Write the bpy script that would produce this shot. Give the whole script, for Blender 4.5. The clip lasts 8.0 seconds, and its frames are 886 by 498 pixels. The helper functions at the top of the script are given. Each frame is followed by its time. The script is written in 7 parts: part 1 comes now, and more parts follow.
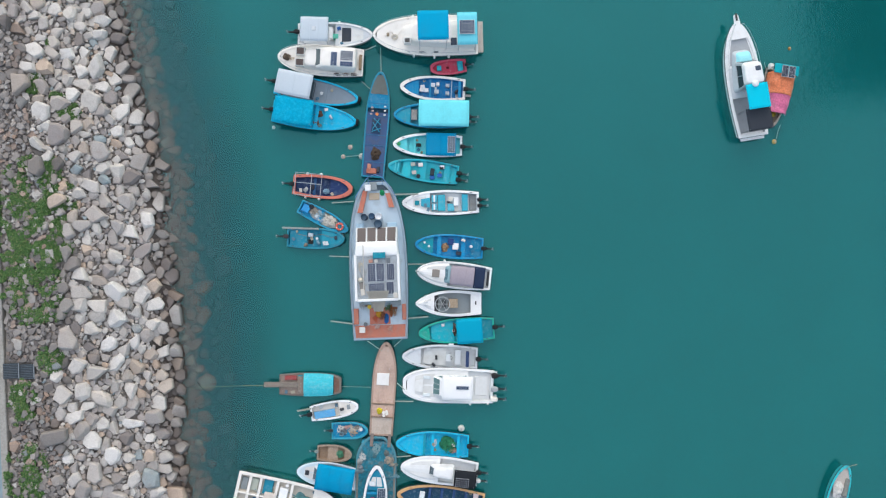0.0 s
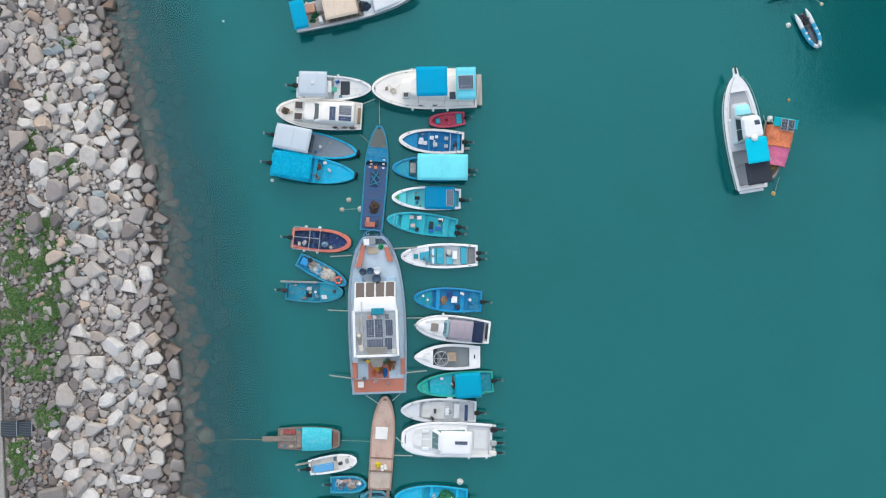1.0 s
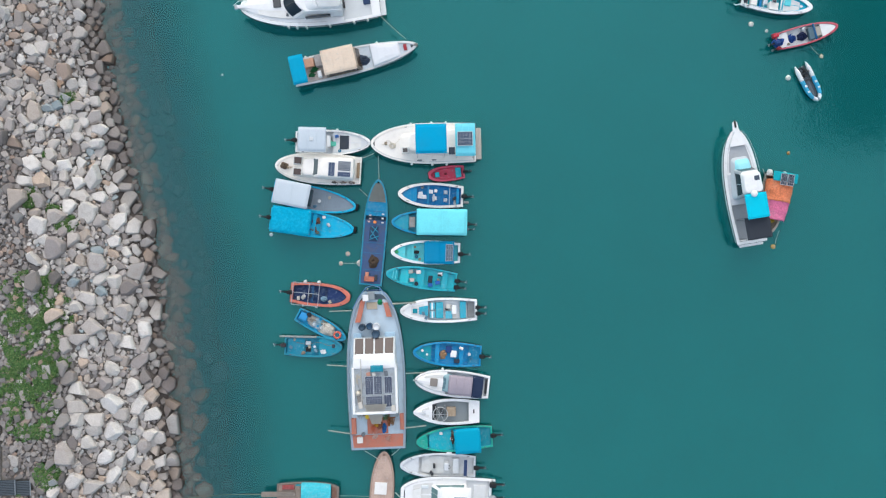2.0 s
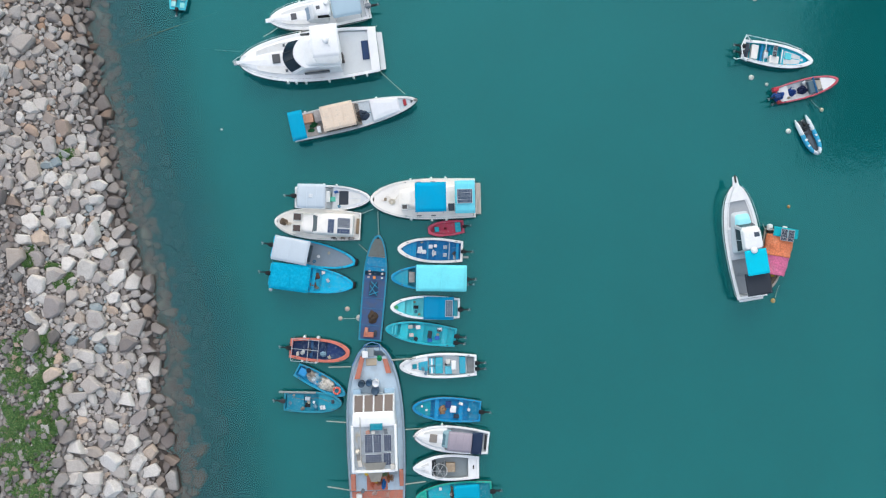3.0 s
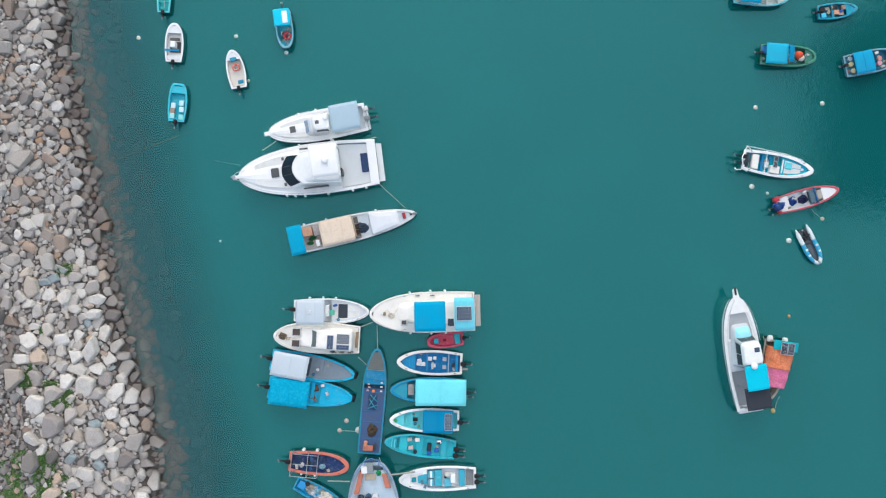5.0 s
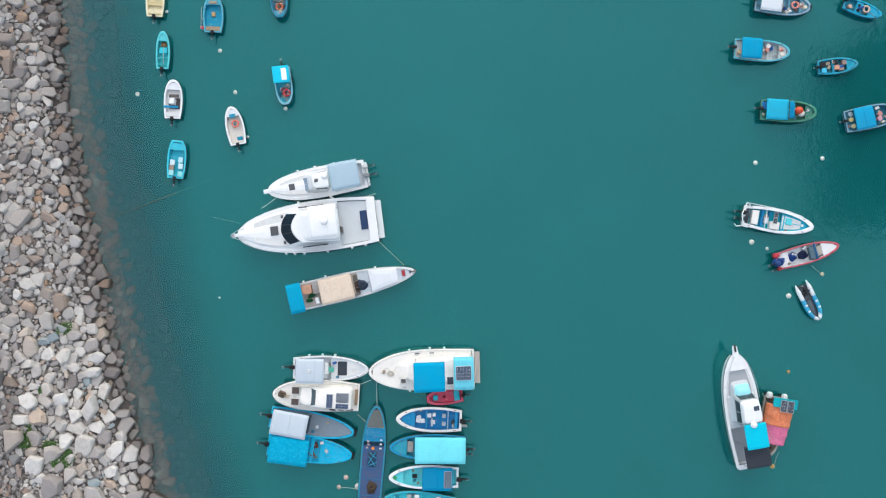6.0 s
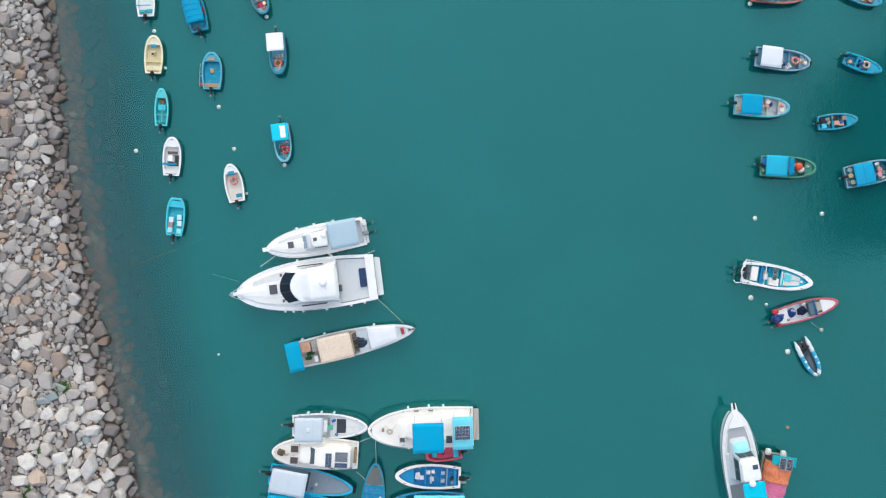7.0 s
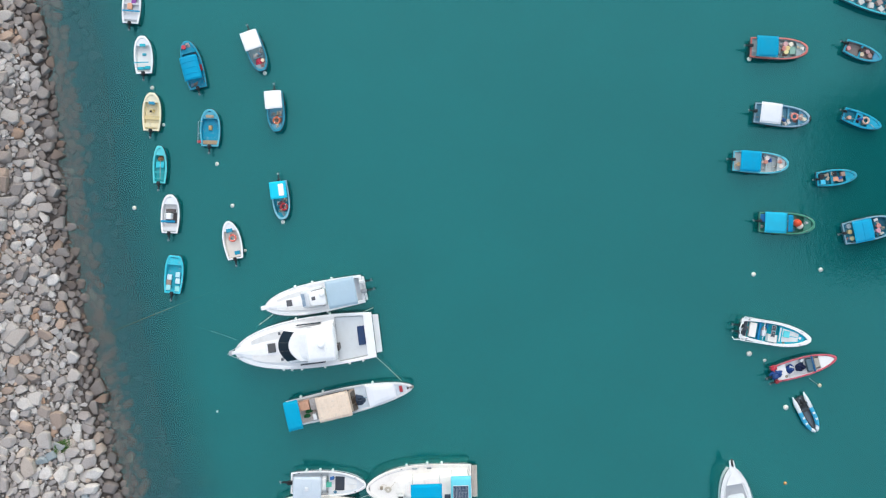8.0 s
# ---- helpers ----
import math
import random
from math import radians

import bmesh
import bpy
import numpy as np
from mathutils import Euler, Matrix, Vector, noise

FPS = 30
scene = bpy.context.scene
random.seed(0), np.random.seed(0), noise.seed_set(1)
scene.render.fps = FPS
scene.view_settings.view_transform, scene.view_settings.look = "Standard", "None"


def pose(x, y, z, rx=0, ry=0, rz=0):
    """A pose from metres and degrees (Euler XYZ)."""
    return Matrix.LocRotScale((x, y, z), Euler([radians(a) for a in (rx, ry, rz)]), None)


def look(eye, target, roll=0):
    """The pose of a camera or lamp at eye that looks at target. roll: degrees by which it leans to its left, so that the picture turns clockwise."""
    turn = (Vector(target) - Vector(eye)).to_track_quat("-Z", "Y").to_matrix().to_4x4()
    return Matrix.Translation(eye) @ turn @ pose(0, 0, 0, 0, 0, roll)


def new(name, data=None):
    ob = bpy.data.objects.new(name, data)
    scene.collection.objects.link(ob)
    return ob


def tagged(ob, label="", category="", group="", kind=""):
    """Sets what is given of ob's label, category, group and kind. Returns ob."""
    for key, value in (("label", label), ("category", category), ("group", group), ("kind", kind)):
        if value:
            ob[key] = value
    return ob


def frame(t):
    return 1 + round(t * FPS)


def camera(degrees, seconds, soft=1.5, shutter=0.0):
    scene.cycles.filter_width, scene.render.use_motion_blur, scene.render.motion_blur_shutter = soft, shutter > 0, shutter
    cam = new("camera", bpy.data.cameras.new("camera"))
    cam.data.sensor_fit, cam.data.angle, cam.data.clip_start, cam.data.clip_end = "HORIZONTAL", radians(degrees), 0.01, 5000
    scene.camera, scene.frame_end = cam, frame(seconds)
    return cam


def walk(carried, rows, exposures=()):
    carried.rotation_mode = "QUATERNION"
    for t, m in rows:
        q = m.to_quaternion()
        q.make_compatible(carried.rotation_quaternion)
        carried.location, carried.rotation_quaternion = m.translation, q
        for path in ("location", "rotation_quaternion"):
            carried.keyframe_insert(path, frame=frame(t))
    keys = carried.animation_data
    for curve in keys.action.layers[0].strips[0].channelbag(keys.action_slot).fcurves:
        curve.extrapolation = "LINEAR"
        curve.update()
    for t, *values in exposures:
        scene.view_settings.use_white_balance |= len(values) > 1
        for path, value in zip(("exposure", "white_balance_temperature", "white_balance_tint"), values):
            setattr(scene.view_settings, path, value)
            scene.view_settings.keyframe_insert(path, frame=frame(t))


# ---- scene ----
# ---- camera and its path ----
cam = camera(65.0, 8.0, soft=1.2)
PATH = [
    (0.0, 0.006, 0.616, 61.50, 0.989, -1.685, -0.041),
    (0.5, 0.066, 2.888, 61.50, 1.038, -1.688, -0.039),
    (1.0, 0.112, 5.199, 61.50, 1.071, -1.691, -0.037),
    (1.5, 0.147, 7.547, 61.50, 1.090, -1.694, -0.033),
    (2.0, 0.174, 9.931, 61.50, 1.094, -1.697, -0.029),
    (2.5, 0.192, 12.348, 61.50, 1.084, -1.700, -0.023),
    (3.0, 0.206, 14.798, 61.50, 1.058, -1.703, -0.016),
    (3.5, 0.215, 17.278, 61.50, 1.018, -1.706, -0.009),
    (4.0, 0.224, 19.788, 61.50, 0.963, -1.709, 0.000),
    (4.5, 0.232, 22.325, 61.50, 0.892, -1.712, 0.010),
    (5.0, 0.243, 24.888, 61.50, 0.808, -1.715, 0.020),
    (5.5, 0.259, 27.475, 61.50, 0.708, -1.718, 0.032),
    (6.0, 0.280, 30.085, 61.50, 0.594, -1.721, 0.045),
    (6.5, 0.309, 32.716, 61.50, 0.464, -1.724, 0.058),
    (7.0, 0.349, 35.367, 61.50, 0.320, -1.727, 0.073),
    (7.5, 0.400, 38.035, 61.50, 0.161, -1.730, 0.089),
    (8.0, 0.465, 40.720, 61.50, -0.012, -1.733, 0.106)
]
walk(cam, [(t, pose(x, y, z, rx, ry, rz)) for t, x, y, z, rx, ry, rz in PATH],
     exposures=[(0.0, 0.28, 6500, 10), (1.5, 0.32, 6500, 10), (4.5, 0.34, 6500, 10), (6.5, 0.35, 6500, 10), (8.0, 0.43, 6500, 10)])

# ---- world and sun: a bright overcast day ----
world = bpy.data.worlds.new("overcast_sky")
scene.world = world
world.use_nodes = True
wn = world.node_tree.nodes
sky = wn.new("ShaderNodeTexSky")
sky.sky_type, sky.sun_disc = "NISHITA", False
sky.sun_elevation, sky.sun_rotation = radians(36), radians(0)
sky.air_density, sky.dust_density, sky.ozone_density = 1.0, 2.0, 1.0
wn["Background"].inputs["Strength"].default_value = 0.145
world.node_tree.links.new(sky.outputs[0], wn["Background"].inputs["Color"])

sun = new("sun", bpy.data.lights.new("sun", "SUN"))
sun.data.energy, sun.data.angle, sun.data.color = 1.95, radians(178), (1.0, 0.975, 0.93)
sun.matrix_world = look((0, 30, 21.8), (0, 0, 0))


# ---- materials ----
def lin(h):
    """A linear colour from a hex string."""
    c = [int(h[n:n + 2], 16) / 255 for n in (0, 2, 4)]
    return [(v / 12.92 if v < 0.04045 else ((v + 0.055) / 1.055) ** 2.4) for v in c] + [1.0]


MADE = {}


def base_material(name):
    m = bpy.data.materials.new(name)
    m.use_nodes = True
    return m, m.node_tree.nodes, m.node_tree.links, m.node_tree.nodes["Principled BSDF"]


def noise_node(nodes, links, coord, scale, detail=4.0, rough=0.6):
    n = nodes.new("ShaderNodeTexNoise")
    n.inputs["Scale"].default_value, n.inputs["Detail"].default_value, n.inputs["Roughness"].default_value = scale, detail, rough
    links.new(coord, n.inputs["Vector"])
    return n.outputs["Fac"]


def ramp(nodes, links, fac, stops):
    r = nodes.new("ShaderNodeValToRGB")
    while len(r.color_ramp.elements) < len(stops):
        r.color_ramp.elements.new(0.5)
    for e, (p, c) in zip(r.color_ramp.elements, stops):
        e.position, e.color = p, c
    links.new(fac, r.inputs[0])
    return r.outputs["Color"]


def blend(nodes, links, fac, a, b, mode="MIX"):
    n = nodes.new("ShaderNodeMix")
    n.data_type, n.blend_type = "RGBA", mode
    for sock, v in ((n.inputs[0], fac), (n.inputs[6], a), (n.inputs[7], b)):
        if isinstance(v, (int, float)):
            sock.default_value = v
        elif isinstance(v, (list, tuple)):
            sock.default_value = v
        else:
            links.new(v, sock)
    return n.outputs[2]


def bump(nodes, links, bsdf, height, strength, distance):
    n = nodes.new("ShaderNodeBump")
    n.inputs["Strength"].default_value, n.inputs["Distance"].default_value = strength, distance
    links.new(height, n.inputs["Height"])
    links.new(n.outputs[0], bsdf.inputs["Normal"])


def grey(v):
    return [v, v, v, 1.0]


def surface(kind, colour, rough=0.4, metal=0.0, fine=30.0, broad=1.6, dirt=0.18, relief=0.15, stain="6b5f50", gloss=0.3, worn=0.0):
    """A worn surface: broad stains and fine grain over a base colour, and flaked and scuffed patches."""
    key = (kind, colour)
    if key in MADE:
        return MADE[key]
    m, nodes, links, bsdf = base_material(kind)
    geo, info = nodes.new("ShaderNodeTexCoord").outputs["Object"], nodes.new("ShaderNodeObjectInfo")
    shift = nodes.new("ShaderNodeVectorMath")
    shift.operation = "ADD"
    many = nodes.new("ShaderNodeMath")
    many.operation = "MULTIPLY"
    many.inputs[1].default_value = 40.0
    links.new(info.outputs["Random"], many.inputs[0])
    links.new(geo, shift.inputs[0])
    links.new(many.outputs[0], shift.inputs[1])
    at = shift.outputs[0]
    big, small = noise_node(nodes, links, at, broad, 5), noise_node(nodes, links, at, fine, 3)
    stains = ramp(nodes, links, big, [(0.48, grey(0)), (0.75, grey(1))])
    amount = nodes.new("ShaderNodeMath")
    amount.operation = "MULTIPLY"
    amount.inputs[1].default_value = dirt
    links.new(stains, amount.inputs[0])
    col = blend(nodes, links, amount.outputs[0], lin(colour), lin(stain))
    if worn:
        flake = ramp(nodes, links, noise_node(nodes, links, at, 4.5, 6, 0.7), [(0.56, grey(0)), (0.66, grey(worn))])
        col = blend(nodes, links, flake, col, lin("b9c9cb"))
        scuff = ramp(nodes, links, noise_node(nodes, links, at, 2.4, 6, 0.75), [(0.32, grey(worn)), (0.42, grey(0))])
        col = blend(nodes, links, scuff, col, lin("2f4a52"))
    grain = ramp(nodes, links, small, [(0.3, grey(1 - dirt * 0.7)), (0.7, grey(1.0))])
    col = blend(nodes, links, 1.0, col, grain, "MULTIPLY")
    links.new(col, bsdf.inputs["Base Color"])
    bsdf.inputs["Roughness"].default_value, bsdf.inputs["Metallic"].default_value = rough, metal
    bsdf.inputs["Specular IOR Level"].default_value = gloss
    bump(nodes, links, bsdf, small, relief, 0.01)
    MADE[key] = m
    return m


def paint(colour, dirt=0.26):
    return surface("boat_paint", colour, 0.45, fine=16, broad=2.2, dirt=dirt, gloss=0.18, stain="8a9c9e", worn=0.28)


def gel(colour="e9ebe9", dirt=0.15):
    return surface("gelcoat", colour, 0.25, dirt=dirt, stain="9a8f7c", worn=0.07)


def cloth(colour, dirt=0.2):
    return surface("awning_cloth", colour, 0.85, fine=9, broad=0.7, dirt=dirt * 0.7, relief=0.5, stain="5d6a70", gloss=0.08)


def metal(colour="b8bcbd"):
    return surface("weathered_metal", colour, 0.35, 0.9, dirt=0.2)


def rubber(colour="17181a"):
    return surface("black_plastic", colour, 0.5, dirt=0.1, stain="45413c")


def glass(colour="1a2228"):
    return surface("tinted_glass", colour, 0.06, dirt=0.05, relief=0.02, gloss=0.5)


def wood(colour, dirt=0.35):
    return surface("weathered_wood", colour, 0.8, fine=9, broad=1.2, dirt=dirt, relief=0.4, stain="4a3a2c", gloss=0.1, worn=0.22)


def rope(colour="8f9788"):
    return surface("rope_fibre", colour, 0.9, dirt=0.2)


# ---- helpers for parts ----
def part(name, bm, material, parent, label="", smooth=False):
    me = bpy.data.meshes.new(name)
    bmesh.ops.recalc_face_normals(bm, faces=bm.faces)
    if smooth:
        for f in bm.faces:
            f.smooth = True
    bm.to_mesh(me)
    bm.free()
    me.materials.append(material)
    ob = new(name, me)
    ob.parent = parent
    return tagged(ob, label) if label else ob


def thing(name, x, y, z, hdg, label, category, group="", kind=""):
    ob = new(name)
    ob.empty_display_size = 0.3
    ob.matrix_basis = pose(x, y, z, 0, 0, hdg)
    return tagged(ob, label, category, group, kind)


def solo(name, bm, material, m, label, category, group="", kind="", smooth=False):
    ob = part(name, bm, material, None, "", smooth)
    ob.matrix_basis = m
    return tagged(ob, label, category, group, kind)


def loft(bm, rings, bottom=True, top=True):
    """Quads between closed rings of equal length, lowest first."""
    vs = [[bm.verts.new(p) for p in r] for r in rings]
    n = len(vs[0])
    for a, b in zip(vs, vs[1:]):
        for i in range(n):
            j = (i + 1) % n
            bm.faces.new((a[i], a[j], b[j], b[i]))
    if bottom:
        bm.faces.new(vs[0][::-1])
    if top:
        bm.faces.new(vs[-1])
    return bm


def box(bm, x0, x1, y0, y1, z0, z1, r=0.03):
    """A box with softened vertical edges and a chamfered top."""
    x0, x1, y0, y1 = min(x0, x1), max(x0, x1), min(y0, y1), max(y0, y1)
    r = min(r, (x1 - x0) * 0.3, (y1 - y0) * 0.3, (z1 - z0) * 0.45)

    def ring(i, z, k=0.45):
        a, b, c, d = x0 + i, x1 - i, y0 + i, y1 - i
        e = r * k + 0.002
        return [(a + e, c, z), (b - e, c, z), (b, c + e, z), (b, d - e, z), (b - e, d, z), (a + e, d, z), (a, d - e, z), (a, c + e, z)]
    return loft(bm, [ring(0, z0), ring(0, z1 - r), ring(r, z1)])


def tube(bm, pts, r, n=6):
    """A round bar along a polyline."""
    pts = [Vector(p) for p in pts]
    rings = []
    for i, p in enumerate(pts):
        d = (pts[min(i + 1, len(pts) - 1)] - pts[max(i - 1, 0)]).normalized()
        a = d.cross(Vector((0, 0, 1)))
        a = a.normalized() if a.length > 0.05 else Vector((1, 0, 0))
        b = d.cross(a)
        rings.append([p + r * (math.cos(k * math.tau / n) * a + math.sin(k * math.tau / n) * b) for k in range(n)])
    return loft(bm, rings)


def lathe(bm, profile, n=14, centre=(0, 0, 0)):
    """A turned shape from (radius, height) pairs."""
    c = Vector(centre)
    return loft(bm, [[c + Vector((r * math.cos(k * math.tau / n), r * math.sin(k * math.tau / n), z)) for k in range(n)] for r, z in profile])


def torus(bm, big, small, n=20, k=8):
    vs = [[bm.verts.new(((big + small * math.cos(b * math.tau / k)) * math.cos(a * math.tau / n), (big + small * math.cos(b * math.tau / k)) * math.sin(a * math.tau / n), small * math.sin(b * math.tau / k))) for b in range(k)] for a in range(n)]
    for a in range(n):
        for b in range(k):
            bm.faces.new((vs[a][b], vs[(a + 1) % n][b], vs[(a + 1) % n][(b + 1) % k], vs[a][(b + 1) % k]))
    return bm


def heap(bm, lx, ly, h, seed, n=16):
    """A crumpled heap of net or cloth on a flat base."""
    rnd = Vector((seed * 7.3, seed * 3.1, 0))
    vs = {}
    for i in range(n + 1):
        for j in range(n + 1):
            u, v = 2 * i / n - 1, 2 * j / n - 1
            k = max(abs(u), abs(v))
            x, y = (u * k / max(math.hypot(u, v), 1e-6), v * k / max(math.hypot(u, v), 1e-6))
            edge = 1 + 0.35 * noise.noise(Vector((math.atan2(v, u) * 1.3, seed, k)))
            z = h * max(0.0, 1 - k * k) * (0.75 + 0.9 * noise.noise(Vector((x * 3, y * 3, seed)))) + 0.03 * h * noise.noise(Vector((x * 9, y * 9, seed)))
            vs[i, j] = bm.verts.new((x * edge * lx / 2, y * edge * ly / 2, max(z, 0.01) if k < 0.99 else 0.0))
    for i in range(n):
        for j in range(n):
            bm.faces.new((vs[i, j], vs[i + 1, j], vs[i + 1, j + 1], vs[i, j + 1]))
    return bm


def fillet(poly, r, n=4):
    """A polygon with its corners rounded."""
    out = []
    for i, p in enumerate(poly):
        a, b, c = Vector(poly[i - 1]), Vector(p), Vector(poly[(i + 1) % len(poly)])
        d = min(r, (a - b).length * 0.45, (c - b).length * 0.45)
        s, e = b + (a - b).normalized() * d, b + (c - b).normalized() * d
        for k in range(n + 1):
            t = k / n
            out.append((1 - t) ** 2 * s + 2 * t * (1 - t) * b + t * t * e)
    return out


def solar_panel(parent, x0, x1, y0, y1, z, nx, ny, frame_colour="8d9aa8", cell="1d2c48"):
    """A framed solar panel with its cells, flat on a roof."""
    x0, x1, y0, y1 = min(x0, x1), max(x0, x1), min(y0, y1), max(y0, y1)
    p = part("solar_panel", box(bmesh.new(), x0, x1, y0, y1, z, z + 0.035, 0.008), metal(frame_colour), parent, "framed dark blue solar panel")
    bm = bmesh.new()
    g, e = 0.012, 0.03
    cx, cy = (x1 - x0 - 2 * e) / nx, (y1 - y0 - 2 * e) / ny
    glaze = surface("solar_cell", cell, 0.15, dirt=0.08, relief=0.02)
    if nx * ny <= 30:
        # Large cells are parts of their own on one shared mesh.
        first = part("solar_cell", box(bm, g / 2, cx - g / 2, g / 2, cy - g / 2, z + 0.03, z + 0.041, 0.004), glaze, p)
        first.location = (x0 + e, y0 + e, 0)
        for k in range(1, nx * ny):
            ob = new("solar_cell", first.data)
            ob.parent = p
            ob.location = (x0 + e + k // ny * cx, y0 + e + k % ny * cy, 0)
        return p
    for i in range(nx):
        for j in range(ny):
            box(bm, x0 + e + i * cx + g / 2, x0 + e + (i + 1) * cx - g / 2, y0 + e + j * cy + g / 2, y0 + e + (j + 1) * cy - g / 2, z + 0.03, z + 0.041, 0.004)
    part("solar_cell_sheet", bm, glaze, p)
    return p


# ---- boats ----
BOATS = []


class Boat:
    """A hull whose stations run from 0 at the stern to 1 at the bow; sideways -1 to 1, port positive."""

    def __init__(self, name, label, category, x, y, hdg, L, B, hull, rim, inner, st=0.82, full=2.2, mx=0.42, blunt=0.04, F=0.55, rise=0.2, rim_w=0.11, floor=0.2, group="moored boats", well=True, round_bow=0.62, sink=0.0):
        self.L, self.B, self.st, self.full, self.mx, self.blunt, self.F, self.rise, self.floor = L, B, st, full, mx, blunt, F, rise, floor
        self.rim_w, self.round_bow = rim_w, round_bow
        self.x, self.y, self.hdg, self.sink, self.fore, self.hull = x, y, hdg, sink, [], hull
        self.decks, self.taken, self.inner = [], [], inner
        BOATS.append(self)
        self.ob = thing(name, x, y, -sink, hdg, label, category, group)
        # Deep dark bottom: the hull's reflection in the water, put into colour and shape.
        part("hull_bottom", loft(bmesh.new(), [self.ring(0.09 * B, lambda s: -0.55 - 0.55 * F), self.ring(0.07 * B, lambda s: -0.4), self.ring(0.065 * B, lambda s: 0.03)], top=False), surface("reflection_bottom", "0b3330", 0.9, dirt=0.4), self.ob, "dark hull bottom, deepened to stand in for its reflection")
        part("hull", loft(bmesh.new(), [self.ring(0.065 * B, lambda s: 0.03), self.ring(0.025 * B, lambda s: 0.65 * self.sheer(s)), self.ring(0.0, lambda s: self.sheer(s) - 0.03)], False, False), hull, self.ob)
        w = rim_w
        part("gunwale", loft(bmesh.new(), [self.ring(-0.03, lambda s: self.sheer(s) - 0.09), self.ring(-0.04, lambda s: self.sheer(s) - 0.02), self.ring(-0.01, self.sheer), self.ring(w - 0.02, self.sheer), self.ring(w, lambda s: self.sheer(s) - 0.03)], False, False), rim, self.ob)
        part("rub_strake", loft(bmesh.new(), [self.ring(-0.045, lambda s: self.sheer(s) - 0.15), self.ring(-0.07, lambda s: self.sheer(s) - 0.13), self.ring(-0.07, lambda s: self.sheer(s) - 0.1), self.ring(-0.045, lambda s: self.sheer(s) - 0.08)], False, False), rubber("3c4447"), self.ob, "dark rubbing strake")
        if well:
            part("inner_liner", loft(bmesh.new(), [self.ring(w * 0.95, lambda s: self.sheer(s) - 0.02), self.ring(w + 0.05, lambda s: floor)], False, True), inner, self.ob)

    def sheer(self, s):
        return self.F + self.rise * max(0.0, (s - 0.35) / 0.65) ** 2

    def hw(self, s):
        if s < self.mx:
            f = self.st + (1 - self.st) * math.sin(s / self.mx * math.pi / 2)
        else:
            f = (1 - min(1.0, (s - self.mx) / (1 - self.mx)) ** self.full) ** self.round_bow * (1 - self.blunt) + self.blunt
        return f * self.B / 2

    def X(self, s):
        return (s - 0.5) * self.L

    def side(self, s, inset):
        """The x and half width at a station of the outline drawn in by inset."""
        x = -self.L / 2 + inset + s * (self.L - inset * 2.3)
        return x, max(self.hw(s) - inset, 0.012)

    def ring(self, inset, zf, n=20):
        st = [1 - (1 - k / n) ** 1.7 for k in range(n + 1)]
        half = [(*self.side(s, inset), zf(s)) for s in st]
        return [(x, -w, z) for x, w, z in half] + [(x, w, z) for x, w, z in reversed(half)]

    def deck(self, name, s0, s1, material, z=None, inset=None, thick=0.06, label="", v0=-1.0, v1=1.0, drop=0.0, n=10, hump=0.0):
        """A slab that follows the hull's outline between two stations."""
        inset = self.rim_w * 0.9 if inset is None else inset
        zf = (lambda s: self.sheer(s) - drop) if z is None else (lambda s: z)
        pts = []
        self.decks.append((s0, s1, zf))
        if name == "foredeck" and z is None:
            self.fore.append((s0, s1, drop, inset, hump))
        st = [s0 + (s1 - s0) * k / n for k in range(n + 1)]
        for s in st:
            w = max(self.hw(s) - inset, 0.012)
            x = min(self.X(s), self.L / 2 - inset * 1.3)
            pts.append((x, w * v0, w * v1, zf(s)))
        bm = bmesh.new()
        rows = [[bm.verts.new((x, a + (b - a) * k / 6, z + hump * (1 - (k / 3 - 1) ** 2))) for k in range(7)] for x, a, b, z in pts]
        for p, q in zip(rows, rows[1:]):
            for k in range(6):
                bm.faces.new((p[k], q[k], q[k + 1], p[k + 1]))
        under = [(bm.verts.new((x, a, z - thick)), bm.verts.new((x, b, z - thick))) for x, a, b, z in pts]
        for i in range(len(pts) - 1):
            bm.faces.new((under[i][0], under[i + 1][0], rows[i + 1][0], rows[i][0]))
            bm.faces.new((under[i][1], rows[i][6], rows[i + 1][6], under[i + 1][1]))
        bm.faces.new([under[0][0], *rows[0], under[0][1]])
        bm.faces.new([under[-1][0], *rows[-1], under[-1][1]])
        return part(name, bm, material, self.ob, label)

    def thwart(self, s0, s1, material, drop=0.12, thick=0.07):
        return self.deck("thwart", s0, s1, material, drop=drop, thick=thick, n=3)

    def box(self, name, s0, s1, v0, v1, z0, z1, material, label="", parent=None, r=0.04):
        h = self.B / 2
        self.taken.append((s0, s1, v0, v1))
        return part(name, box(bmesh.new(), self.X(s0), self.X(s1), v0 * h, v1 * h, z0, z1, r), material, parent or self.ob, label)

    def canopy(self, s0, s1, v0, v1, z, material, label="", posts=True, camber=0.06, seams=0, name="canopy", sag=0.02, post_colour="9aa3a8"):
        """A stretched roof with a slight camber on slender posts."""
        h = self.B / 2
        self.taken.append((s0, s1, v0, v1))
        x0, x1, y0, y1 = self.X(s0), self.X(s1), v0 * h, v1 * h
        nx, ny = 12, 8
        bm = bmesh.new()
        top, low = {}, {}
        for i in range(nx + 1):
            for j in range(ny + 1):
                a, b = i / nx, j / ny
                zz = z + camber * (1 - (2 * b - 1) ** 2) + sag * noise.noise(Vector((a * 4 + self.x, b * 4 + self.y, 1)))
                ex = 0.02 * noise.noise(Vector((b * 5, self.x, a)))
                p = (x0 + (x1 - x0) * a + ex, y0 + (y1 - y0) * b, zz)
                top[i, j] = bm.verts.new(p)
                low[i, j] = bm.verts.new((p[0], p[1], zz - 0.035))
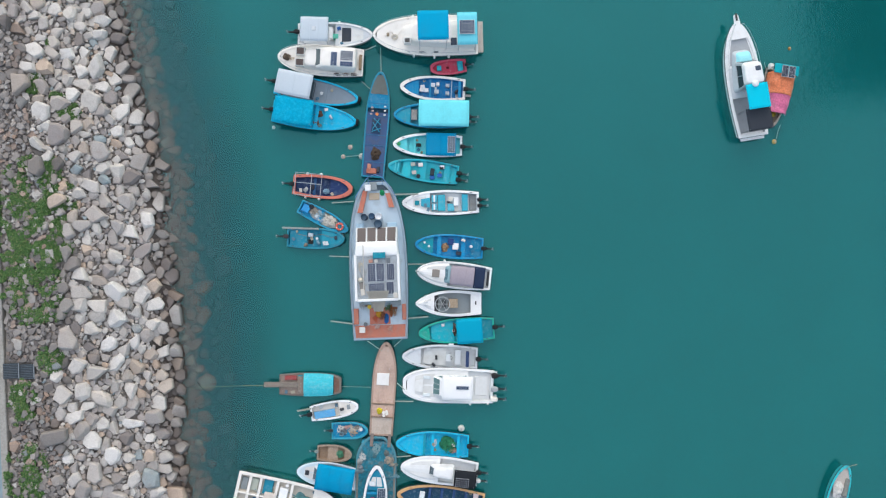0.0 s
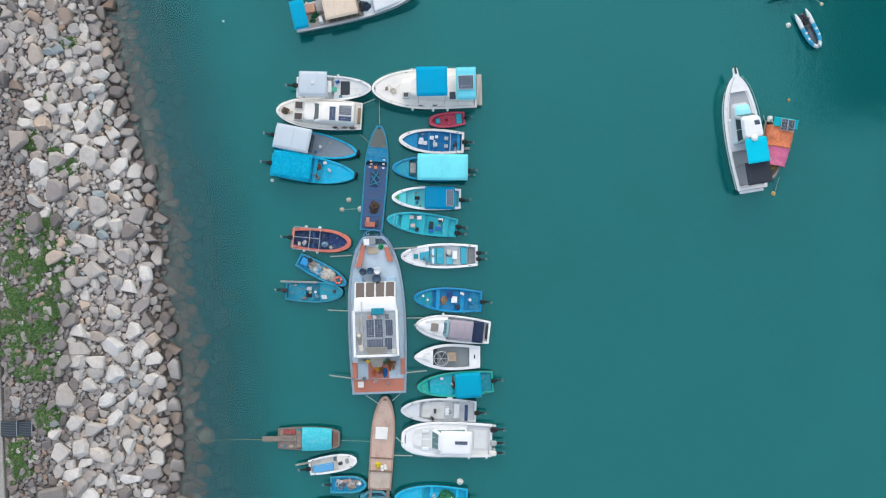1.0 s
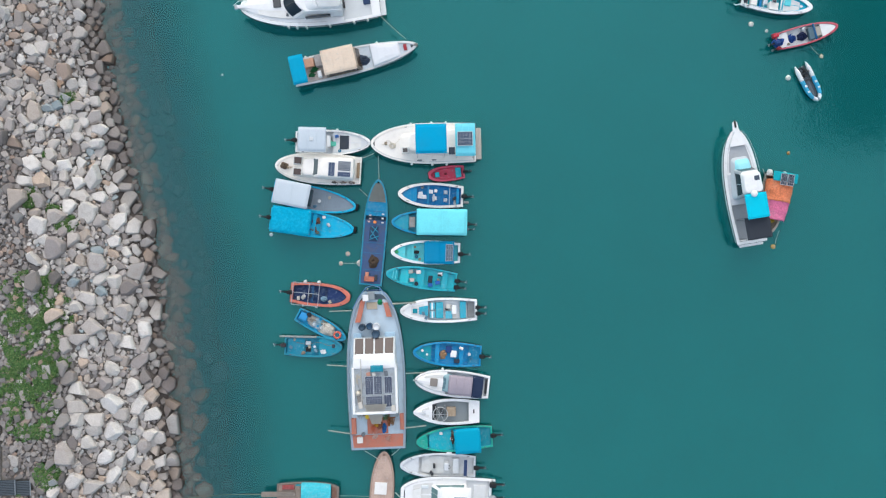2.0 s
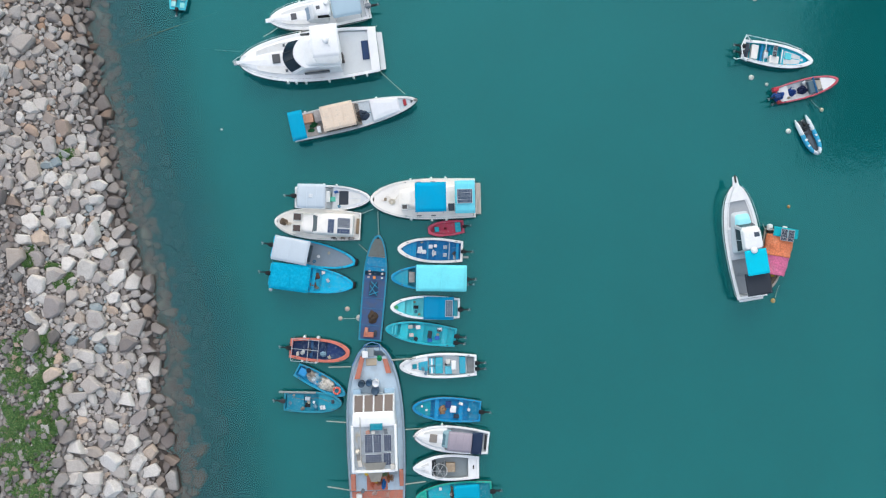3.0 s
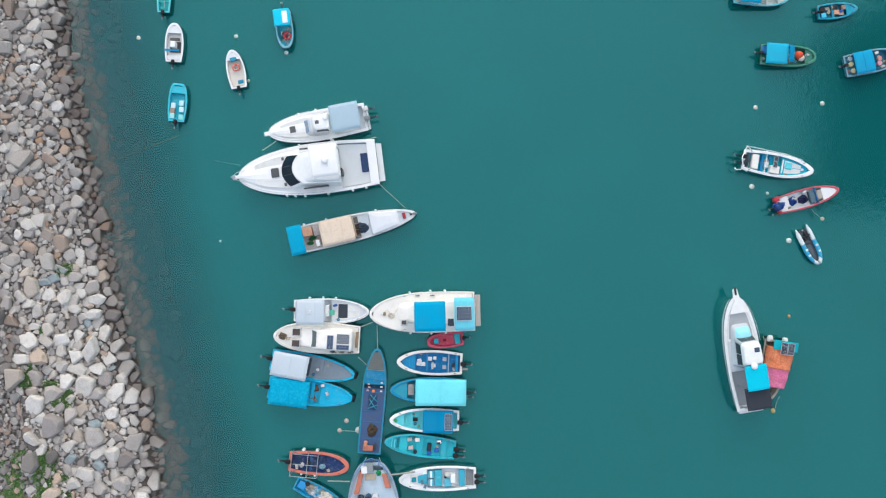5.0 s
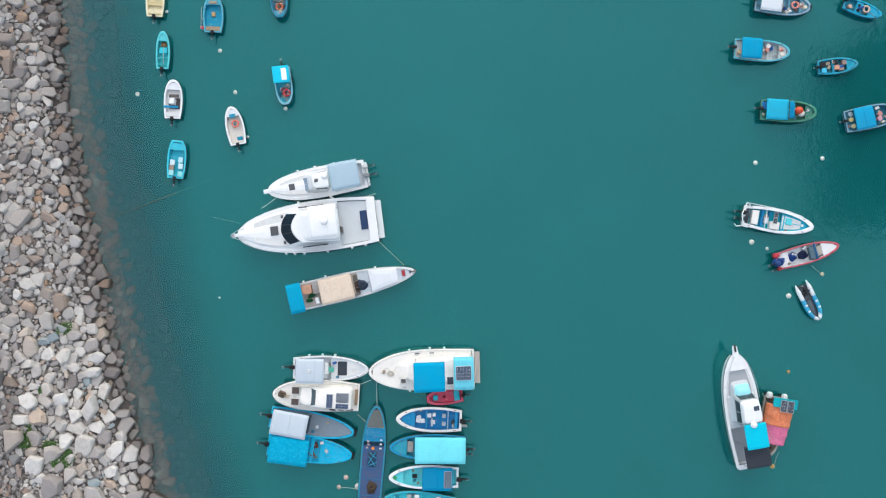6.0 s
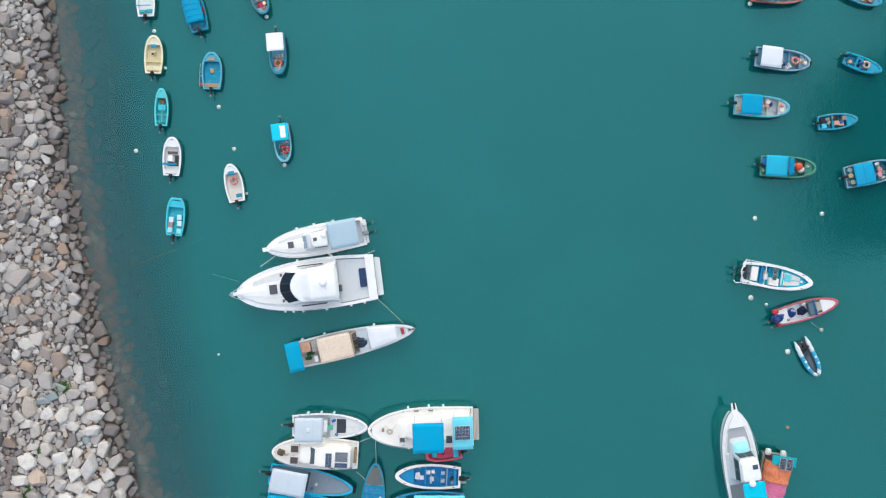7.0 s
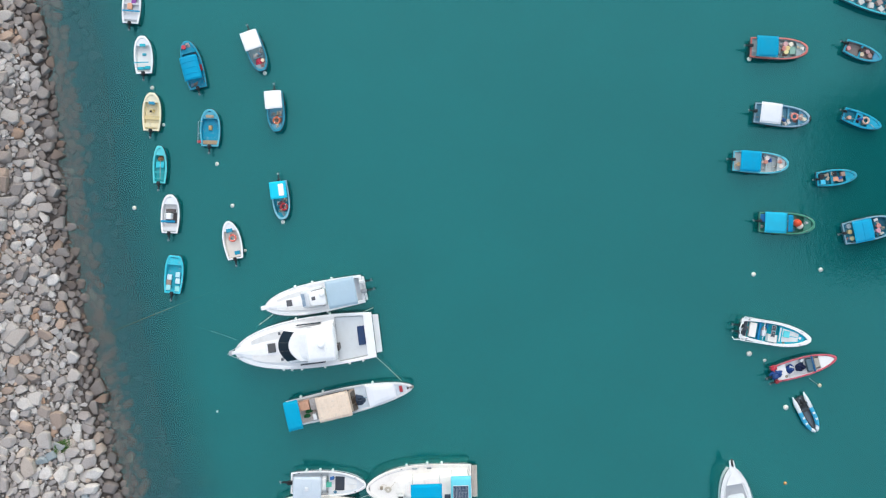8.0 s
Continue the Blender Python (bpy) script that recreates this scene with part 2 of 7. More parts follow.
        for i in range(nx):
            for j in range(ny):
                bm.faces.new((top[i, j], top[i + 1, j], top[i + 1, j + 1], top[i, j + 1]))
                bm.faces.new((low[i, j], low[i, j + 1], low[i + 1, j + 1], low[i + 1, j]))
        for i in range(nx):
            for j in (0, ny):
                bm.faces.new((top[i, j], low[i, j], low[i + 1, j], top[i + 1, j]))
        for j in range(ny):
            for i in (0, nx):
                bm.faces.new((top[i, j], top[i, j + 1], low[i, j + 1], low[i, j]))
        roof = part(name, bm, material, self.ob, label, True)
        loop = [(x0 + (x1 - x0) * a, y0 + (y1 - y0) * c) for a, c in [(k / 6, 0) for k in range(7)] + [(1, k / 6) for k in range(1, 7)] + [(1 - k / 6, 1) for k in range(1, 7)] + [(0, 1 - k / 6) for k in range(1, 7)]]
        part("hem", tube(bmesh.new(), [(x, y, z - 0.02 + camber * (1 - (2 * (y - y0) / (y1 - y0) - 1) ** 2)) for x, y in loop], 0.03, 5), material, roof)
        for k in range(seams):
            xs = x0 + (x1 - x0) * (k + 1) / (seams + 1)
            pts = [(xs, y0 + (y1 - y0) * j / 8, z + camber * (1 - (j / 4 - 1) ** 2) + 0.008) for j in range(9)]
            part("seam", tube(bmesh.new(), pts, 0.022), material, roof)
        if posts:
            for px in (x0 + 0.12, x1 - 0.12):
                for py in (max(y0 + 0.08, -h * 0.86), min(y1 - 0.08, h * 0.86)):
                    s = px / self.L + 0.5
                    pw = math.copysign(min(abs(py), self.hw(min(max(s, 0), 1)) - 0.06), py)
                    part("post", tube(bmesh.new(), [(px, pw, self.floor), (px, py, z + 0.02)], 0.025), metal(post_colour), self.ob)
        return roof

    def motor(self, v=0.0, colour="17191c", tilt=True, size=1.0, foot="84898c"):
        """An outboard motor, tilted up out of the water or standing in it."""
        x, y, z, k = -self.L / 2, v * self.B / 2, self.F + 0.05, size * 0.88
        m = part("outboard_motor", box(bmesh.new(), x - 0.14 * k, x + 0.10 * k, y - 0.12 * k, y + 0.12 * k, z - 0.35, z + 0.05, 0.03), rubber("2a2c2f"), self.ob, "tilted outboard motor" if tilt else "outboard motor with its leg down")
        bm = bmesh.new()
        rings = []
        for d, w, h in ((-0.05, 0.12, 0.05), (0.0, 0.19, 0.17), (0.2, 0.21, 0.22), (0.42, 0.19, 0.2), (0.5, 0.11, 0.1)):
            rings.append([(x + 0.12 * k - d * k, y + w * k * a, z + 0.2 * k + h * k * b) for a, b in ((-1, -0.6), (-0.6, -1), (0.6, -1), (1, -0.6), (1, 0.5), (0.6, 1), (-0.6, 1), (-1, 0.5))])
        part("cowling", loft(bm, rings), rubber(colour), m)
        if not tilt:
            part("leg", loft(bmesh.new(), [[(x - 0.16 * k + a * 0.09 * k, y + c * 0.05 * k, h) for a, c in ((-1, -1), (1, -1), (1, 1), (-1, 1))] for h in (-0.5, z - 0.1)]), rubber("232528"), m)
            return m
        part("leg", loft(bmesh.new(), [[(x - 0.3 * k, y + a * 0.09 * k, z + 0.05 + b * 0.09 * k) for a, b in ((-1, -1), (1, -1), (1, 1), (-1, 1))], [(x - 0.95 * k, y + a * 0.04 * k, z + 0.02 + b * 0.10 * k) for a, b in ((-1, -1), (1, -1), (1, 1), (-1, 1))]]), rubber("232528"), m)
        bm = bmesh.new()
        lathe(bm, [(0.05 * k, -0.1), (0.06 * k, 0.0), (0.03 * k, 0.1)], 8, (x - 0.98 * k, y, z + 0.1))
        for a in range(3):
            c, s = math.cos(a * math.tau / 3 + 0.4), math.sin(a * math.tau / 3 + 0.4)
            loft(bm, [[(x - 0.98 * k + r * c * k - w * s, y + r * s * k + w * c, z + 0.1 + dz + w * 0.6) for w, dz in ((-0.05, 0), (0.05, 0), (0.05, 0.012), (-0.05, 0.012))] for r in (0.04, 0.17)])
        part("propeller", bm, metal(foot), m)
        return m

    def cabin(self, name, s0, s1, w0, w1, z0, z1, material, rake=0.5, back=0.1, flare=0.12, r=0.3, label="", camber=0.05, panes=0, pane_lo=0.18, pane_hi=0.9, side_panes=0, tint="1a2228", off=0.0, gap=0.0):
        """A deckhouse with rounded corners, raked front and, where asked, a windscreen and side windows."""
        h = self.B / 2
        self.taken.append((s0, s1, -w0, w0))
        xa, xb = self.X(s0), self.X(s1)
        o = off * h

        def quad(x0, x1, a, b, z):
            return [Vector((q.x, q.y, z)) for q in fillet([(x0, -a + o, 0), (x1, -b + o, 0), (x1, b + o, 0), (x0, a + o, 0)], r)]
        a, b = w0 * h, w1 * h
        low = quad(xa, xb, a, b, z0)
        mid = quad(xa + back * 0.9, xb - rake * 0.92, a - flare * 0.9, b - flare * 0.9, z1 - 0.07)
        edge = quad(xa + back + 0.05, xb - rake - 0.07, a - flare - 0.07, b - flare - 0.07, z1)
        c = Vector((sum(p.x for p in edge) / len(edge), o, 0))
        crown = [Vector((c.x + (p.x - c.x) * 0.55, o + (p.y - o) * 0.55, z1 + camber)) for p in edge]
        house = part(name, loft(bmesh.new(), [low, mid, edge, crown]), material, self.ob, label)

        def face(p00, p10, p01, p11, n, tag):
            for k in range(n):
                g = 0.02 / n + 0.004 + gap
                u0, u1 = k / n + g, (k + 1) / n - g
                q = []
                for u, t in ((u0, pane_lo), (u1, pane_lo), (u1, pane_hi), (u0, pane_hi)):
                    q.append((p00.lerp(p10, u)).lerp(p01.lerp(p11, u), t))
                nrm = (q[1] - q[0]).cross(q[3] - q[0]).normalized()
                if nrm.z < 0:
                    nrm = -nrm
                part(tag, loft(bmesh.new(), [[p - nrm * 0.02 for p in q], [p + nrm * 0.018 for p in q]]), glass(tint), house, "dark tinted pane")
        zt = z1 - 0.07
        if panes:
            bb = b - flare * 0.9
            e = min(r * 0.5, b * 0.3)
            face(Vector((xb, -b + e + o, z0)), Vector((xb, b - e + o, z0)), Vector((xb - rake * 0.92, -bb + e + o, zt)), Vector((xb - rake * 0.92, bb - e + o, zt)), panes, "windscreen")
        if side_panes:
            for sg in (-1, 1):
                face(Vector((xa + 0.2, sg * a + o, z0)), Vector((xb - 0.3, sg * b + o, z0)), Vector((xa + back + 0.2, sg * (a - flare * 0.9) + o, zt)), Vector((xb - rake - 0.2, sg * (b - flare * 0.9) + o, zt)), side_panes, "side_window")
        return house

    def rail(self, s0, s1, height=0.45, inset=0.06, both=True, r=0.018, n=9, colour="c6cacb"):
        """A pushpit or bow rail: a bar on stanchions along the gunwale."""
        for sg in ((-1, 1) if both else (1,)):
            st = [s0 + (s1 - s0) * k / n for k in range(n + 1)]
            pts = [(self.X(s) - (0.1 if s > 0.98 else 0), sg * max(self.hw(s) - inset, 0.05), self.sheer(s) + height) for s in st]
            bm = tube(bmesh.new(), pts, r)
            for p in pts[::3]:
                tube(bm, [(p[0], p[1], p[2] - height), p], r * 0.8)
            part("rail", bm, metal(colour), self.ob, "slim steel guard rail")

    def at(self, s, v, z, turn=0.0):
        """The world pose of a place on the boat."""
        return pose(self.x, self.y, -self.sink, 0, 0, self.hdg) @ pose(self.X(s), v * self.B / 2, z, 0, 0, turn)

    def free(self, s, v, rs, rv):
        """Whether nothing stands within a patch of the deck."""
        return abs(v) + rv < 0.85 * self.hw(s) / (self.B / 2) and not any(a - rs < s < b + rs and c - rv < v < d + rv for a, b, c, d in self.taken)

    def top(self, s):
        return max([self.floor] + [zf(s) for a, b, zf in self.decks if a <= s <= b])

    def fender(self, s, v=1.0, colour="e8e8e2", size=1.0):
        sg = math.copysign(1, v)
        m = self.at(s, 0, 0) @ pose(0, sg * (self.hw(s) + 0.1), self.sheer(s) - 0.5)
        k = 0.11 * size
        return solo("fender", lathe(bmesh.new(), [(0.02, 0), (k * 0.8, 0.05), (k, 0.15), (k, 0.38), (k * 0.8, 0.48), (0.03, 0.54)], 12), surface("fender_vinyl", colour, 0.45), m, "small pale round fender on a boat's side", "fender", "fenders", smooth=True)


def bucket(m, colour="e9e6da", r=0.17, h=0.3):
    solo("bucket", lathe(bmesh.new(), [(r * 0.8, 0), (r, h), (r * 1.06, h), (r * 1.06, h + 0.025), (r * 0.9, h + 0.035), (r * 0.3, h + 0.03)], 14), surface("bucket_plastic", colour, 0.5), m, "round lidded plastic bucket standing in a boat", "bucket", "buckets")


def crate(m, colour="e9ecec", lx=0.5, ly=0.35, h=0.28, label="plastic fish box with a closed lid"):
    bm = box(bmesh.new(), -lx / 2, lx / 2, -ly / 2, ly / 2, 0, h * 0.8, 0.02)
    box(bm, -lx / 2 - 0.02, lx / 2 + 0.02, -ly / 2 - 0.02, ly / 2 + 0.02, h * 0.8 + 0.003, h, 0.02)
    solo("storage_box", bm, surface("box_plastic", colour, 0.5), m, label, "box", "boxes on the boats")


def lifebuoy(m, colour="e2542c", band="f2efe8"):
    t = thing("lifebuoy", 0, 0, 0, 0, "orange ring lifebuoy with white bands", "lifebuoy", "lifebuoys")
    t.matrix_basis = m
    part("ring", torus(bmesh.new(), 0.27, 0.085), surface("buoy_foam", colour, 0.6), t, "", True)
    for a in range(4):
        bm = torus(bmesh.new(), 0.088, 0.012, 12, 5)
        bmesh.ops.transform(bm, matrix=pose(0, 0, 0, 0, 0, 45 + 90 * a) @ pose(0.27, 0, 0, 90, 0, 0), verts=bm.verts)
        part("band", bm, surface("buoy_foam", band, 0.6), t)


def pile(m, lx, ly, h, colour, seed, name="fishing_net", label="heaped fishing net lying in a boat", category="net"):
    solo(name, heap(bmesh.new(), lx, ly, h, seed), surface("net_cloth", colour, 0.95, fine=22, broad=4, dirt=0.45, relief=0.8, stain="2d2f2c"), m, label, category, "nets and cloths", smooth=True)


def buoy(x, y, colour="eeeade", r=0.18):
    t = thing("mooring_buoy", x, y, 0, 0, "small round mooring buoy floating on the water", "buoy", "mooring buoys")
    part("float", lathe(bmesh.new(), [(0.03, -r * 0.7), (r * 0.7, -r * 0.55), (r, 0.05), (r * 0.85, r * 0.55), (r * 0.5, r * 0.85), (0.05, r)], 14), surface("buoy_plastic", colour, 0.5), t, "", True)
    part("eye", torus(bmesh.new(), 0.05, 0.015, 10, 5), metal(), t).location = (0, 0, r + 0.01)


def mooring(a, b, sag=0.25, r=0.025, colour="aab3a8", name="mooring_rope", label="slack grey mooring rope between two boats"):
    a, b = Vector(a), Vector(b)
    pts = [a.lerp(b, k / 10) - Vector((0, 0, sag * (1 - (k / 5 - 1) ** 2))) for k in range(11)]
    solo(name, tube(bmesh.new(), pts, r), rope(colour), Matrix(), label, "rope", "mooring ropes")


def spar(a, b, r=0.06, colour="a9aaa0", name="mooring_pole", label="long weathered pole reaching out over the water"):
    solo(name, tube(bmesh.new(), [a, Vector(a).lerp(Vector(b), 0.5), b], r, 8), wood(colour), Matrix(), label, "pole", "poles")


def coil(m, r, colour, turns=4):
    """A flat coil of rope."""
    n = turns * 14
    pts = [((r * (0.35 + 0.65 * k / n)) * math.cos(k * math.tau / 14), (r * (0.35 + 0.65 * k / n)) * math.sin(k * math.tau / 14) * 0.85, 0.03 + 0.015 * math.sin(k * 1.7)) for k in range(n + 1)]
    solo("rope_coil", tube(bmesh.new(), pts, 0.026, 5), rope(colour), m, "loose coil of rope lying on a deck", "rope", "rope coils")


def jerrycan(m, colour):
    bm = box(bmesh.new(), -0.17, 0.17, -0.1, 0.1, 0, 0.36, 0.03)
    box(bm, -0.1, 0.1, -0.02, 0.02, 0.37, 0.43, 0.012)
    lathe(bm, [(0.03, 0), (0.03, 0.06), (0.01, 0.065)], 8, (0.13, 0, 0.36))
    solo("jerrycan", bm, surface("can_plastic", colour, 0.5), m, "small plastic fuel can standing in a boat", "jerrycan", "jerrycans")


def loose_line(b, s0, s1, v, colour, seed):
    """A slack line left lying along a deck."""
    rnd = random.Random(seed)
    pts = [(b.X(s0 + (s1 - s0) * k / 12), (v + 0.14 * math.sin(k * 0.9 + seed) + rnd.uniform(-0.05, 0.05)) * b.B / 2, b.top(s0 + (s1 - s0) * k / 12) + 0.03) for k in range(13)]
    solo("deck_line", tube(bmesh.new(), pts, 0.018, 5), rope(colour), pose(b.x, b.y, -b.sink, 0, 0, b.hdg), "thin slack line lying along a deck", "rope", "deck lines")


def tangle(m, lx, ly, h, colour, seed, turns=46, r=0.022):
    """A loose tangle of rope or netting line."""
    rnd = random.Random(seed)
    pts, a = [], 0.0
    for k in range(turns):
        a += rnd.uniform(-1.2, 2.6)
        q = rnd.uniform(0.0, 1.0)
        pts.append((0.5 * lx * q * math.cos(a), 0.5 * ly * q * math.sin(a), 0.03 + rnd.random() * h * (1.1 - q)))
    soft = []
    for p, q in zip(pts, pts[1:]):
        soft += [tuple(u * 0.75 + w * 0.25 for u, w in zip(p, q)), tuple(u * 0.25 + w * 0.75 for u, w in zip(p, q))]
    solo("rope_tangle", tube(bmesh.new(), soft, r, 5), rope(colour), m, "loose tangled rope lying in a boat", "rope", "rope tangles")

# ---- the setting: water, sea bed, rubble shore ----
SHORE = [(-70, -19.7), (-20, -20.8), (-11, -21.4), (-1.4, -21.9), (8.5, -23.0), (13.5, -24.3), (18.5, -25.7), (25, -27.2), (30, -28.2), (38, -29.8), (45, -31.1), (52.7, -31.8), (57.6, -32.5), (62.5, -33.8), (120, -43.7)]


def shore(y):
    for (a, p), (b, q) in zip(SHORE, SHORE[1:]):
        if y <= b:
            k = (y - a) / (b - a)
            return p + (q - p) * k + 0.35 * noise.noise(Vector((y * 0.35, 3, 0)))
    return SHORE[-1][1]


def wall_x(y):
    """Where the promenade wall stands."""
    return -34.45 - 0.05 * (y - 1.6)


def bed(x, y):
    """The height of the ground and of the sea bed."""
    d = x - shore(y)
    if x < wall_x(y) - 0.3:
        return 2.5
    if d < 0:
        return min(-d * 0.42, 3.3 + 0.02 * -d) + 0.12 * noise.noise(Vector((x * 0.6, y * 0.6, 5)))
    return max(-0.22 * d - 0.3 * max(0.0, d - 2.0), -5.0)


def sheet(xs, ys, zf):
    bm = bmesh.new()
    g = [[bm.verts.new((x, y, zf(x, y))) for y in ys] for x in xs]
    for i in range(len(xs) - 1):
        for j in range(len(ys) - 1):
            bm.faces.new((g[i][j], g[i + 1][j], g[i + 1][j + 1], g[i][j + 1]))
    return bm


def steps(a, b, d):
    n = round((b - a) / d)
    return [a + (b - a) * k / n for k in range(n + 1)]


def depth_tinted(nodes, links, at, col, drowned="5c362c"):
    """Weed darkens what lies in the tide; below it comes brown, then the water's murk painted in by depth."""
    sep = nodes.new("ShaderNodeSeparateXYZ")
    links.new(at, sep.inputs[0])
    for top, low, tint, share in ((1.0, 0.35, "4d443e", 0.74), (0.05, -0.12, drowned, 0.88), (-0.14, -0.52, "20333d", 0.98)):
        k = nodes.new("ShaderNodeMapRange")
        for n, v in ((1, low), (2, top), (3, 1.0), (4, 0.0)):
            k.inputs[n].default_value = v
        links.new(sep.outputs[2], k.inputs[0])
        col = blend(nodes, links, k.outputs[0], col, blend(nodes, links, share, col, lin(tint)))
    return col


def ground_material():
    m, nodes, links, bsdf = base_material("rubble_earth")
    at = nodes.new("ShaderNodeNewGeometry").outputs["Position"]
    a, b = noise_node(nodes, links, at, 0.5, 6), noise_node(nodes, links, at, 7, 5)
    col = ramp(nodes, links, a, [(0.35, lin("87817a")), (0.65, lin("a8a199"))])
    col = blend(nodes, links, 1.0, col, ramp(nodes, links, b, [(0.3, grey(0.6)), (0.7, grey(1))]), "MULTIPLY")
    col = depth_tinted(nodes, links, at, col, "432f28")
    links.new(col, bsdf.inputs["Base Color"])
    bsdf.inputs["Roughness"].default_value = 0.95
    bump(nodes, links, bsdf, b, 0.8, 0.1)
    return m


def water_material():
    """Murky green water: cloudy below, a thin rippled gloss on top; the bed shows only where it is shallow."""
    m, nodes, links, bsdf = base_material("harbour_water")
    at = nodes.new("ShaderNodeNewGeometry").outputs["Position"]
    far, mid = noise_node(nodes, links, at, 0.035, 3), noise_node(nodes, links, at, 0.22, 5)
    col = ramp(nodes, links, far, [(0.3, lin("075f5e")), (0.7, lin("096766"))])
    col = blend(nodes, links, 1.0, col, ramp(nodes, links, mid, [(0.3, grey(0.93)), (0.7, grey(1.03))]), "MULTIPLY")
    cover = nodes.new("ShaderNodeAttribute")
    cover.attribute_name = "cover"
    clear, cloudy = nodes.new("ShaderNodeBsdfTransparent"), nodes.new("ShaderNodeBsdfDiffuse")
    links.new(col, cloudy.inputs["Color"])
    body = nodes.new("ShaderNodeMixShader")
    for k, v in enumerate((cover.outputs["Fac"], clear.outputs[0], cloudy.outputs[0])):
        links.new(v, body.inputs[k])
    # Two sets of ripples, drawn out across the wind.
    wind = nodes.new("ShaderNodeMapping")
    wind.inputs["Scale"].default_value, wind.inputs["Rotation"].default_value = (1.0, 0.75, 1.0), (0, 0, radians(25))
    links.new(at, wind.inputs["Vector"])
    wave, fine = noise_node(nodes, links, wind.outputs[0], 1.5, 2), noise_node(nodes, links, wind.outputs[0], 4.6, 3)
    height = blend(nodes, links, 0.3, wave, fine)
    ripple = nodes.new("ShaderNodeBump")
    ripple.inputs["Strength"].default_value, ripple.inputs["Distance"].default_value = 1.0, 0.025
    links.new(height, ripple.inputs["Height"])
    gloss, rim = nodes.new("ShaderNodeBsdfGlossy"), nodes.new("ShaderNodeLayerWeight")
    gloss.inputs["Color"].default_value, gloss.inputs["Roughness"].default_value = (0.33, 0.97, 0.95, 1.0), 0.1
    rim.inputs["Blend"].default_value = 0.5
    bend, lift = nodes.new("ShaderNodeMath"), nodes.new("ShaderNodeMath")
    bend.operation, lift.operation = "POWER", "MULTIPLY_ADD"
    bend.inputs[1].default_value, lift.inputs[1].default_value, lift.inputs[2].default_value = 5.0, 0.926, 0.074
    links.new(rim.outputs["Facing"], bend.inputs[0])
    links.new(bend.outputs[0], lift.inputs[0])
    links.new(ripple.outputs[0], gloss.inputs["Normal"])
    top = nodes.new("ShaderNodeMixShader")
    for k, v in enumerate((lift.outputs[0], body.outputs[0], gloss.outputs[0])):
        links.new(v, top.inputs[k])
    links.new(top.outputs[0], nodes["Material Output"].inputs["Surface"])
    nodes.remove(bsdf)
    return m


xs = steps(-90, -45, 5) + steps(-44, -12, 0.5) + steps(-10, 160, 10)
ys = steps(-120, -32, 8) + steps(-30, 72, 0.6) + steps(76, 220, 8)
solo("ground", sheet(xs, ys, bed), ground_material(), Matrix(), "grey earth bank sloping down to the sea bed", "ground", kind="structure")
bm = sheet(steps(-50, -10, 0.5) + [0, 20, 60, 150, 600, 2000], [-2000, -600, -150, -60] + steps(-30, 72, 0.6) + [110, 200, 700, 2000], lambda x, y: 0.0)
water = solo("water", bm, water_material(), Matrix(), "calm murky blue-green harbour water", "water", kind="structure")


def murk(x, y):
    """How much of the light the uppermost water throws back: it clouds with depth."""
    d = max(0.0, -bed(x, y))
    k = min(1.0, max(0.0, (d - 2.0) / 3.0))
    return 0.24 * (1 - math.exp(-0.9 * d)) + 0.56 * k * k * (3 - 2 * k)


dep = water.data.attributes.new("cover", "FLOAT", "POINT")
dep.data.foreach_set("value", [murk(v.co.x, v.co.y) for v in water.data.vertices])


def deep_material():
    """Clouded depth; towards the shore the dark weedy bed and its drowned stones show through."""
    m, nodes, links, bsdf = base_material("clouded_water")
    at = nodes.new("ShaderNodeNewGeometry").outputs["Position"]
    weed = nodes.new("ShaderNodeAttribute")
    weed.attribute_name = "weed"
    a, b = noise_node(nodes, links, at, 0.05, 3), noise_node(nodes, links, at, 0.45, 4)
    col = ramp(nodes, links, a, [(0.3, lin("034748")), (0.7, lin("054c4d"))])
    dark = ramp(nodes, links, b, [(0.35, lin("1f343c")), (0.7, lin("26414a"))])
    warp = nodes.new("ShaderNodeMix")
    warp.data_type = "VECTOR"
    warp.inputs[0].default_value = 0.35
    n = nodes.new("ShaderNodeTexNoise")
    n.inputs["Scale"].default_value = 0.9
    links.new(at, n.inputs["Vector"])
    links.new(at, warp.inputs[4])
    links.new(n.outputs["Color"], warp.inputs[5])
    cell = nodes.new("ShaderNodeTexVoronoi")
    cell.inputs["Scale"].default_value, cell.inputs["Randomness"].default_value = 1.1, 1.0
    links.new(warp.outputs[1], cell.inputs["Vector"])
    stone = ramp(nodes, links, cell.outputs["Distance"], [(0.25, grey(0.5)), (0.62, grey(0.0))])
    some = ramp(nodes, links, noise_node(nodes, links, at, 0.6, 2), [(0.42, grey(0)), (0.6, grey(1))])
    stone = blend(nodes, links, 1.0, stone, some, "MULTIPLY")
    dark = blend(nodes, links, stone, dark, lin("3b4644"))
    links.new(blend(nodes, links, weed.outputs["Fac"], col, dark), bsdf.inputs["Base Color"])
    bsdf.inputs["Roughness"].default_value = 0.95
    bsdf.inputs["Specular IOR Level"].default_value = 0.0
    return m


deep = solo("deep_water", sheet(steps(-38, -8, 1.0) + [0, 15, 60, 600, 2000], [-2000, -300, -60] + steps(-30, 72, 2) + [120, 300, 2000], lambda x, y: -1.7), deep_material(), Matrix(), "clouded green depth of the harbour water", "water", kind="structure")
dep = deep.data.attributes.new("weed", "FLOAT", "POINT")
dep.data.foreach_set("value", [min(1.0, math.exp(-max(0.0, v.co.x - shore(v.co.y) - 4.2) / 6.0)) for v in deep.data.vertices])

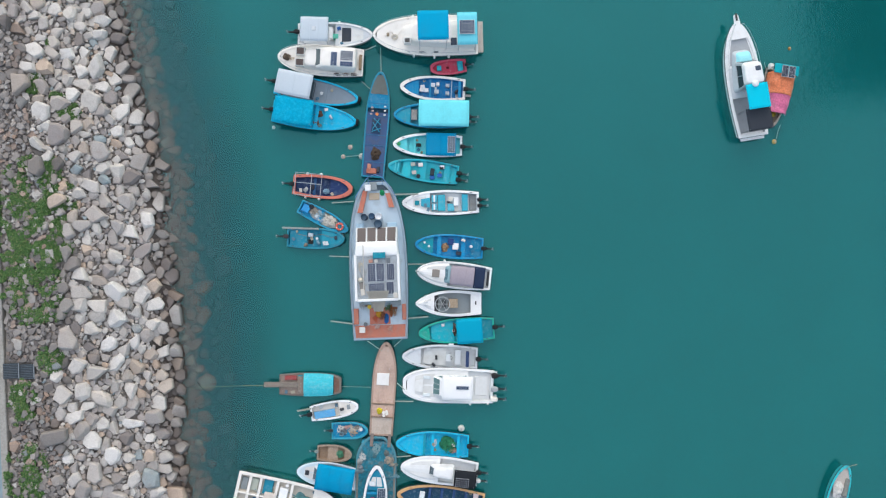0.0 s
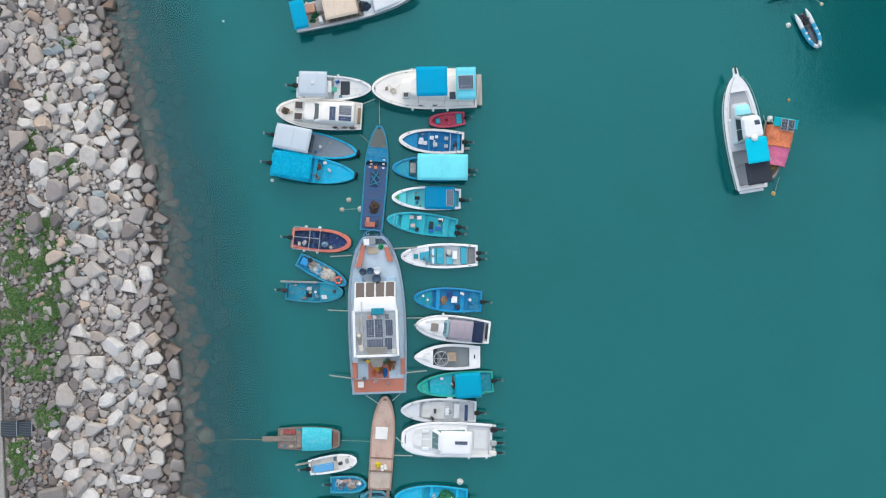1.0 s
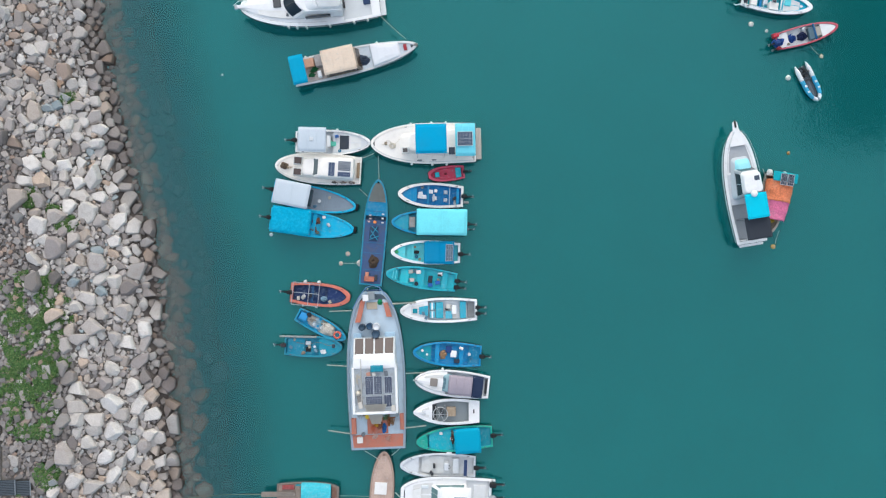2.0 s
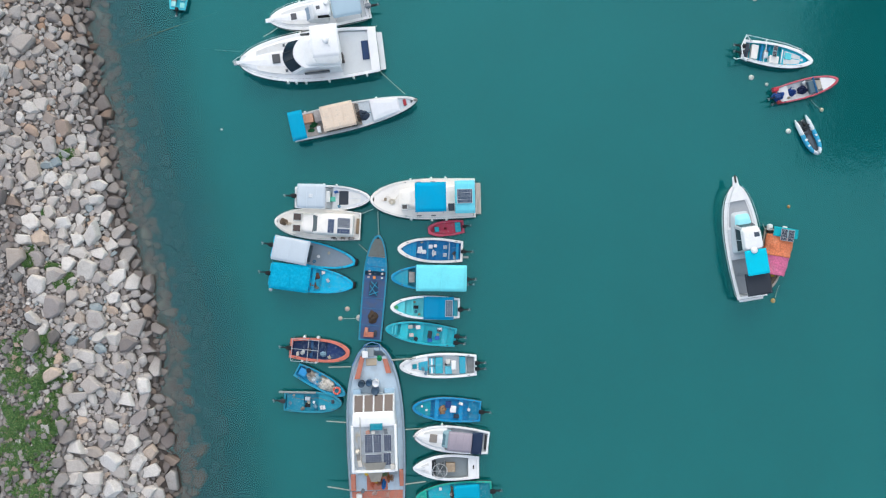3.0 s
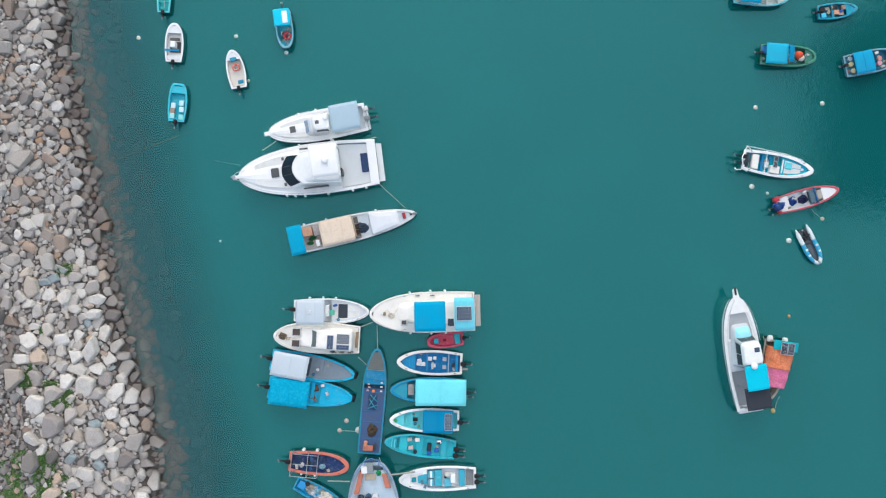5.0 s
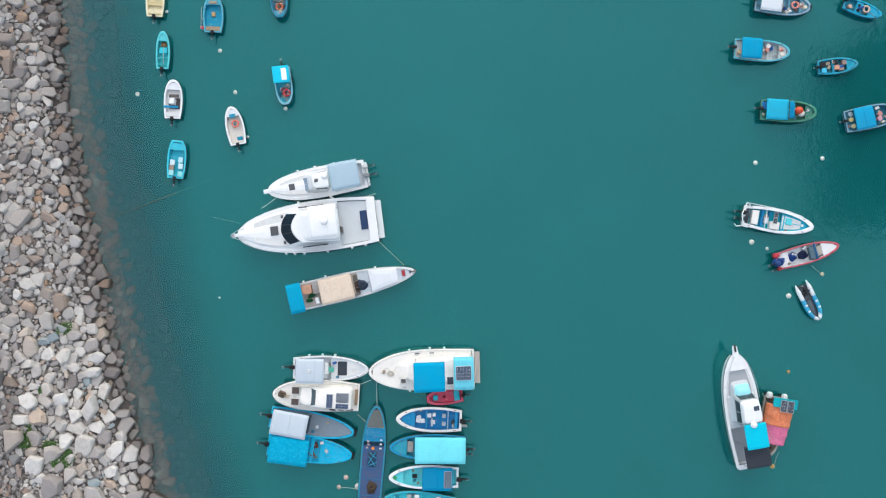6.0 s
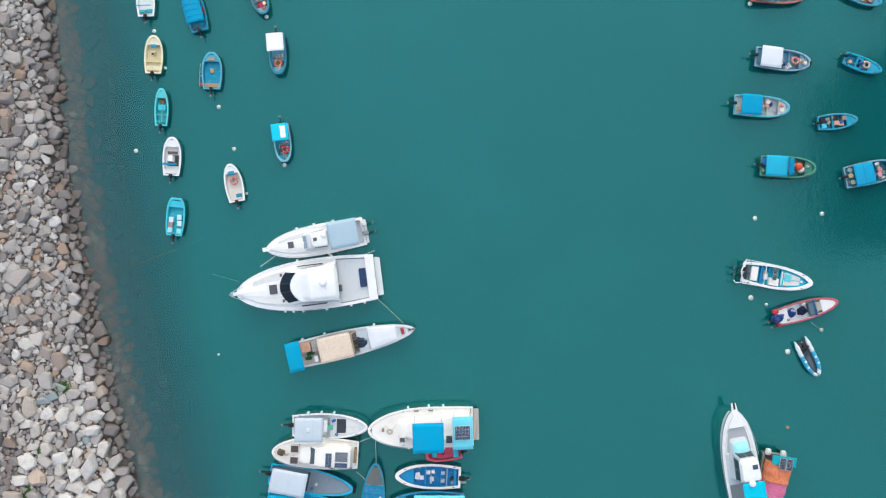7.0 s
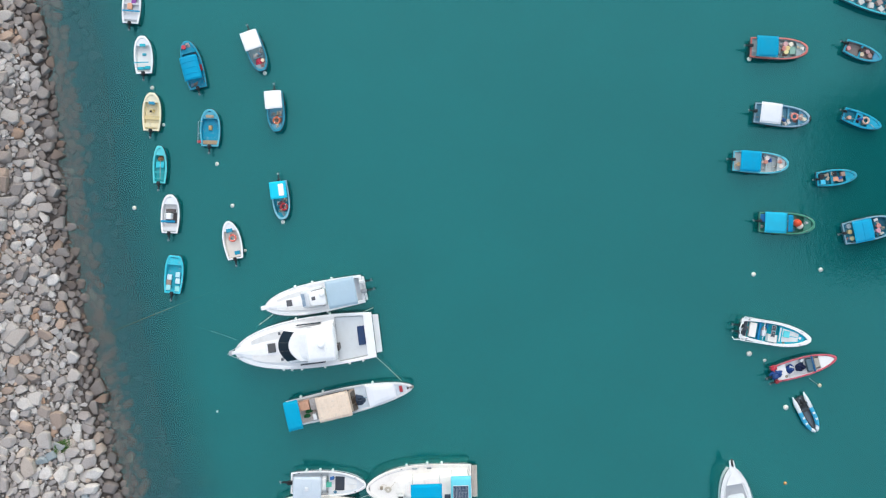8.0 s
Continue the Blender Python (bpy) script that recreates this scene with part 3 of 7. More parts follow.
# ---- the far quay and the high block, both out of view: inferred from a dark reflection, added to darken the water ----
bm = bmesh.new()
loft(bm, [[(54, -300, z), (600, -300, z), (600, 500, z), (54, 500, z)] for z in (-3.0, 2.1, 2.2)])
solo("quay", bm, surface("quay_concrete", "8d8c86", 0.85, fine=5, broad=0.3, dirt=0.35), Matrix(), "grey concrete quay on the far side of the harbour", "quay", kind="structure")
block = thing("apartment_block", 84, 36, 2.2, 0, "tall dark grey apartment block behind the far quay", "building")
WALL, PANE = surface("block_render", "6c6e69", 0.85, fine=3, broad=0.2, dirt=0.35), glass("232c31")
bm = bmesh.new()
for x0, x1, y0, y1, top in ((0, 22, 0, 36, 82), (4, 24, 36, 58, 60)):
    box(bm, x0, x1, y0, y1, 0, top, 0.1)
part("wall", bm, WALL, block)
for x0, x1, y0, y1, z in ((-0.2, 22.2, -0.2, 36.2, 82), (3.8, 24.2, 36.3, 58.2, 60)):
    part("roof", box(bmesh.new(), x0, x1, y0, y1, z + 0.004, z + 1.1, 0.08), WALL, block, "flat roof slab")
part("lift_house", box(bmesh.new(), 8, 14, 12, 20, 83.1, 87, 0.1), WALL, block)
frame_bm, pane_bm = box(bmesh.new(), -0.12, 0.1, 0, 2.4, 0, 1.5, 0.03), box(bmesh.new(), -0.15, -0.05, 0.1, 2.3, 0.1, 1.4, 0.02)
first = part("window", frame_bm, metal("8d9496"), block)
glazing = part("pane", pane_bm, PANE, first)
first.location = (0, 1.6, 4.0)
for floor_no in range(26):
    for bay in range(14):
        if (floor_no, bay) == (0, 0) or (bay > 8 and floor_no > 17):
            continue
        w, p = first.copy(), glazing.copy()
        for o in (w, p):
            scene.collection.objects.link(o)
        p.parent = w
        w.location = (0 if bay < 9 else 4, 1.6 + 3.9 * bay + (1.2 if bay > 8 else 0), 4.0 + 3.0 * floor_no)

# ---- colours of the boats ----
WHITE, OFF = gel("eff1f0", 0.12), gel("ece9e1", 0.2)
GREYW = gel("d3d9dc", 0.15)
WORN = gel("f4f1e9", 0.16)
CYAN, BLUE, DEEP, TEAL = paint("06b6dc", 0.2), paint("1295c0"), paint("0a86bd"), paint("0e8d9d")
AQUA, PALE = paint("28b2c2"), paint("64dae1")
NAVY = paint("214e69")
BLACK = rubber()
LIGHTCLOTH, GREYCLOTH = cloth("78e4ec"), cloth("c2ced5", 0.12)

# ---- boats at the head of the row ----
b = Boat("motorboat", "white open motorboat with a pale grey canopy", "boat", -7.59, 20.35, -1.1, 6.44, 2.12, WHITE, WHITE, GREYW, F=0.95, rise=0.35, floor=0.4)
b.deck("foredeck", 0.5, 0.97, GREYW, drop=0.1)
b.box("hatch", 0.59, 0.72, -0.55, 0.6, 0.9, 0.97, surface("dark_mat", "39424c", 0.9), "dark square deck mat")
b.box("locker", 0.46, 0.54, -0.3, 0.1, 0.4, 0.92, paint("5dc4ac"))
b.box("console", 0.42, 0.47, -0.4, 0.5, 0.4, 1.3, WHITE)
c = b.canopy(0.07, 0.43, -0.97, 0.95, 2.4, GREYCLOTH, "pale grey stretched canopy", seams=2)
b.box("roof_vent", 0.22, 0.27, -0.16, 0.16, 2.44, 2.53, GREYW, parent=c)
b.motor(0.1)
b.rail(0.45, 0.98, 0.3)
for s in (0.2, 0.38, 0.55):
    b.fender(s, 1)

b = Boat("cabin_cruiser", "small white cabin cruiser with solar panels on its roof", "boat", -8.81, 18.08, 176.7, 7.26, 2.65, WORN, WORN, WORN, st=0.85, full=2.6, F=0.9, rise=0.4, floor=0.6, sink=-0.15)
b.deck("deck", 0.02, 0.97, WORN, drop=0.05)
h = b.cabin("cabin", 0.08, 0.8, 0.78, 0.62, 0.9, 1.7, WORN, rake=1.0, r=0.5)
for v0, v1 in ((-0.62, -0.1), (0.12, 0.62)):
    p = b.box("fore_hatch", 0.68, 0.785, v0, v1, 1.3, 1.68, gel("d9dad6", 0.2), parent=h)
    b.box("pane", 0.69, 0.775, v0 + 0.05, v1 - 0.05, 1.68, 1.705, glass("4a3e39"), "brown tinted pane", parent=p)
b.cabin("flybridge", 0.06, 0.55, 0.74, 0.68, 1.68, 2.15, WORN, rake=0.6, panes=1, pane_lo=0.02, pane_hi=0.8, tint="4a585c", r=0.3)
solar_panel(b.ob, b.X(0.285), b.X(0.36), -0.42, 0.77, 2.22, 2, 10, "aeb8bf", "3a4a66")
solar_panel(b.ob, b.X(0.10), b.X(0.25), -0.58, 0.28, 2.22, 12, 6, "d5dadc", "4a5360")
solar_panel(b.ob, b.X(0.10), b.X(0.25), 0.34, 0.78, 2.22, 4, 2, "aeb8bf", "3a4a66")
b.rail(0.62, 0.97, 0.5)
b.rail(0.02, 0.5, 0.35)
pile(b.at(0.9, 0, 1.25), 0.7, 0.6, 0.3, "6d5f50", 3, "anchor_rope", "coiled brown anchor rope on the bow", "rope")
b.box("stern_bench", 0.01, 0.045, -0.5, 0.5, 0.85, 1.12, wood("a08a70"))
for s, v, c, sd in ((0.1, 0.84, "6d5a4c", 401), (0.2, 0.86, "8a7a6a", 402), (0.3, 0.88, "5a5048", 403), (0.84, 0.1, "b8a890", 404)):
    tangle(b.at(s, v, 0.95 if s < 0.5 else 1.25), 0.8, 0.3, 0.15, c, sd, 26)

b = Boat("motorboat", "blue open motorboat with a pale grey canopy", "boat", -9.23, 15.45, -11.2, 7.31, 2.12, CYAN, CYAN, surface("grey_deck", "8796a0", 0.7), F=0.6)
b.deck("foredeck", 0.4, 0.97, surface("grey_deck", "8796a0", 0.7), drop=0.12)
b.thwart(0.58, 0.62, surface("grey_deck", "8796a0", 0.7), 0.06)
b.box("windscreen", 0.44, 0.47, -0.7, 0.7, 0.5, 1.0, glass("3a4a52"))
b.canopy(0.05, 0.46, -0.97, 0.95, 2.0, GREYCLOTH, "pale grey stretched canopy", seams=1)
b.motor(0.1)
part("bow_fender", torus(bmesh.new(), 0.22, 0.12), BLACK, b.ob, "black tyre at the bow").matrix_basis = pose(b.L / 2 + 0.12, 0, 0.6, 0, 90, 0)

b = Boat("motorboat", "bright blue open motorboat with a blue canopy", "boat", -9.44, 13.26, -8.0, 7.29, 2.22, CYAN, CYAN, CYAN, F=0.6)
b.deck("foredeck", 0.62, 0.97, CYAN, drop=0.1)
b.thwart(0.5, 0.54, CYAN)
b.canopy(0.05, 0.5, -1.0, 0.98, 1.9, surface("shade_netting", "0aa8cc", 0.9, fine=5, broad=2.5, dirt=0.3, relief=0.6, stain="3fc4dc", gloss=0.05), "blue ribbed awning", seams=3)
b.motor(0.05)
pile(b.at(0.54, 0.3, 0.22), 0.7, 0.6, 0.3, "7c5a4a", 5)
pile(b.at(0.52, -0.4, 0.22), 0.6, 0.5, 0.35, "8a6a55", 6)
part("bow_fender", torus(bmesh.new(), 0.22, 0.12), BLACK, b.ob, "black tyre at the bow").matrix_basis = pose(b.L / 2 + 0.12, 0, 0.6, 0, 90, 0)

b = Boat("cabin_cruiser", "large white cabin cruiser with a bright blue sun awning", "boat", 0.28, 20.25, -178.6, 8.97, 3.47, WORN, WORN, WORN, st=0.95, full=2.4, mx=0.4, F=1.25, rise=0.55, floor=0.85)
b.deck("deck", 0.02, 0.97, WORN, drop=0.04)
pl = b.box("swim_platform", -0.065, 0.0, -0.8, 0.8, 0.55, 0.62, wood("a8a096", 0.2))
for k in range(5):
    b.box("slat", -0.063 + 0.0125 * k, -0.054 + 0.0125 * k, -0.78, 0.78, 0.62, 0.66, wood("d8d0c6", 0.2), parent=pl, r=0.01)
b.cabin("cabin", 0.0, 0.76, 0.72, 0.5, 1.2, 2.15, WORN, rake=1.1, r=0.6)
for s in (0.38, 0.52, 0.66):
    for v in (-0.84, 0.84):
        b.box("portlight", s, s + 0.045, v - 0.025, v + 0.025, 1.2, 1.36, glass("6d777b"), r=0.01)
h = b.box("hatch", 0.645, 0.71, 0.26, 0.58, 1.9, 2.32, gel("d0d2cf"), "square deck hatch with a tinted pane")
b.box("pane", 0.655, 0.7, 0.32, 0.52, 2.32, 2.34, glass("4b4a48"), parent=h)
b.box("companionway", 0.205, 0.262, 0.3, 0.66, 2.1, 2.24, glass("1f3344"))
b.canopy(0.293, 0.573, -0.62, 0.76, 4.3, cloth("019ec7", 0.12), "bright blue taut sun awning", camber=0.05, sag=0.01)
b.canopy(0.018, 0.2, -0.74, 0.82, 3.2, cloth("71d3e2", 0.12), "pale turquoise stern awning", seams=2)
solar_panel(b.ob, b.X(0.04), b.X(0.185), -0.58, 0.62, 3.36, 10, 4, "d5dde0", "34465c")
b.rail(0.5, 0.98, 0.55)
b.rail(0.02, 0.45, 0.5)
b.box("windlass", 0.85, 0.875, -0.08, 0.08, 1.6, 1.8, wood("9a8c78"))
coil(b.at(0.8, 0.12, 1.52), 0.3, "cfc8b8")
loose_line(b, 0.72, 0.9, -0.05, "cbc3b2", 4)
for s in (0.28, 0.42, 0.62):
    b.fender(s, 1)
    b.fender(s, -1)

b = Boat("dinghy", "small red dinghy with turquoise seats", "boat", 2.29, 17.74, -173.6, 3.09, 1.28, paint("c63c54"), paint("d6566c"), paint("cc4860"), F=0.42, rise=0.15, rim_w=0.13, full=2.6, blunt=0.25)
b.box("bow_seat", 0.7, 0.83, -0.35, 0.35, 0.2, 0.4, AQUA)
b.box("stern_seat", 0.08, 0.24, -0.7, 0.7, 0.2, 0.4, AQUA)
b.box("centre_box", 0.48, 0.56, -0.14, 0.14, 0.2, 0.36, paint("7c2230"))
b.motor(0, size=0.7)

b = Boat("motorboat", "open motorboat with a broad white gunwale and blue deck", "boat", 0.91, 15.82, 177.6, 5.63, 2.12, WORN, WORN, paint("0a7fba"), F=0.62, rim_w=0.17)
b.deck("foredeck", 0.72, 0.93, paint("1296c8"), drop=0.22)
for s in (0.76, 0.81, 0.86):
    b.thwart(s, s + 0.012, paint("2b9ccb"), 0.2, 0.03)
b.thwart(0.53, 0.55, paint("2b9ccb"), 0.1)
b.box("console", 0.44, 0.47, -0.05, 0.5, 0.2, 0.85, paint("c9d2d6"))
b.box("helm_seat", 0.4, 0.45, -0.5, -0.25, 0.2, 0.6, WORN)
for v in (-0.45, 0.2):
    b.box("aft_seat", 0.24, 0.3, v, v + 0.3, 0.2, 0.55, paint("b4c0c8"), "pale grey padded seat")
b.thwart(0.2, 0.215, paint("9db6c6"), 0.1)
b.thwart(0.06, 0.1, paint("1296c8"), 0.12)
for s, v, q in ((0.66, -0.1, 12), (0.67, 0.14, -8), (0.6, 0.16, 5), (0.5, -0.3, 0), (0.44, 0.25, 8)):
    crate(b.at(s, v, 0.24, q), "e6e9e9", 0.34, 0.3, 0.25)
b.motor(0)
b.box("swim_step", -0.1, -0.01, 0.35, 0.55, 0.35, 0.42, wood("b9b4ac"))

b = Boat("motorboat", "blue motorboat under a long pale turquoise awning", "boat", 0.77, 13.41, 179.3, 6.47, 2.17, BLUE, BLUE, paint("2b95aa"), F=0.6)
b.deck("foredeck", 0.78, 0.97, paint("2a9fb6"), drop=0.08)
b.box("hatch", 0.69, 0.77, -0.45, 0.4, 0.5, 0.62, wood("a6a6a2"), "grey hatch cover")
b.canopy(0.0, 0.665, -1.02, 1.02, 1.7, LIGHTCLOTH, "long pale turquoise awning", seams=1, camber=0.08)
b.motor(0.1, "24282b")
b.motor(0.5, "5a6064", size=0.8)

b = Boat("motorboat", "white motorboat with a blue canopy and solar panel", "boat", 0.46, 10.80, 178.8, 5.97, 2.02, WHITE, WHITE, PALE, F=0.6, rim_w=0.15)
b.deck("foredeck", 0.8, 0.93, PALE, drop=0.18)
b.thwart(0.68, 0.7, PALE, 0.15)
b.box("winch", 0.6, 0.67, -0.15, 0.12, 0.2, 0.55, BLACK)
b.canopy(0.09, 0.52, -0.95, 0.95, 1.15, cloth("058cb7"), "blue awning", seams=1, camber=0.03)
solar_panel(b.ob, b.X(0.1), b.X(0.21), -0.72, 0.72, 1.2, 3, 10, "b9c4cc", "51626f")
b.motor(0.1)
bucket(b.at(0.92, 0, 0.75), "2f9c62", 0.15, 0.12)

b = Boat("motorboat", "cyan open fishing boat with boxes and two motors", "boat", 0.08, 8.57, 172.3, 6.11, 1.87, AQUA, AQUA, paint("2ac1cf"), F=0.55)
b.deck("foredeck", 0.84, 0.97, AQUA, drop=0.08)
for s in (0.86, 0.9):
    b.box("deck_rib", s, s + 0.012, -0.4, 0.4, 0.72, 0.78, PALE)
b.deck("mid_deck", 0.68, 0.8, paint("2fc1cd"), drop=0.2)
b.thwart(0.46, 0.56, AQUA, 0.15)
b.thwart(0.12, 0.2, AQUA, 0.12)
for s, v, c in ((0.66, -0.45, "a9b3ab"), (0.63, 0.3, "c9c0b8"), (0.55, -0.5, "eceae4"), (0.24, -0.55, "eef0f0"), (0.26, 0.25, "2062b4"), (0.36, 0.55, "1e60a8")):
    crate(b.at(s, v, 0.25, 12), c, 0.36, 0.28, 0.3)
bucket(b.at(0.56, 0.6, 0.22), "1b2a33")
b.box("engine_box", 0.34, 0.4, -0.3, 0.35, 0.2, 0.6, rubber("22323a"))
b.motor(-0.15)
b.motor(0.45)

b = Boat("motorboat", "white open motorboat with turquoise seats and lockers", "boat", 1.60, 5.73, -179.3, 6.64, 2.12, WHITE, WHITE, GREYW, F=0.65, rim_w=0.16)
b.deck("foredeck", 0.64, 0.95, WHITE, drop=0.06)
b.box("bow_hatch", 0.78, 0.84, -0.18, 0.2, 0.78, 0.83, TEAL)
b.deck("bow_cushion", 0.64, 0.76, paint("35aac4"), z=0.72, inset=0.55, thick=0.1)
for v0, v1 in ((-0.62, -0.05), (0.08, 0.62)):
    b.box("locker", 0.55, 0.62, v0, v1, 0.2, 0.6, paint("58bdd2"))
    b.box("locker_trim", 0.575, 0.595, v0, v1, 0.6, 0.62, WHITE)
b.box("mid_seat", 0.44, 0.54, -0.66, 0.66, 0.2, 0.55, paint("38b0c4"))
b.box("aft_locker", 0.32, 0.41, 0.1, 0.7, 0.2, 0.6, paint("58bdd2"))
b.box("console", 0.27, 0.33, -0.4, 0.3, 0.2, 0.95, WHITE)
b.box("aft_seat", 0.14, 0.22, -0.7, 0.7, 0.2, 0.5, paint("38b0c8"))
b.box("motor_well", 0.0, 0.12, -0.65, 0.65, 0.2, 0.35, wood("8a8f90"))
b.motor(-0.2, size=0.9)
b.motor(0.3, size=0.9)
for s, v in ((0.37, -0.3), (0.3, 0.5)):
    crate(b.at(s, v, 0.22), "d9d7cf", 0.35, 0.35, 0.3)

b = Boat("motorboat", "deep blue open fishing boat with cluttered deck", "boat", 2.34, 1.90, 176.3, 5.89, 2.07, DEEP, paint("0e92c6"), DEEP, F=0.55)
b.deck("foredeck", 0.74, 0.97, paint("0e97a8"), drop=0.14)
b.thwart(0.62, 0.68, paint("0e92c6"), 0.12)
b.thwart(0.26, 0.32, paint("0e92c6"), 0.12)
b.deck("aft_deck", 0.02, 0.18, paint("0d7da3"), drop=0.15)
b.box("engine_cover", 0.36, 0.45, -0.3, 0.25, 0.2, 0.5, WHITE)
pile(b.at(0.56, 0.1, 0.22), 0.7, 0.8, 0.3, "a88a6a", 12)
crate(b.at(0.48, -0.4, 0.22), "1c3f78", 0.45, 0.5, 0.3)
crate(b.at(0.35, 0.55, 0.22), "273848", 0.45, 0.3, 0.25)
bucket(b.at(0.8, 0.1, 0.62), "dfe6e2", 0.1, 0.15)
bucket(b.at(0.87, -0.2, 0.68), "dfe6e2", 0.1, 0.12)
b.motor(0)

b = Boat("cuddy_cruiser", "white sports cruiser with mauve cockpit cover", "boat", 2.76, -0.62, 173.8, 6.42, 2.26, WHITE, WHITE, GREYW, F=0.85, full=2.6, floor=0.45, rim_w=0.14)
b.deck("foredeck", 0.58, 0.97, WHITE, drop=0.03, hump=0.22)
b.box("hatch", 0.7, 0.8, -0.3, 0.3, 1.0, 1.22, surface("tinted_hatch", "8d8780", 0.3), "square tan deck hatch")
b.cabin("windscreen_frame", 0.5, 0.66, 0.78, 0.62, 0.85, 1.35, glass("8fb0b8"), rake=0.55, back=0.3, panes=3, tint="5c7d88")
b.canopy(0.24, 0.55, -0.72, 0.72, 1.55, cloth("a39ba4", 0.2), "faded mauve cockpit cover", seams=2, camber=0.12)
b.canopy(0.095, 0.235, -0.8, 0.8, 1.45, cloth("2b3850", 0.1), "navy blue stern cover")
b.box("engine_lid", 0.0, 0.05, -0.55, 0.55, 0.4, 0.8, rubber("3a3d40"))
b.box("bow_roller", 0.98, 1.03, -0.06, 0.06, 1.15, 1.22, metal())
b.rail(0.5, 0.98, 0.4)
b.fender(0.65, -1)

b = Boat("cuddy_cruiser", "white fishing boat with a steel tower frame", "boat", 2.28, -3.09, 179.8, 5.66, 2.21, WHITE, WHITE, surface("grey_deck", "8f999c", 0.7), F=0.75, floor=0.35, rim_w=0.2, round_bow=0.82)
b.deck("foredeck", 0.72, 0.97, WHITE, drop=0.02, hump=0.1)
for v in (-0.1, 0.1):
    b.box("deck_line", 0.82, 0.88, v - 0.03, v + 0.03, 1.0, 1.09, GREYW)
b.box("dash", 0.66, 0.72, -0.6, 0.6, 0.35, 0.8, rubber("2c3033"))
b.box("console", 0.54, 0.6, -0.3, 0.3, 0.35, 1.1, rubber("474d50"))
b.box("seat", 0.36, 0.5, -0.35, 0.35, 0.35, 0.8, wood("b7a48c"), "tan padded seat")
b.deck("aft_deck", 0.02, 0.16, WHITE, drop=0.04)
# Raised black strip: the shade inside the slot is put into its colour.
b.box("drain_slot", 0.07, 0.09, -0.18, 0.12, 0.7, 0.73, BLACK)
t = torus(bmesh.new(), 0.62, 0.035, 24, 6)
for a in range(6):
    tube(t, [(0, 0, 0), (0.62 * math.cos(a * math.tau / 6), 0.62 * math.sin(a * math.tau / 6), 0)], 0.02)
tw = part("tower_ring", t, metal("d8dadb"), b.ob, "round steel tower hoop with spokes")
tw.location = (b.X(0.6), 0, 1.75)
for a in range(4):
    part("tower_leg", tube(bmesh.new(), [(b.X(0.6) + 0.6 * math.cos(a * 1.571 + 0.78), 0.6 * math.sin(a * 1.571 + 0.78), 1.75), (b.X(0.6) + 0.6 * math.cos(a * 1.571 + 0.78), 0.75 * math.sin(a * 1.571 + 0.78), 0.4)], 0.022), metal("d8dadb"), b.ob)

b = Boat("motorboat", "teal green motorboat with a blue awning", "boat", 2.98, -5.50, -176.1, 6.56, 2.12, paint("12a596"), paint("1fb09c"), paint("16b0c0"), F=0.6)
b.deck("foredeck", 0.86, 0.97, paint("16a894"), drop=0.06)
b.deck("mid_deck", 0.54, 0.84, paint("18b2c2"), drop=0.2)
pile(b.at(0.53, 0, 0.3), 0.4, 0.9, 0.3, "5a4a40", 15)
b.canopy(0.17, 0.5, -1.0, 0.98, 1.6, cloth("059cbb", 0.08), "blue taut awning")
b.deck("aft_deck", 0.02, 0.15, TEAL, drop=0.14)
b.motor(-0.1)

b = Boat("motorboat", "pale grey open motorboat with a navy bow cover", "boat", 1.53, -7.78, 178.1, 6.48, 2.12, GREYW, GREYW, gel("d0d5d6", 0.2), F=0.65, rim_w=0.13)
b.deck("foredeck", 0.76, 0.97, GREYW, drop=0.12)
b.deck("mid_deck", 0.42, 0.72, gel("d4d8d6", 0.2), z=0.34, inset=0.3)
b.box("console", 0.36, 0.42, -0.3, 0.3, 0.2, 1.0, GREYW)
part("steering_wheel", torus(bmesh.new(), 0.16, 0.02, 16, 6), BLACK, b.ob).matrix_basis = pose(b.X(0.35), 0, 0.95, 0, 60, 0)
b.box("bench", 0.22, 0.3, -0.6, 0.6, 0.2, 0.6, GREYW)
b.canopy(0.115, 0.15, -0.55, 0.7, 0.85, cloth("3a4b70"), "rolled navy cover", posts=False, camber=0.12)
b.motor(0.05)
for v in (-1, 1):
    b.box("boarding_pad", 0.32, 0.39, 0.98 * v, 1.18 * v, 0.5, 0.6, WHITE)

b = Boat("catamaran_cruiser", "large white catamaran cruiser with three outboard motors", "boat", 2.24, -10.23, 178.0, 7.79, 2.99, WHITE, WHITE, gel("dcdfde", 0.12), st=0.93, full=3.0, mx=0.45, blunt=0.3, F=1.0, rise=0.3, floor=0.7, rim_w=0.18, sink=0.2)
b.deck("foredeck", 0.6, 0.96, WHITE, drop=0.03)
b.deck("side_deck", 0.28, 0.62, WHITE, drop=0.05)
b.deck("bow_cushion", 0.78, 0.9, gel("e9ebe8"), z=1.3, inset=0.75, thick=0.1)
for v in (-0.55, 0.45):
    b.box("bow_hatch", 0.7, 0.78, v, v + 0.2, 1.1, 1.19, gel("dfe8ea"))
h = b.cabin("cabin", 0.27, 0.68, 0.62, 0.56, 0.95, 2.1, WHITE, rake=0.75, panes=3, tint="5d8080", side_panes=2, r=0.2)
b.canopy(0.24, 0.57, -0.66, 0.68, 2.18, WHITE, "white moulded hardtop", posts=False, camber=0.08, sag=0.0, name="hardtop")
solar_panel(b.ob, b.X(0.28), b.X(0.42), -0.22, 0.1, 2.27, 7, 2, "a9b4bc", "33455c")
b.box("stern_bench", 0.06, 0.2, -0.55, 0.55, 0.7, 0.78, gel("e2e5e4"))
b.box("stern_step", -0.05, 0.04, 0.5, 0.85, 0.4, 0.7, WHITE)
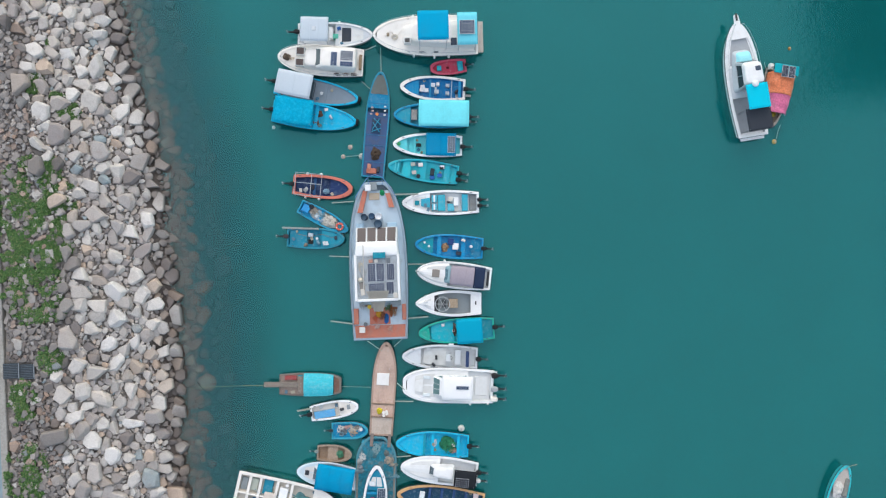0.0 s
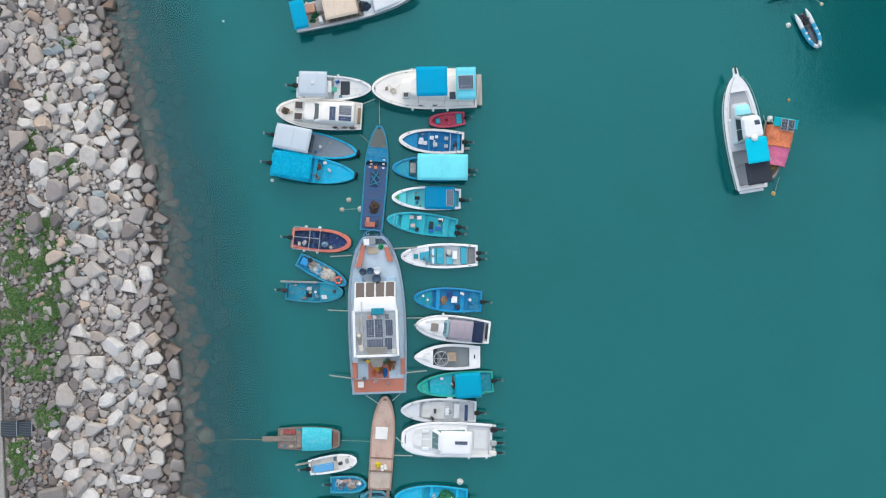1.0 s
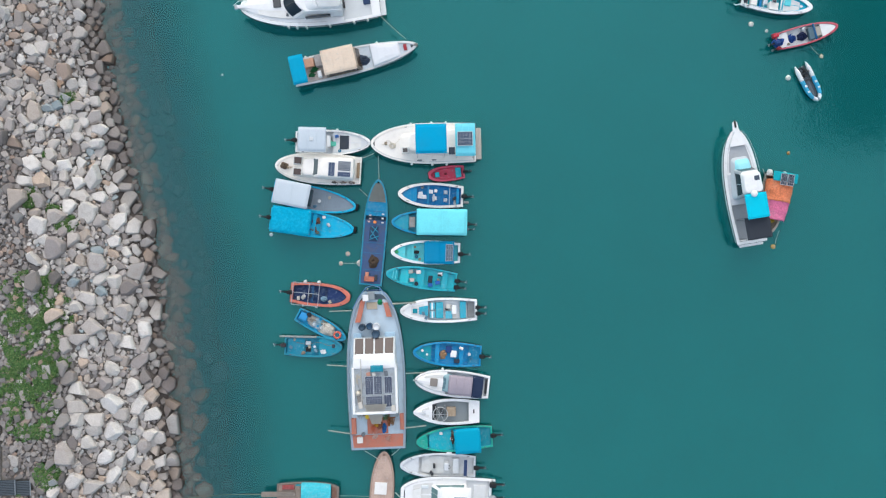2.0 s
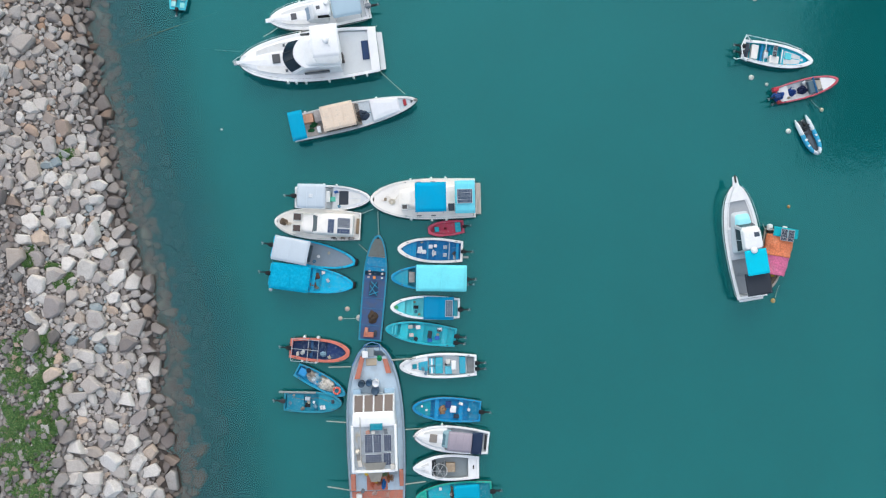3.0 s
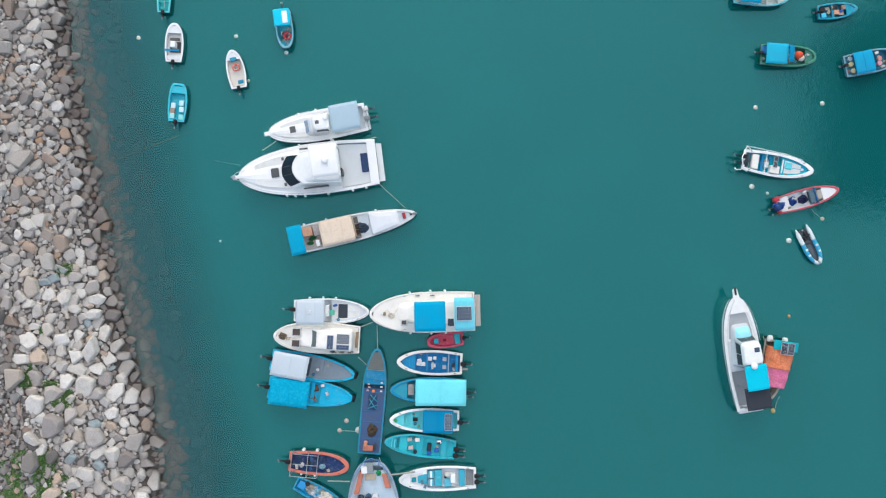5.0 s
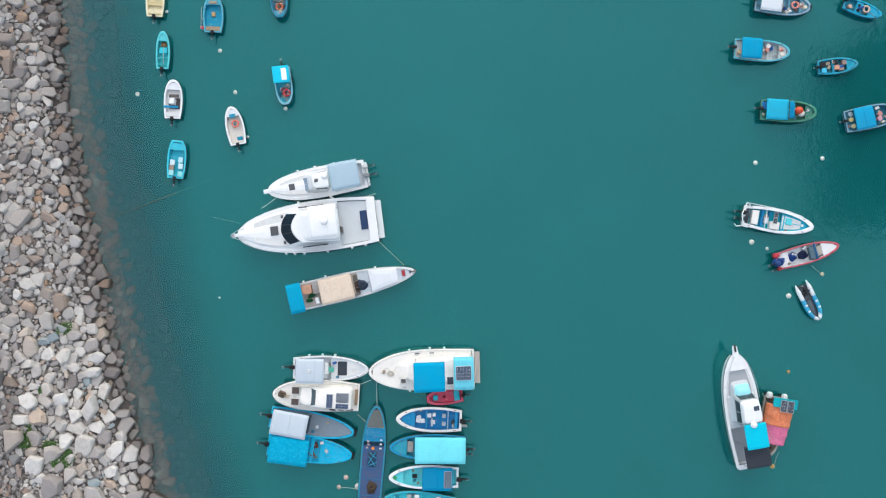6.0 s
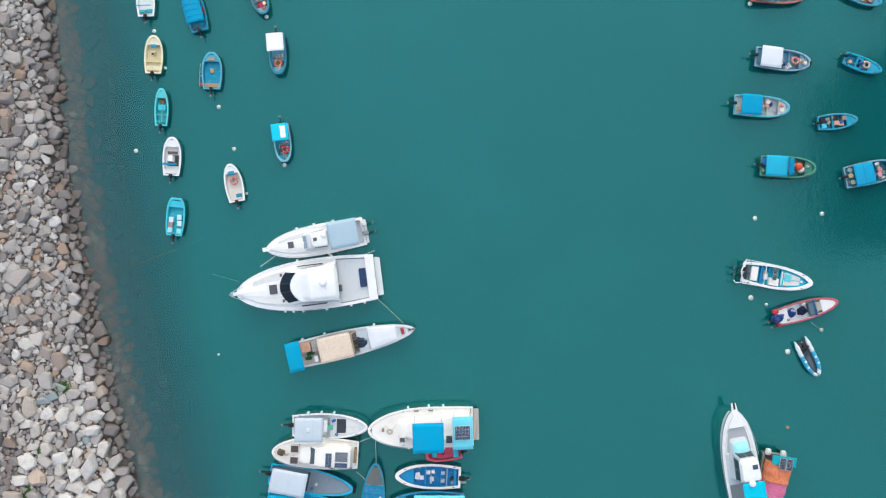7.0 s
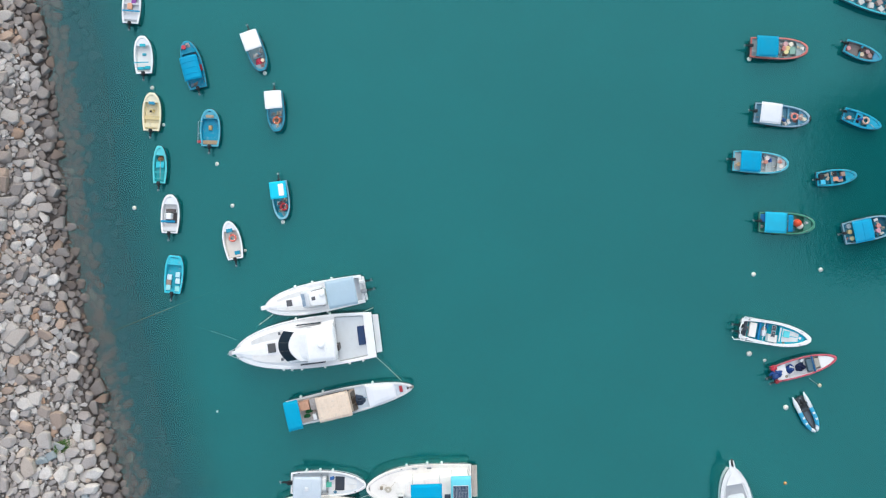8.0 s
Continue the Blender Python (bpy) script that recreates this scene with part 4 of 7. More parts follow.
b.box("stern_step", -0.05, 0.04, -0.85, -0.5, 0.4, 0.7, WHITE)
for v, col in ((-0.68, "1d1f22"), (0.1, "a3a8ab"), (0.68, "e8e4da")):
    b.motor(v, col, size=1.25)
b.rail(0.55, 0.97, 0.5)
b.fender(0.25, 1)
b.fender(0.05, 1)

b = Boat("motorboat", "bright cyan open motorboat with a green net", "boat", 0.87, -15.39, 176.8, 6.25, 2.22, CYAN, CYAN, CYAN, F=0.6)
b.deck("foredeck", 0.62, 0.97, CYAN, drop=0.14)
b.thwart(0.6, 0.63, paint("089aaf"), 0.05)
b.thwart(0.48, 0.52, CYAN, 0.1)
b.thwart(0.12, 0.16, CYAN, 0.08)
pile(b.at(0.3, -0.1, 0.25), 1.3, 1.2, 0.4, "2a7a58", 21, label="heaped dark green fishing net in a boat")
for k in range(3):
    tangle(b.at(0.3 - 0.03 * k, -0.1 + 0.1 * k, 0.35), 1.7, 1.6, 0.35, ("2f8a62", "3c9a70", "1f6f50")[k], 180 + k, 60)
tangle(b.at(0.47, 0.0, 0.35), 0.5, 1.6, 0.1, "d8dcda", 184, 24)
pile(b.at(0.2, 0.45, 0.25), 0.8, 0.5, 0.3, "d8a898", 22, "cloth_bundle", "pale pink cloth bundle lying in a boat", "cloth")
b.motor(-0.05)
buoy(3.41, -14.11, "ece6da", 0.3)

b = Boat("cuddy_cruiser", "pale white cuddy boat with a black canopy", "boat", 1.45, -17.55, 173.3, 6.62, 2.36, GREYW, gel("e4e7e6"), gel("dfe2e1"), F=0.85, full=2.5, floor=0.5, rim_w=0.16)
b.deck("foredeck", 0.5, 0.97, gel("e4e7e6"), drop=0.03, hump=0.15)
b.cabin("cabin", 0.3, 0.64, 0.55, 0.45, 0.85, 1.55, gel("e8eae9"), rake=0.5, panes=2, tint="53646c")
b.box("hatch", 0.58, 0.62, -0.12, 0.2, 1.0, 1.12, glass("40484c"))
b.canopy(0.02, 0.3, -0.35, 0.85, 1.7, cloth("26292d", 0.06), "black canopy")
solar_panel(b.ob, b.X(0.11), b.X(0.28), 0.2, 0.95, 1.78, 7, 4, "8d9296", "2b3038")
b.motor(-0.2)
b.motor(0.4, "d8d9d6")

b = Boat("motorboat", "tan-rimmed open boat with a navy blue deck", "boat", 1.57, -20.15, 171.4, 7.53, 2.37, wood("b98f5e"), wood("d2a878", 0.15), NAVY, F=0.6, rim_w=0.16)
b.deck("foredeck", 0.7, 0.95, NAVY, drop=0.15)
for s in (0.2, 0.34, 0.48, 0.62):
    b.thwart(s, s + 0.03, paint("2e5081"), 0.12)
crate(b.at(0.72, -0.2, 0.55), "e6ecec", 0.4, 0.5, 0.3)
crate(b.at(0.7, 0.35, 0.55), "c9dcdc", 0.6, 0.5, 0.3)
crate(b.at(0.1, -0.5, 0.3), "d8c8c8", 0.4, 0.6, 0.3)
b.motor(0)

# ---- boats on the shore side of the row ----
b = Boat("motorboat", "navy open boat with a padded orange gunwale", "boat", -8.71, 7.09, -5.4, 5.13, 1.97, paint("bb6455"), surface("padded_rim", "d27a68", 0.7), paint("1f365e"), F=0.55, full=2.9, blunt=0.12, rim_w=0.2)
b.deck("foredeck", 0.62, 0.92, paint("223a69"), drop=0.22)
b.thwart(0.34, 0.38, paint("275581"), 0.15)
b.box("locker", 0.28, 0.36, -0.3, 0.1, 0.2, 0.5, rubber("2b2d36"))
pile(b.at(0.56, -0.35, 0.22), 0.6, 0.5, 0.3, "8fb4c8", 31)
fr = bmesh.new()
for x in (0.06, 0.33, 0.5):
    tube(fr, [(b.X(x), -1.0, 0.5), (b.X(x), -0.95, 1.6), (b.X(x), 0.95, 1.6), (b.X(x), 1.0, 0.5)], 0.03)
for y in (-0.95, 0.1, 0.95):
    tube(fr, [(b.X(0.06), y, 1.6), (b.X(0.33), y, 1.61), (b.X(0.5), y, 1.6)], 0.03)
part("canopy_frame", fr, metal("c3c7c9"), b.ob, "bare steel canopy frame without cloth")
b.motor(0.0)
for s in (0.22, 0.45):
    b.fender(s, 1, size=1.4)
    b.fender(s, -1)

b = Boat("sampan", "small worn blue boat full of nets and cloth", "boat", -8.62, 4.35, -27.5, 4.67, 1.38, BLUE, paint("1c95b7"), BLUE, F=0.5, full=2.6)
b.deck("foredeck", 0.8, 0.96, paint("2f95ae"), drop=0.1)
b.thwart(0.4, 0.46, BLUE, 0.1)
pile(b.at(0.62, 0.0, 0.3), 1.6, 1.1, 0.4, "d9d4c4", 33, "tarpaulin", "crumpled pale tarpaulin lying in a boat", "tarpaulin")
pile(b.at(0.4, 0.05, 0.25), 1.7, 1.0, 0.35, "a9c2ce", 38, "cloth_bundle", "pale blue crumpled cloth lying in a boat", "cloth")
pile(b.at(0.28, 0.3, 0.35), 0.8, 0.6, 0.3, "a39c90", 34)
pile(b.at(0.5, 0.45, 0.25), 0.9, 0.6, 0.3, "a59c8c", 37)
tangle(b.at(0.3, 0.0, 0.3), 1.3, 1.0, 0.25, "b8b4a8", 151)
tangle(b.at(0.6, 0.1, 0.55), 1.5, 1.0, 0.2, "e4e0d6", 152)
tangle(b.at(0.45, 0.3, 0.4), 0.9, 0.7, 0.2, "6fa6b8", 153)
lifebuoy(b.at(0.84, 0, 0.72), "e06a58")
crate(b.at(0.12, 0.1, 0.22), "2f9ad6", 0.6, 0.6, 0.3)
bucket(b.at(0.2, 0.6, 0.22), "21282e", 0.2)
bucket(b.at(0.36, -0.2, 0.22), "cfd6d8", 0.12)

b = Boat("sampan", "worn blue open boat with flat decks", "boat", -9.31, 2.59, -1.8, 4.93, 1.77, BLUE, paint("2b8ca1"), paint("1c88a2"), F=0.5, full=2.9)
b.deck("foredeck", 0.6, 0.96, paint("2092a9"), drop=0.08)
b.deck("aft_deck", 0.04, 0.34, paint("1c88a2"), drop=0.12)
b.box("hatch", 0.83, 0.88, -0.05, 0.3, 0.6, 0.68, rubber("3a4650"), "dark square hatch")
b.box("locker", 0.36, 0.45, 0.15, 0.5, 0.2, 0.5, paint("b9c6cc"))
# A solid black block; the dark inside of the well is painted.
b.box("open_well", 0.36, 0.45, -0.55, -0.1, 0.21, 0.28, BLACK)
bucket(b.at(0.52, 0.0, 0.25), "d8e2e4", 0.11, 0.2)
for s in (0.66, 0.7):
    crate(b.at(s, -0.45, 0.55, 20), "dfe6e6", 0.22, 0.3, 0.12)
b.box("side_plank", -0.1, 0.55, 0.85, 1.05, 0.52, 0.58, wood("9aa09c"), "long grey plank along the side")
b.motor(0.1, "3a3236")

b = Boat("sampan", "old wooden sampan under a turquoise tarpaulin", "boat", -9.73, -10.10, -0.5, 5.28, 1.92, wood("7c7068"), wood("8a7d74"), wood("857870"), st=0.85, full=3.4, blunt=0.55, F=0.6)
b.deck("aft_deck", 0.02, 0.4, wood("a09085", 0.25), drop=0.06)
b.box("hatch", 0.08, 0.28, 0.4, 0.8, 0.55, 0.68, paint("9c4a48"), "faded red hatch")
b.box("locker", 0.3, 0.38, 0.35, 0.85, 0.55, 0.75, paint("2c8b9b"))
b.deck("tarpaulin_cover", 0.4, 0.88, surface("mottled_tarpaulin", "3fc6d4", 0.7, fine=9, broad=3.5, dirt=0.4, relief=0.6, stain="a9dbe0"), z=0.85, inset=-0.02, thick=0.3, hump=0.22, label="taut turquoise tarpaulin cover")
b.taken.append((0.38, 0.9, -1.0, 1.0))
b.deck("foredeck", 0.89, 0.97, wood("8a6a5c"), drop=0.04)
b.box("gangplank", -0.25, 0.3, -0.22, 0.25, 0.78, 0.84, wood("8f867c"), "grey plank laid over the stern")
b.box("cross_plank", 0.3, 0.39, -0.75, 0.75, 0.72, 0.78, wood("92857a"))

b = Boat("motorboat", "small white open boat with a pale blue seat", "boat", -7.66, -12.33, 9.4, 4.11, 1.48, OFF, WHITE, gel("d8d3c8", 0.2), F=0.5, rim_w=0.12, full=2.8, blunt=0.1)
b.box("long_seat", 0.06, 0.5, -0.75, 0.1, 0.2, 0.44, paint("5eacdd"), "pale blue padded bench")
b.deck("foredeck", 0.6, 0.95, OFF, drop=0.06)
b.box("hatch", 0.77, 0.84, -0.2, 0.35, 0.55, 0.62, surface("grey_deck", "8f999c", 0.7))
b.motor(0)
b.box("side_plank", -0.28, 0.02, 0.5, 0.72, 0.5, 0.55, wood("a39e92"))

b = Boat("sampan", "small worn blue boat heaped with nets and rope", "boat", -6.33, -14.16, 0.8, 3.08, 1.43, BLUE, paint("2d9ab3"), BLUE, F=0.45, st=0.95, full=3.0)
pile(b.at(0.3, -0.1, 0.2), 0.7, 0.9, 0.3, "6a747a", 42)
pile(b.at(0.7, 0.3, 0.2), 0.5, 0.4, 0.25, "a8a49a", 43)
for k, (s, v, col, lx, ly) in enumerate(((0.25, 0.2, "d2d4d0", 0.9, 0.9), (0.28, -0.4, "7fa4b0", 0.8, 0.7), (0.55, 0.1, "cfc8b8", 1.1, 1.1), (0.6, -0.3, "b8a890", 0.9, 0.8), (0.78, 0.1, "d8d8d4", 0.6, 0.7), (0.42, 0.4, "c8a49a", 0.7, 0.5))):
    tangle(b.at(s, v, 0.25), lx, ly, 0.25, col, 140 + k)
bucket(b.at(0.82, 0.15, 0.25), "dfe4e2", 0.14)
b.motor(0.1, "2a2c30", size=0.7)

b = Boat("sampan", "small brown wooden dinghy with a green net", "boat", -7.66, -16.14, -3.6, 2.94, 1.43, wood("7a6250"), wood("a89684"), wood("95806c"), F=0.45, full=2.6)
b.thwart(0.3, 0.6, wood("b39f8c"), 0.15)
b.deck("foredeck", 0.8, 0.95, wood("a08c78"), drop=0.06)
pile(b.at(0.65, -0.1, 0.25), 0.7, 0.6, 0.2, "5f8f78", 45)
tangle(b.at(0.66, -0.1, 0.3), 0.9, 0.8, 0.25, "4f9474", 171)
b.motor(0.2, "8a9290", size=0.7)

b = Boat("cuddy_cruiser", "white cuddy boat under a blue canvas cover", "boat", -8.26, -17.91, 170.2, 5.11, 2.16, WHITE, gel("d5e6ee"), GREYW, F=0.7, floor=0.4)
b.deck("foredeck", 0.68, 0.97, gel("cfe2ea"), drop=0.04)
b.box("hatch", 0.8, 0.87, -0.18, 0.2, 0.85, 0.93, rubber("2a3138"), "dark square hatch")
b.cabin("cabin", 0.5, 0.74, 0.75, 0.62, 0.7, 1.25, GREYW, rake=0.45, panes=2, tint="51636c")
b.canopy(0.04, 0.66, -1.0, 1.0, 1.5, cloth("0391bb"), "sagging blue canvas cover", camber=0.22, sag=0.06, seams=2)

b = Boat("work_boat", "broad white wooden work boat with open holds", "boat", -11.60, -20.14, -12.8, 9.17, 3.54, OFF, OFF, gel("cfc9bc", 0.3), st=0.97, full=3.2, mx=0.5, F=0.9, rise=0.2, floor=0.45, rim_w=0.22)
for s in (0.1, 0.2, 0.36, 0.5):
    b.thwart(s, s + 0.025, OFF, 0.02, 0.2)
b.box("centre_beam", 0.02, 0.36, -0.06, 0.02, 0.5, 0.9, OFF)
b.box("hold", 0.03, 0.09, 0.1, 0.7, 0.45, 0.6, surface("grey_deck", "8f999c", 0.7))
b.box("hold", 0.12, 0.19, 0.15, 0.75, 0.45, 0.62, gel("b8c0b4", 0.3))
b.box("hold_lid", 0.24, 0.33, 0.1, 0.85, 0.45, 0.66, paint("1e8aa4"), "blue hold lid")
crate(b.at(0.32, 0.1, 0.7), "d8cfc4", 0.9, 0.5, 0.3)
b.box("seat_box", 0.4, 0.48, -0.1, 0.6, 0.45, 0.85, WHITE)
pile(b.at(0.62, 0.15, 0.5), 1.6, 1.2, 0.3, "5f8b90", 51)
for k, (s, v, col, lx, ly) in enumerate(((0.6, 0.2, "5f9a9c", 1.8, 1.5), (0.66, 0.0, "7fb0ae", 1.4, 1.3), (0.42, 0.3, "d0d4d2", 1.0, 0.8), (0.27, -0.4, "2f8ac0", 0.8, 1.0), (0.22, -0.5, "4f9ed0", 0.9, 0.7), (0.15, -0.4, "a8a89c", 1.0, 0.8), (0.5, -0.5, "b8b4a6", 1.2, 0.8))):
    tangle(b.at(s, v, 0.55), lx, ly, 0.3, col, 190 + k)
for s, v, col in ((0.24, -0.3, "3d9bd0"), (0.2, -0.25, "2a78b0"), (0.44, -0.3, "e6e4dc"), (0.3, -0.6, "dfe6ea")):
    crate(b.at(s, v, 0.5, 10), col, 0.5, 0.35, 0.25)
bucket(b.at(0.4, -0.55, 0.5), "efefec")
bucket(b.at(0.46, 0.75, 0.5), "efefec", 0.14)
b.deck("foredeck", 0.72, 0.96, OFF, drop=0.03)

# ---- the spine of the row: pontoon boats and the big vessel ----
b = Boat("pontoon_boat", "long blue flat-decked pontoon boat with a netted bow", "boat", -3.99, 12.52, 85.3, 9.14, 2.02, BLUE, paint("1c8ba8"), NAVY, st=0.95, full=2.2, mx=0.55, F=0.7, rise=0.35, floor=0.4, rim_w=0.1)
b.deck("main_deck", 0.01, 0.62, surface("dark_deck", "456088", 0.8, dirt=0.45), drop=0.03, label="dark slate-blue deck")
b.deck("bow_deck", 0.66, 0.8, paint("0f86b0"), drop=0.02)
for s in (0.14, 0.3, 0.4, 0.58, 0.7):
    b.thwart(s, s + 0.006, paint("2f6f94"), 0.0, 0.03)
b.deck("bow_net", 0.8, 0.97, surface("grey_netting", "6f7673", 0.95, dirt=0.4), drop=-0.01, hump=0.08, label="grey netting over the bow")
b.thwart(0.795, 0.803, wood("a8a094"), -0.02, 0.05)
b.box("orange_locker", 0.03, 0.08, -0.3, 0.55, 0.68, 0.92, wood("c27c68"), "faded orange wooden box")
b.box("winch_frame", 0.075, 0.12, 0.2, 0.5, 0.68, 0.95, wood("cf9078"))
b.box("winch_drum", 0.045, 0.1, -0.55, -0.32, 0.68, 0.9, rubber("3a3f46"))
b.box("table_top", 0.42, 0.56, -0.3, 0.45, 0.68, 0.74, surface("dark_deck", "2d4a66", 0.8, dirt=0.3))
fr = bmesh.new()
for p, q in (((0.43, -0.3), (0.52, 0.35)), ((0.5, -0.35), (0.56, 0.3)), ((0.45, 0.35), (0.56, -0.2)), ((0.43, 0.4), (0.47, -0.4))):
    tube(fr, [(b.X(p[0]), p[1] * b.B / 2, 0.85), (b.X((p[0] + q[0]) / 2), (p[1] + q[1]) / 4 * b.B, 0.88), (b.X(q[0]), q[1] * b.B / 2, 0.85)], 0.035)
part("folded_frame", fr, paint("2095b6"), b.ob, "folded blue metal frame")
for s, v in ((0.6, -0.6), (0.64, -0.6), (0.68, -0.6), (0.6, 0.55), (0.66, 0.5), (0.63, 0.45)):
    crate(b.at(s, v, 0.7), "cfd2d0" if v < 0 else "b9a8a4", 0.1, 0.16, 0.14)
pile(b.at(0.22, -0.1, 0.7), 1.1, 0.9, 0.3, "4f4338", 52)
bucket(b.at(0.6, 0.05, 0.7), "e08a4a", 0.13, 0.2)

B2 = Boat("fishing_vessel", "large grey-blue fishing vessel with white deckhouse and solar panels", "vessel", -3.83, 0.62, 91.9, 13.52, 4.94, paint("6c8ca4"), paint("9db3c2"), paint("a3b8c6"), st=0.92, full=2.6, mx=0.4, blunt=0.3, F=1.15, rise=0.4, floor=0.85, rim_w=0.16)
b = B2
GREYDECK = surface("painted_deck", "c2d6e2", 0.7, dirt=0.3, broad=0.9)
RUST = surface("red_deck_paint", "d0826b", 0.8, dirt=0.5, broad=2.4, stain="a3948a")
b.deck("main_deck", 0.01, 0.95, GREYDECK, drop=0.1, n=20, label="grey-blue painted deck")
b.deck("stern_band", 0.005, 0.09, RUST, z=1.14, thick=0.1, inset=0.1, label="rusty red stern deck")
b.box("aft_deck_patch", 0.095, 0.2, -0.36, 0.36, 1.05, 1.11, RUST, "rusty red deck patch")
b.box("bench", 0.1, 0.2, 0.74, 0.9, 1.05, 1.37, RUST)
b.box("bench", 0.12, 0.22, -0.92, -0.78, 1.05, 1.37, RUST)
for sg, s0, s1 in ((1, 0.81, 0.95), (-1, 0.84, 0.93)):
    bm = bmesh.new()
    loft(bm, [[(b.X(s0) , sg * (b.hw(s0) - 0.4), z), (b.X(s1), sg * (b.hw(s1) - 0.3), z), (b.X(s1), sg * (b.hw(s1) - 0.7), z), (b.X(s0), sg * (b.hw(s0) - 0.85), z)] for z in (1.15, 1.6)])
    part("bow_bench", bm, RUST, b.ob, "rusty red bench along the bow")
b.box("plywood_sheet", 0.89, 0.935, -0.12, 0.25, 1.35, 1.42, wood("c4b49c", 0.2))
b.box("white_box", 0.945, 0.985, 0.16, 0.36, 1.3, 2.0, WHITE)
b.box("bow_post", 0.95, 1.0, -0.05, 0.18, 1.35, 1.8, surface("grey_deck", "8f999c", 0.7))
pile(b.at(0.935, -0.22, 1.42), 0.5, 0.45, 0.2, "1d9a64", 61, "net_bag", "small green net bag", "net")
for s, v, col, r in ((0.78, 0.42, "2c4456", 0.28), (0.785, 0.16, "274a66", 0.27), (0.782, -0.08, "d8dde0", 0.3), (0.735, -0.05, "3c5468", 0.34)):
    solo("barrel", lathe(bmesh.new(), [(r * 0.92, 0), (r, 0.05), (r, 0.3), (r * 1.04, 0.33), (r, 0.36), (r, 0.7), (r * 1.04, 0.73), (r, 0.76), (r * 0.95, 0.88), (r * 0.8, 0.86), (r * 0.78, 0.84)], 18), surface("barrel_plastic", col, 0.5), b.at(s, v, 1.2), "round plastic drum standing on the foredeck", "barrel", "barrels", smooth=True)
b.box("deck_locker", 0.712, 0.742, 0.45, 0.72, 1.1, 1.55, paint("a9c8dc"))
b.box("deck_locker", 0.712, 0.742, -0.7, -0.35, 1.1, 1.55, paint("a9c8dc"))
b.cabin("house_front", 0.545, 0.716, 0.75, 0.73, 1.05, 1.94, paint("c8d6de"), rake=0.04, back=0.0, flare=0.01, r=0.15, camber=0.0)
b.cabin("wheelhouse", 0.545, 0.714, 0.74, 0.72, 1.9, 2.95, paint("d5dadb"), rake=1.45, back=0.0, flare=0.04, panes=4, pane_lo=0.04, pane_hi=0.96, tint="33292c", r=0.15, gap=0.012)
b.cabin("wheelhouse_roof", 0.525, 0.622, 0.76, 0.7, 2.91, 3.15, WHITE, rake=0.2, back=0.1, flare=0.05, r=0.3)
b.cabin("deckhouse", 0.25, 0.545, 0.77, 0.77, 1.05, 2.95, paint("c8d0d3"), rake=0.0, back=0.0, flare=0.02, r=0.1, camber=0.0)
for v0, v1 in ((-0.77, -0.68), (0.68, 0.77)):
    b.box("parapet", 0.255, 0.54, v0, v1, 2.93, 3.2, WHITE)
b.box("parapet", 0.25, 0.267, -0.68, 0.68, 2.93, 3.17, WHITE)
b.box("roof_deck", 0.268, 0.53, -0.67, 0.67, 2.94, 2.98, surface("roof_deck_paint", "bcc6cc", 0.7, dirt=0.4, broad=2.5))
b.box("blue_tank", 0.515, 0.553, -0.3, 0.12, 3.1, 3.46, paint("0e8b9f"), "blue water tank")
for s0, s1, v0, v1, nx, ny in ((0.372, 0.486, 0.045, 0.33, 10, 3), (0.372, 0.486, -0.25, 0.035, 10, 3), (0.378, 0.482, -0.59, -0.32, 1, 4), (0.303, 0.364, -0.25, 0.32, 4, 10), (0.292, 0.37, -0.56, -0.29, 1, 3)):
    solar_panel(b.ob, b.X(s0), b.X(s1), v0 * b.B / 2, v1 * b.B / 2, 3.08, nx, ny, "d3dade", "434d60")
part("roof_pipe", tube(bmesh.new(), [(b.X(0.3), 1.15, 3.15), (b.X(0.45), 1.12, 3.2), (b.X(0.6), 1.1, 3.35)], 0.05), metal("d6d6d0"), b.ob)
solo("gas_bottle", lathe(bmesh.new(), [(0.15, 0), (0.19, 0.06), (0.19, 0.45), (0.12, 0.58), (0.05, 0.6), (0.05, 0.68)], 14), surface("bottle_paint", "d2cbbb", 0.5), b.at(0.385, 0.56, 2.98), "pale gas bottle standing on the deckhouse roof", "gas bottle", smooth=True)
for s, v, lx, ly, h, col in ((0.31, 0.5, 0.5, 0.3, 0.25, "cfcabf"), (0.345, 0.52, 0.7, 0.35, 0.2, "8f8a82"), (0.44, 0.48, 0.9, 0.28, 0.18, "a3a9ac"), (0.5, 0.02, 0.25, 0.25, 0.3, "e6e3da"), (0.5, 0.2, 0.25, 0.3, 0.3, "b98a78"), (0.5, -0.4, 0.4, 0.25, 0.22, "6d767c"), (0.285, -0.6, 0.4, 0.3, 0.35, "d6d2c8")):
    crate(b.at(s, v, 2.985, 8), col, lx, ly, h, "small box among the clutter on a deckhouse roof")
for k, (s, v) in enumerate(((0.33, 0.5), (0.42, 0.5), (0.47, 0.55))):
    tangle(b.at(s, v, 3.0), 1.1, 0.5, 0.12, ("d2cdc0", "9aa3a4", "c4bfae")[k], 310 + k, 30)
for k, (s, v, col) in enumerate(((0.13, 0.15, "c96a4c"), (0.15, -0.1, "8a5a44"), (0.2, -0.3, "5f7f5a"), (0.17, -0.5, "9c7a5c"), (0.22, 0.6, "b0b5b4"), (0.07, -0.35, "c8a090"), (0.08, 0.1, "d0b4a8"))):
    tangle(b.at(s, v, 1.16), 1.0, 0.7, 0.2, col, 320 + k, 34)
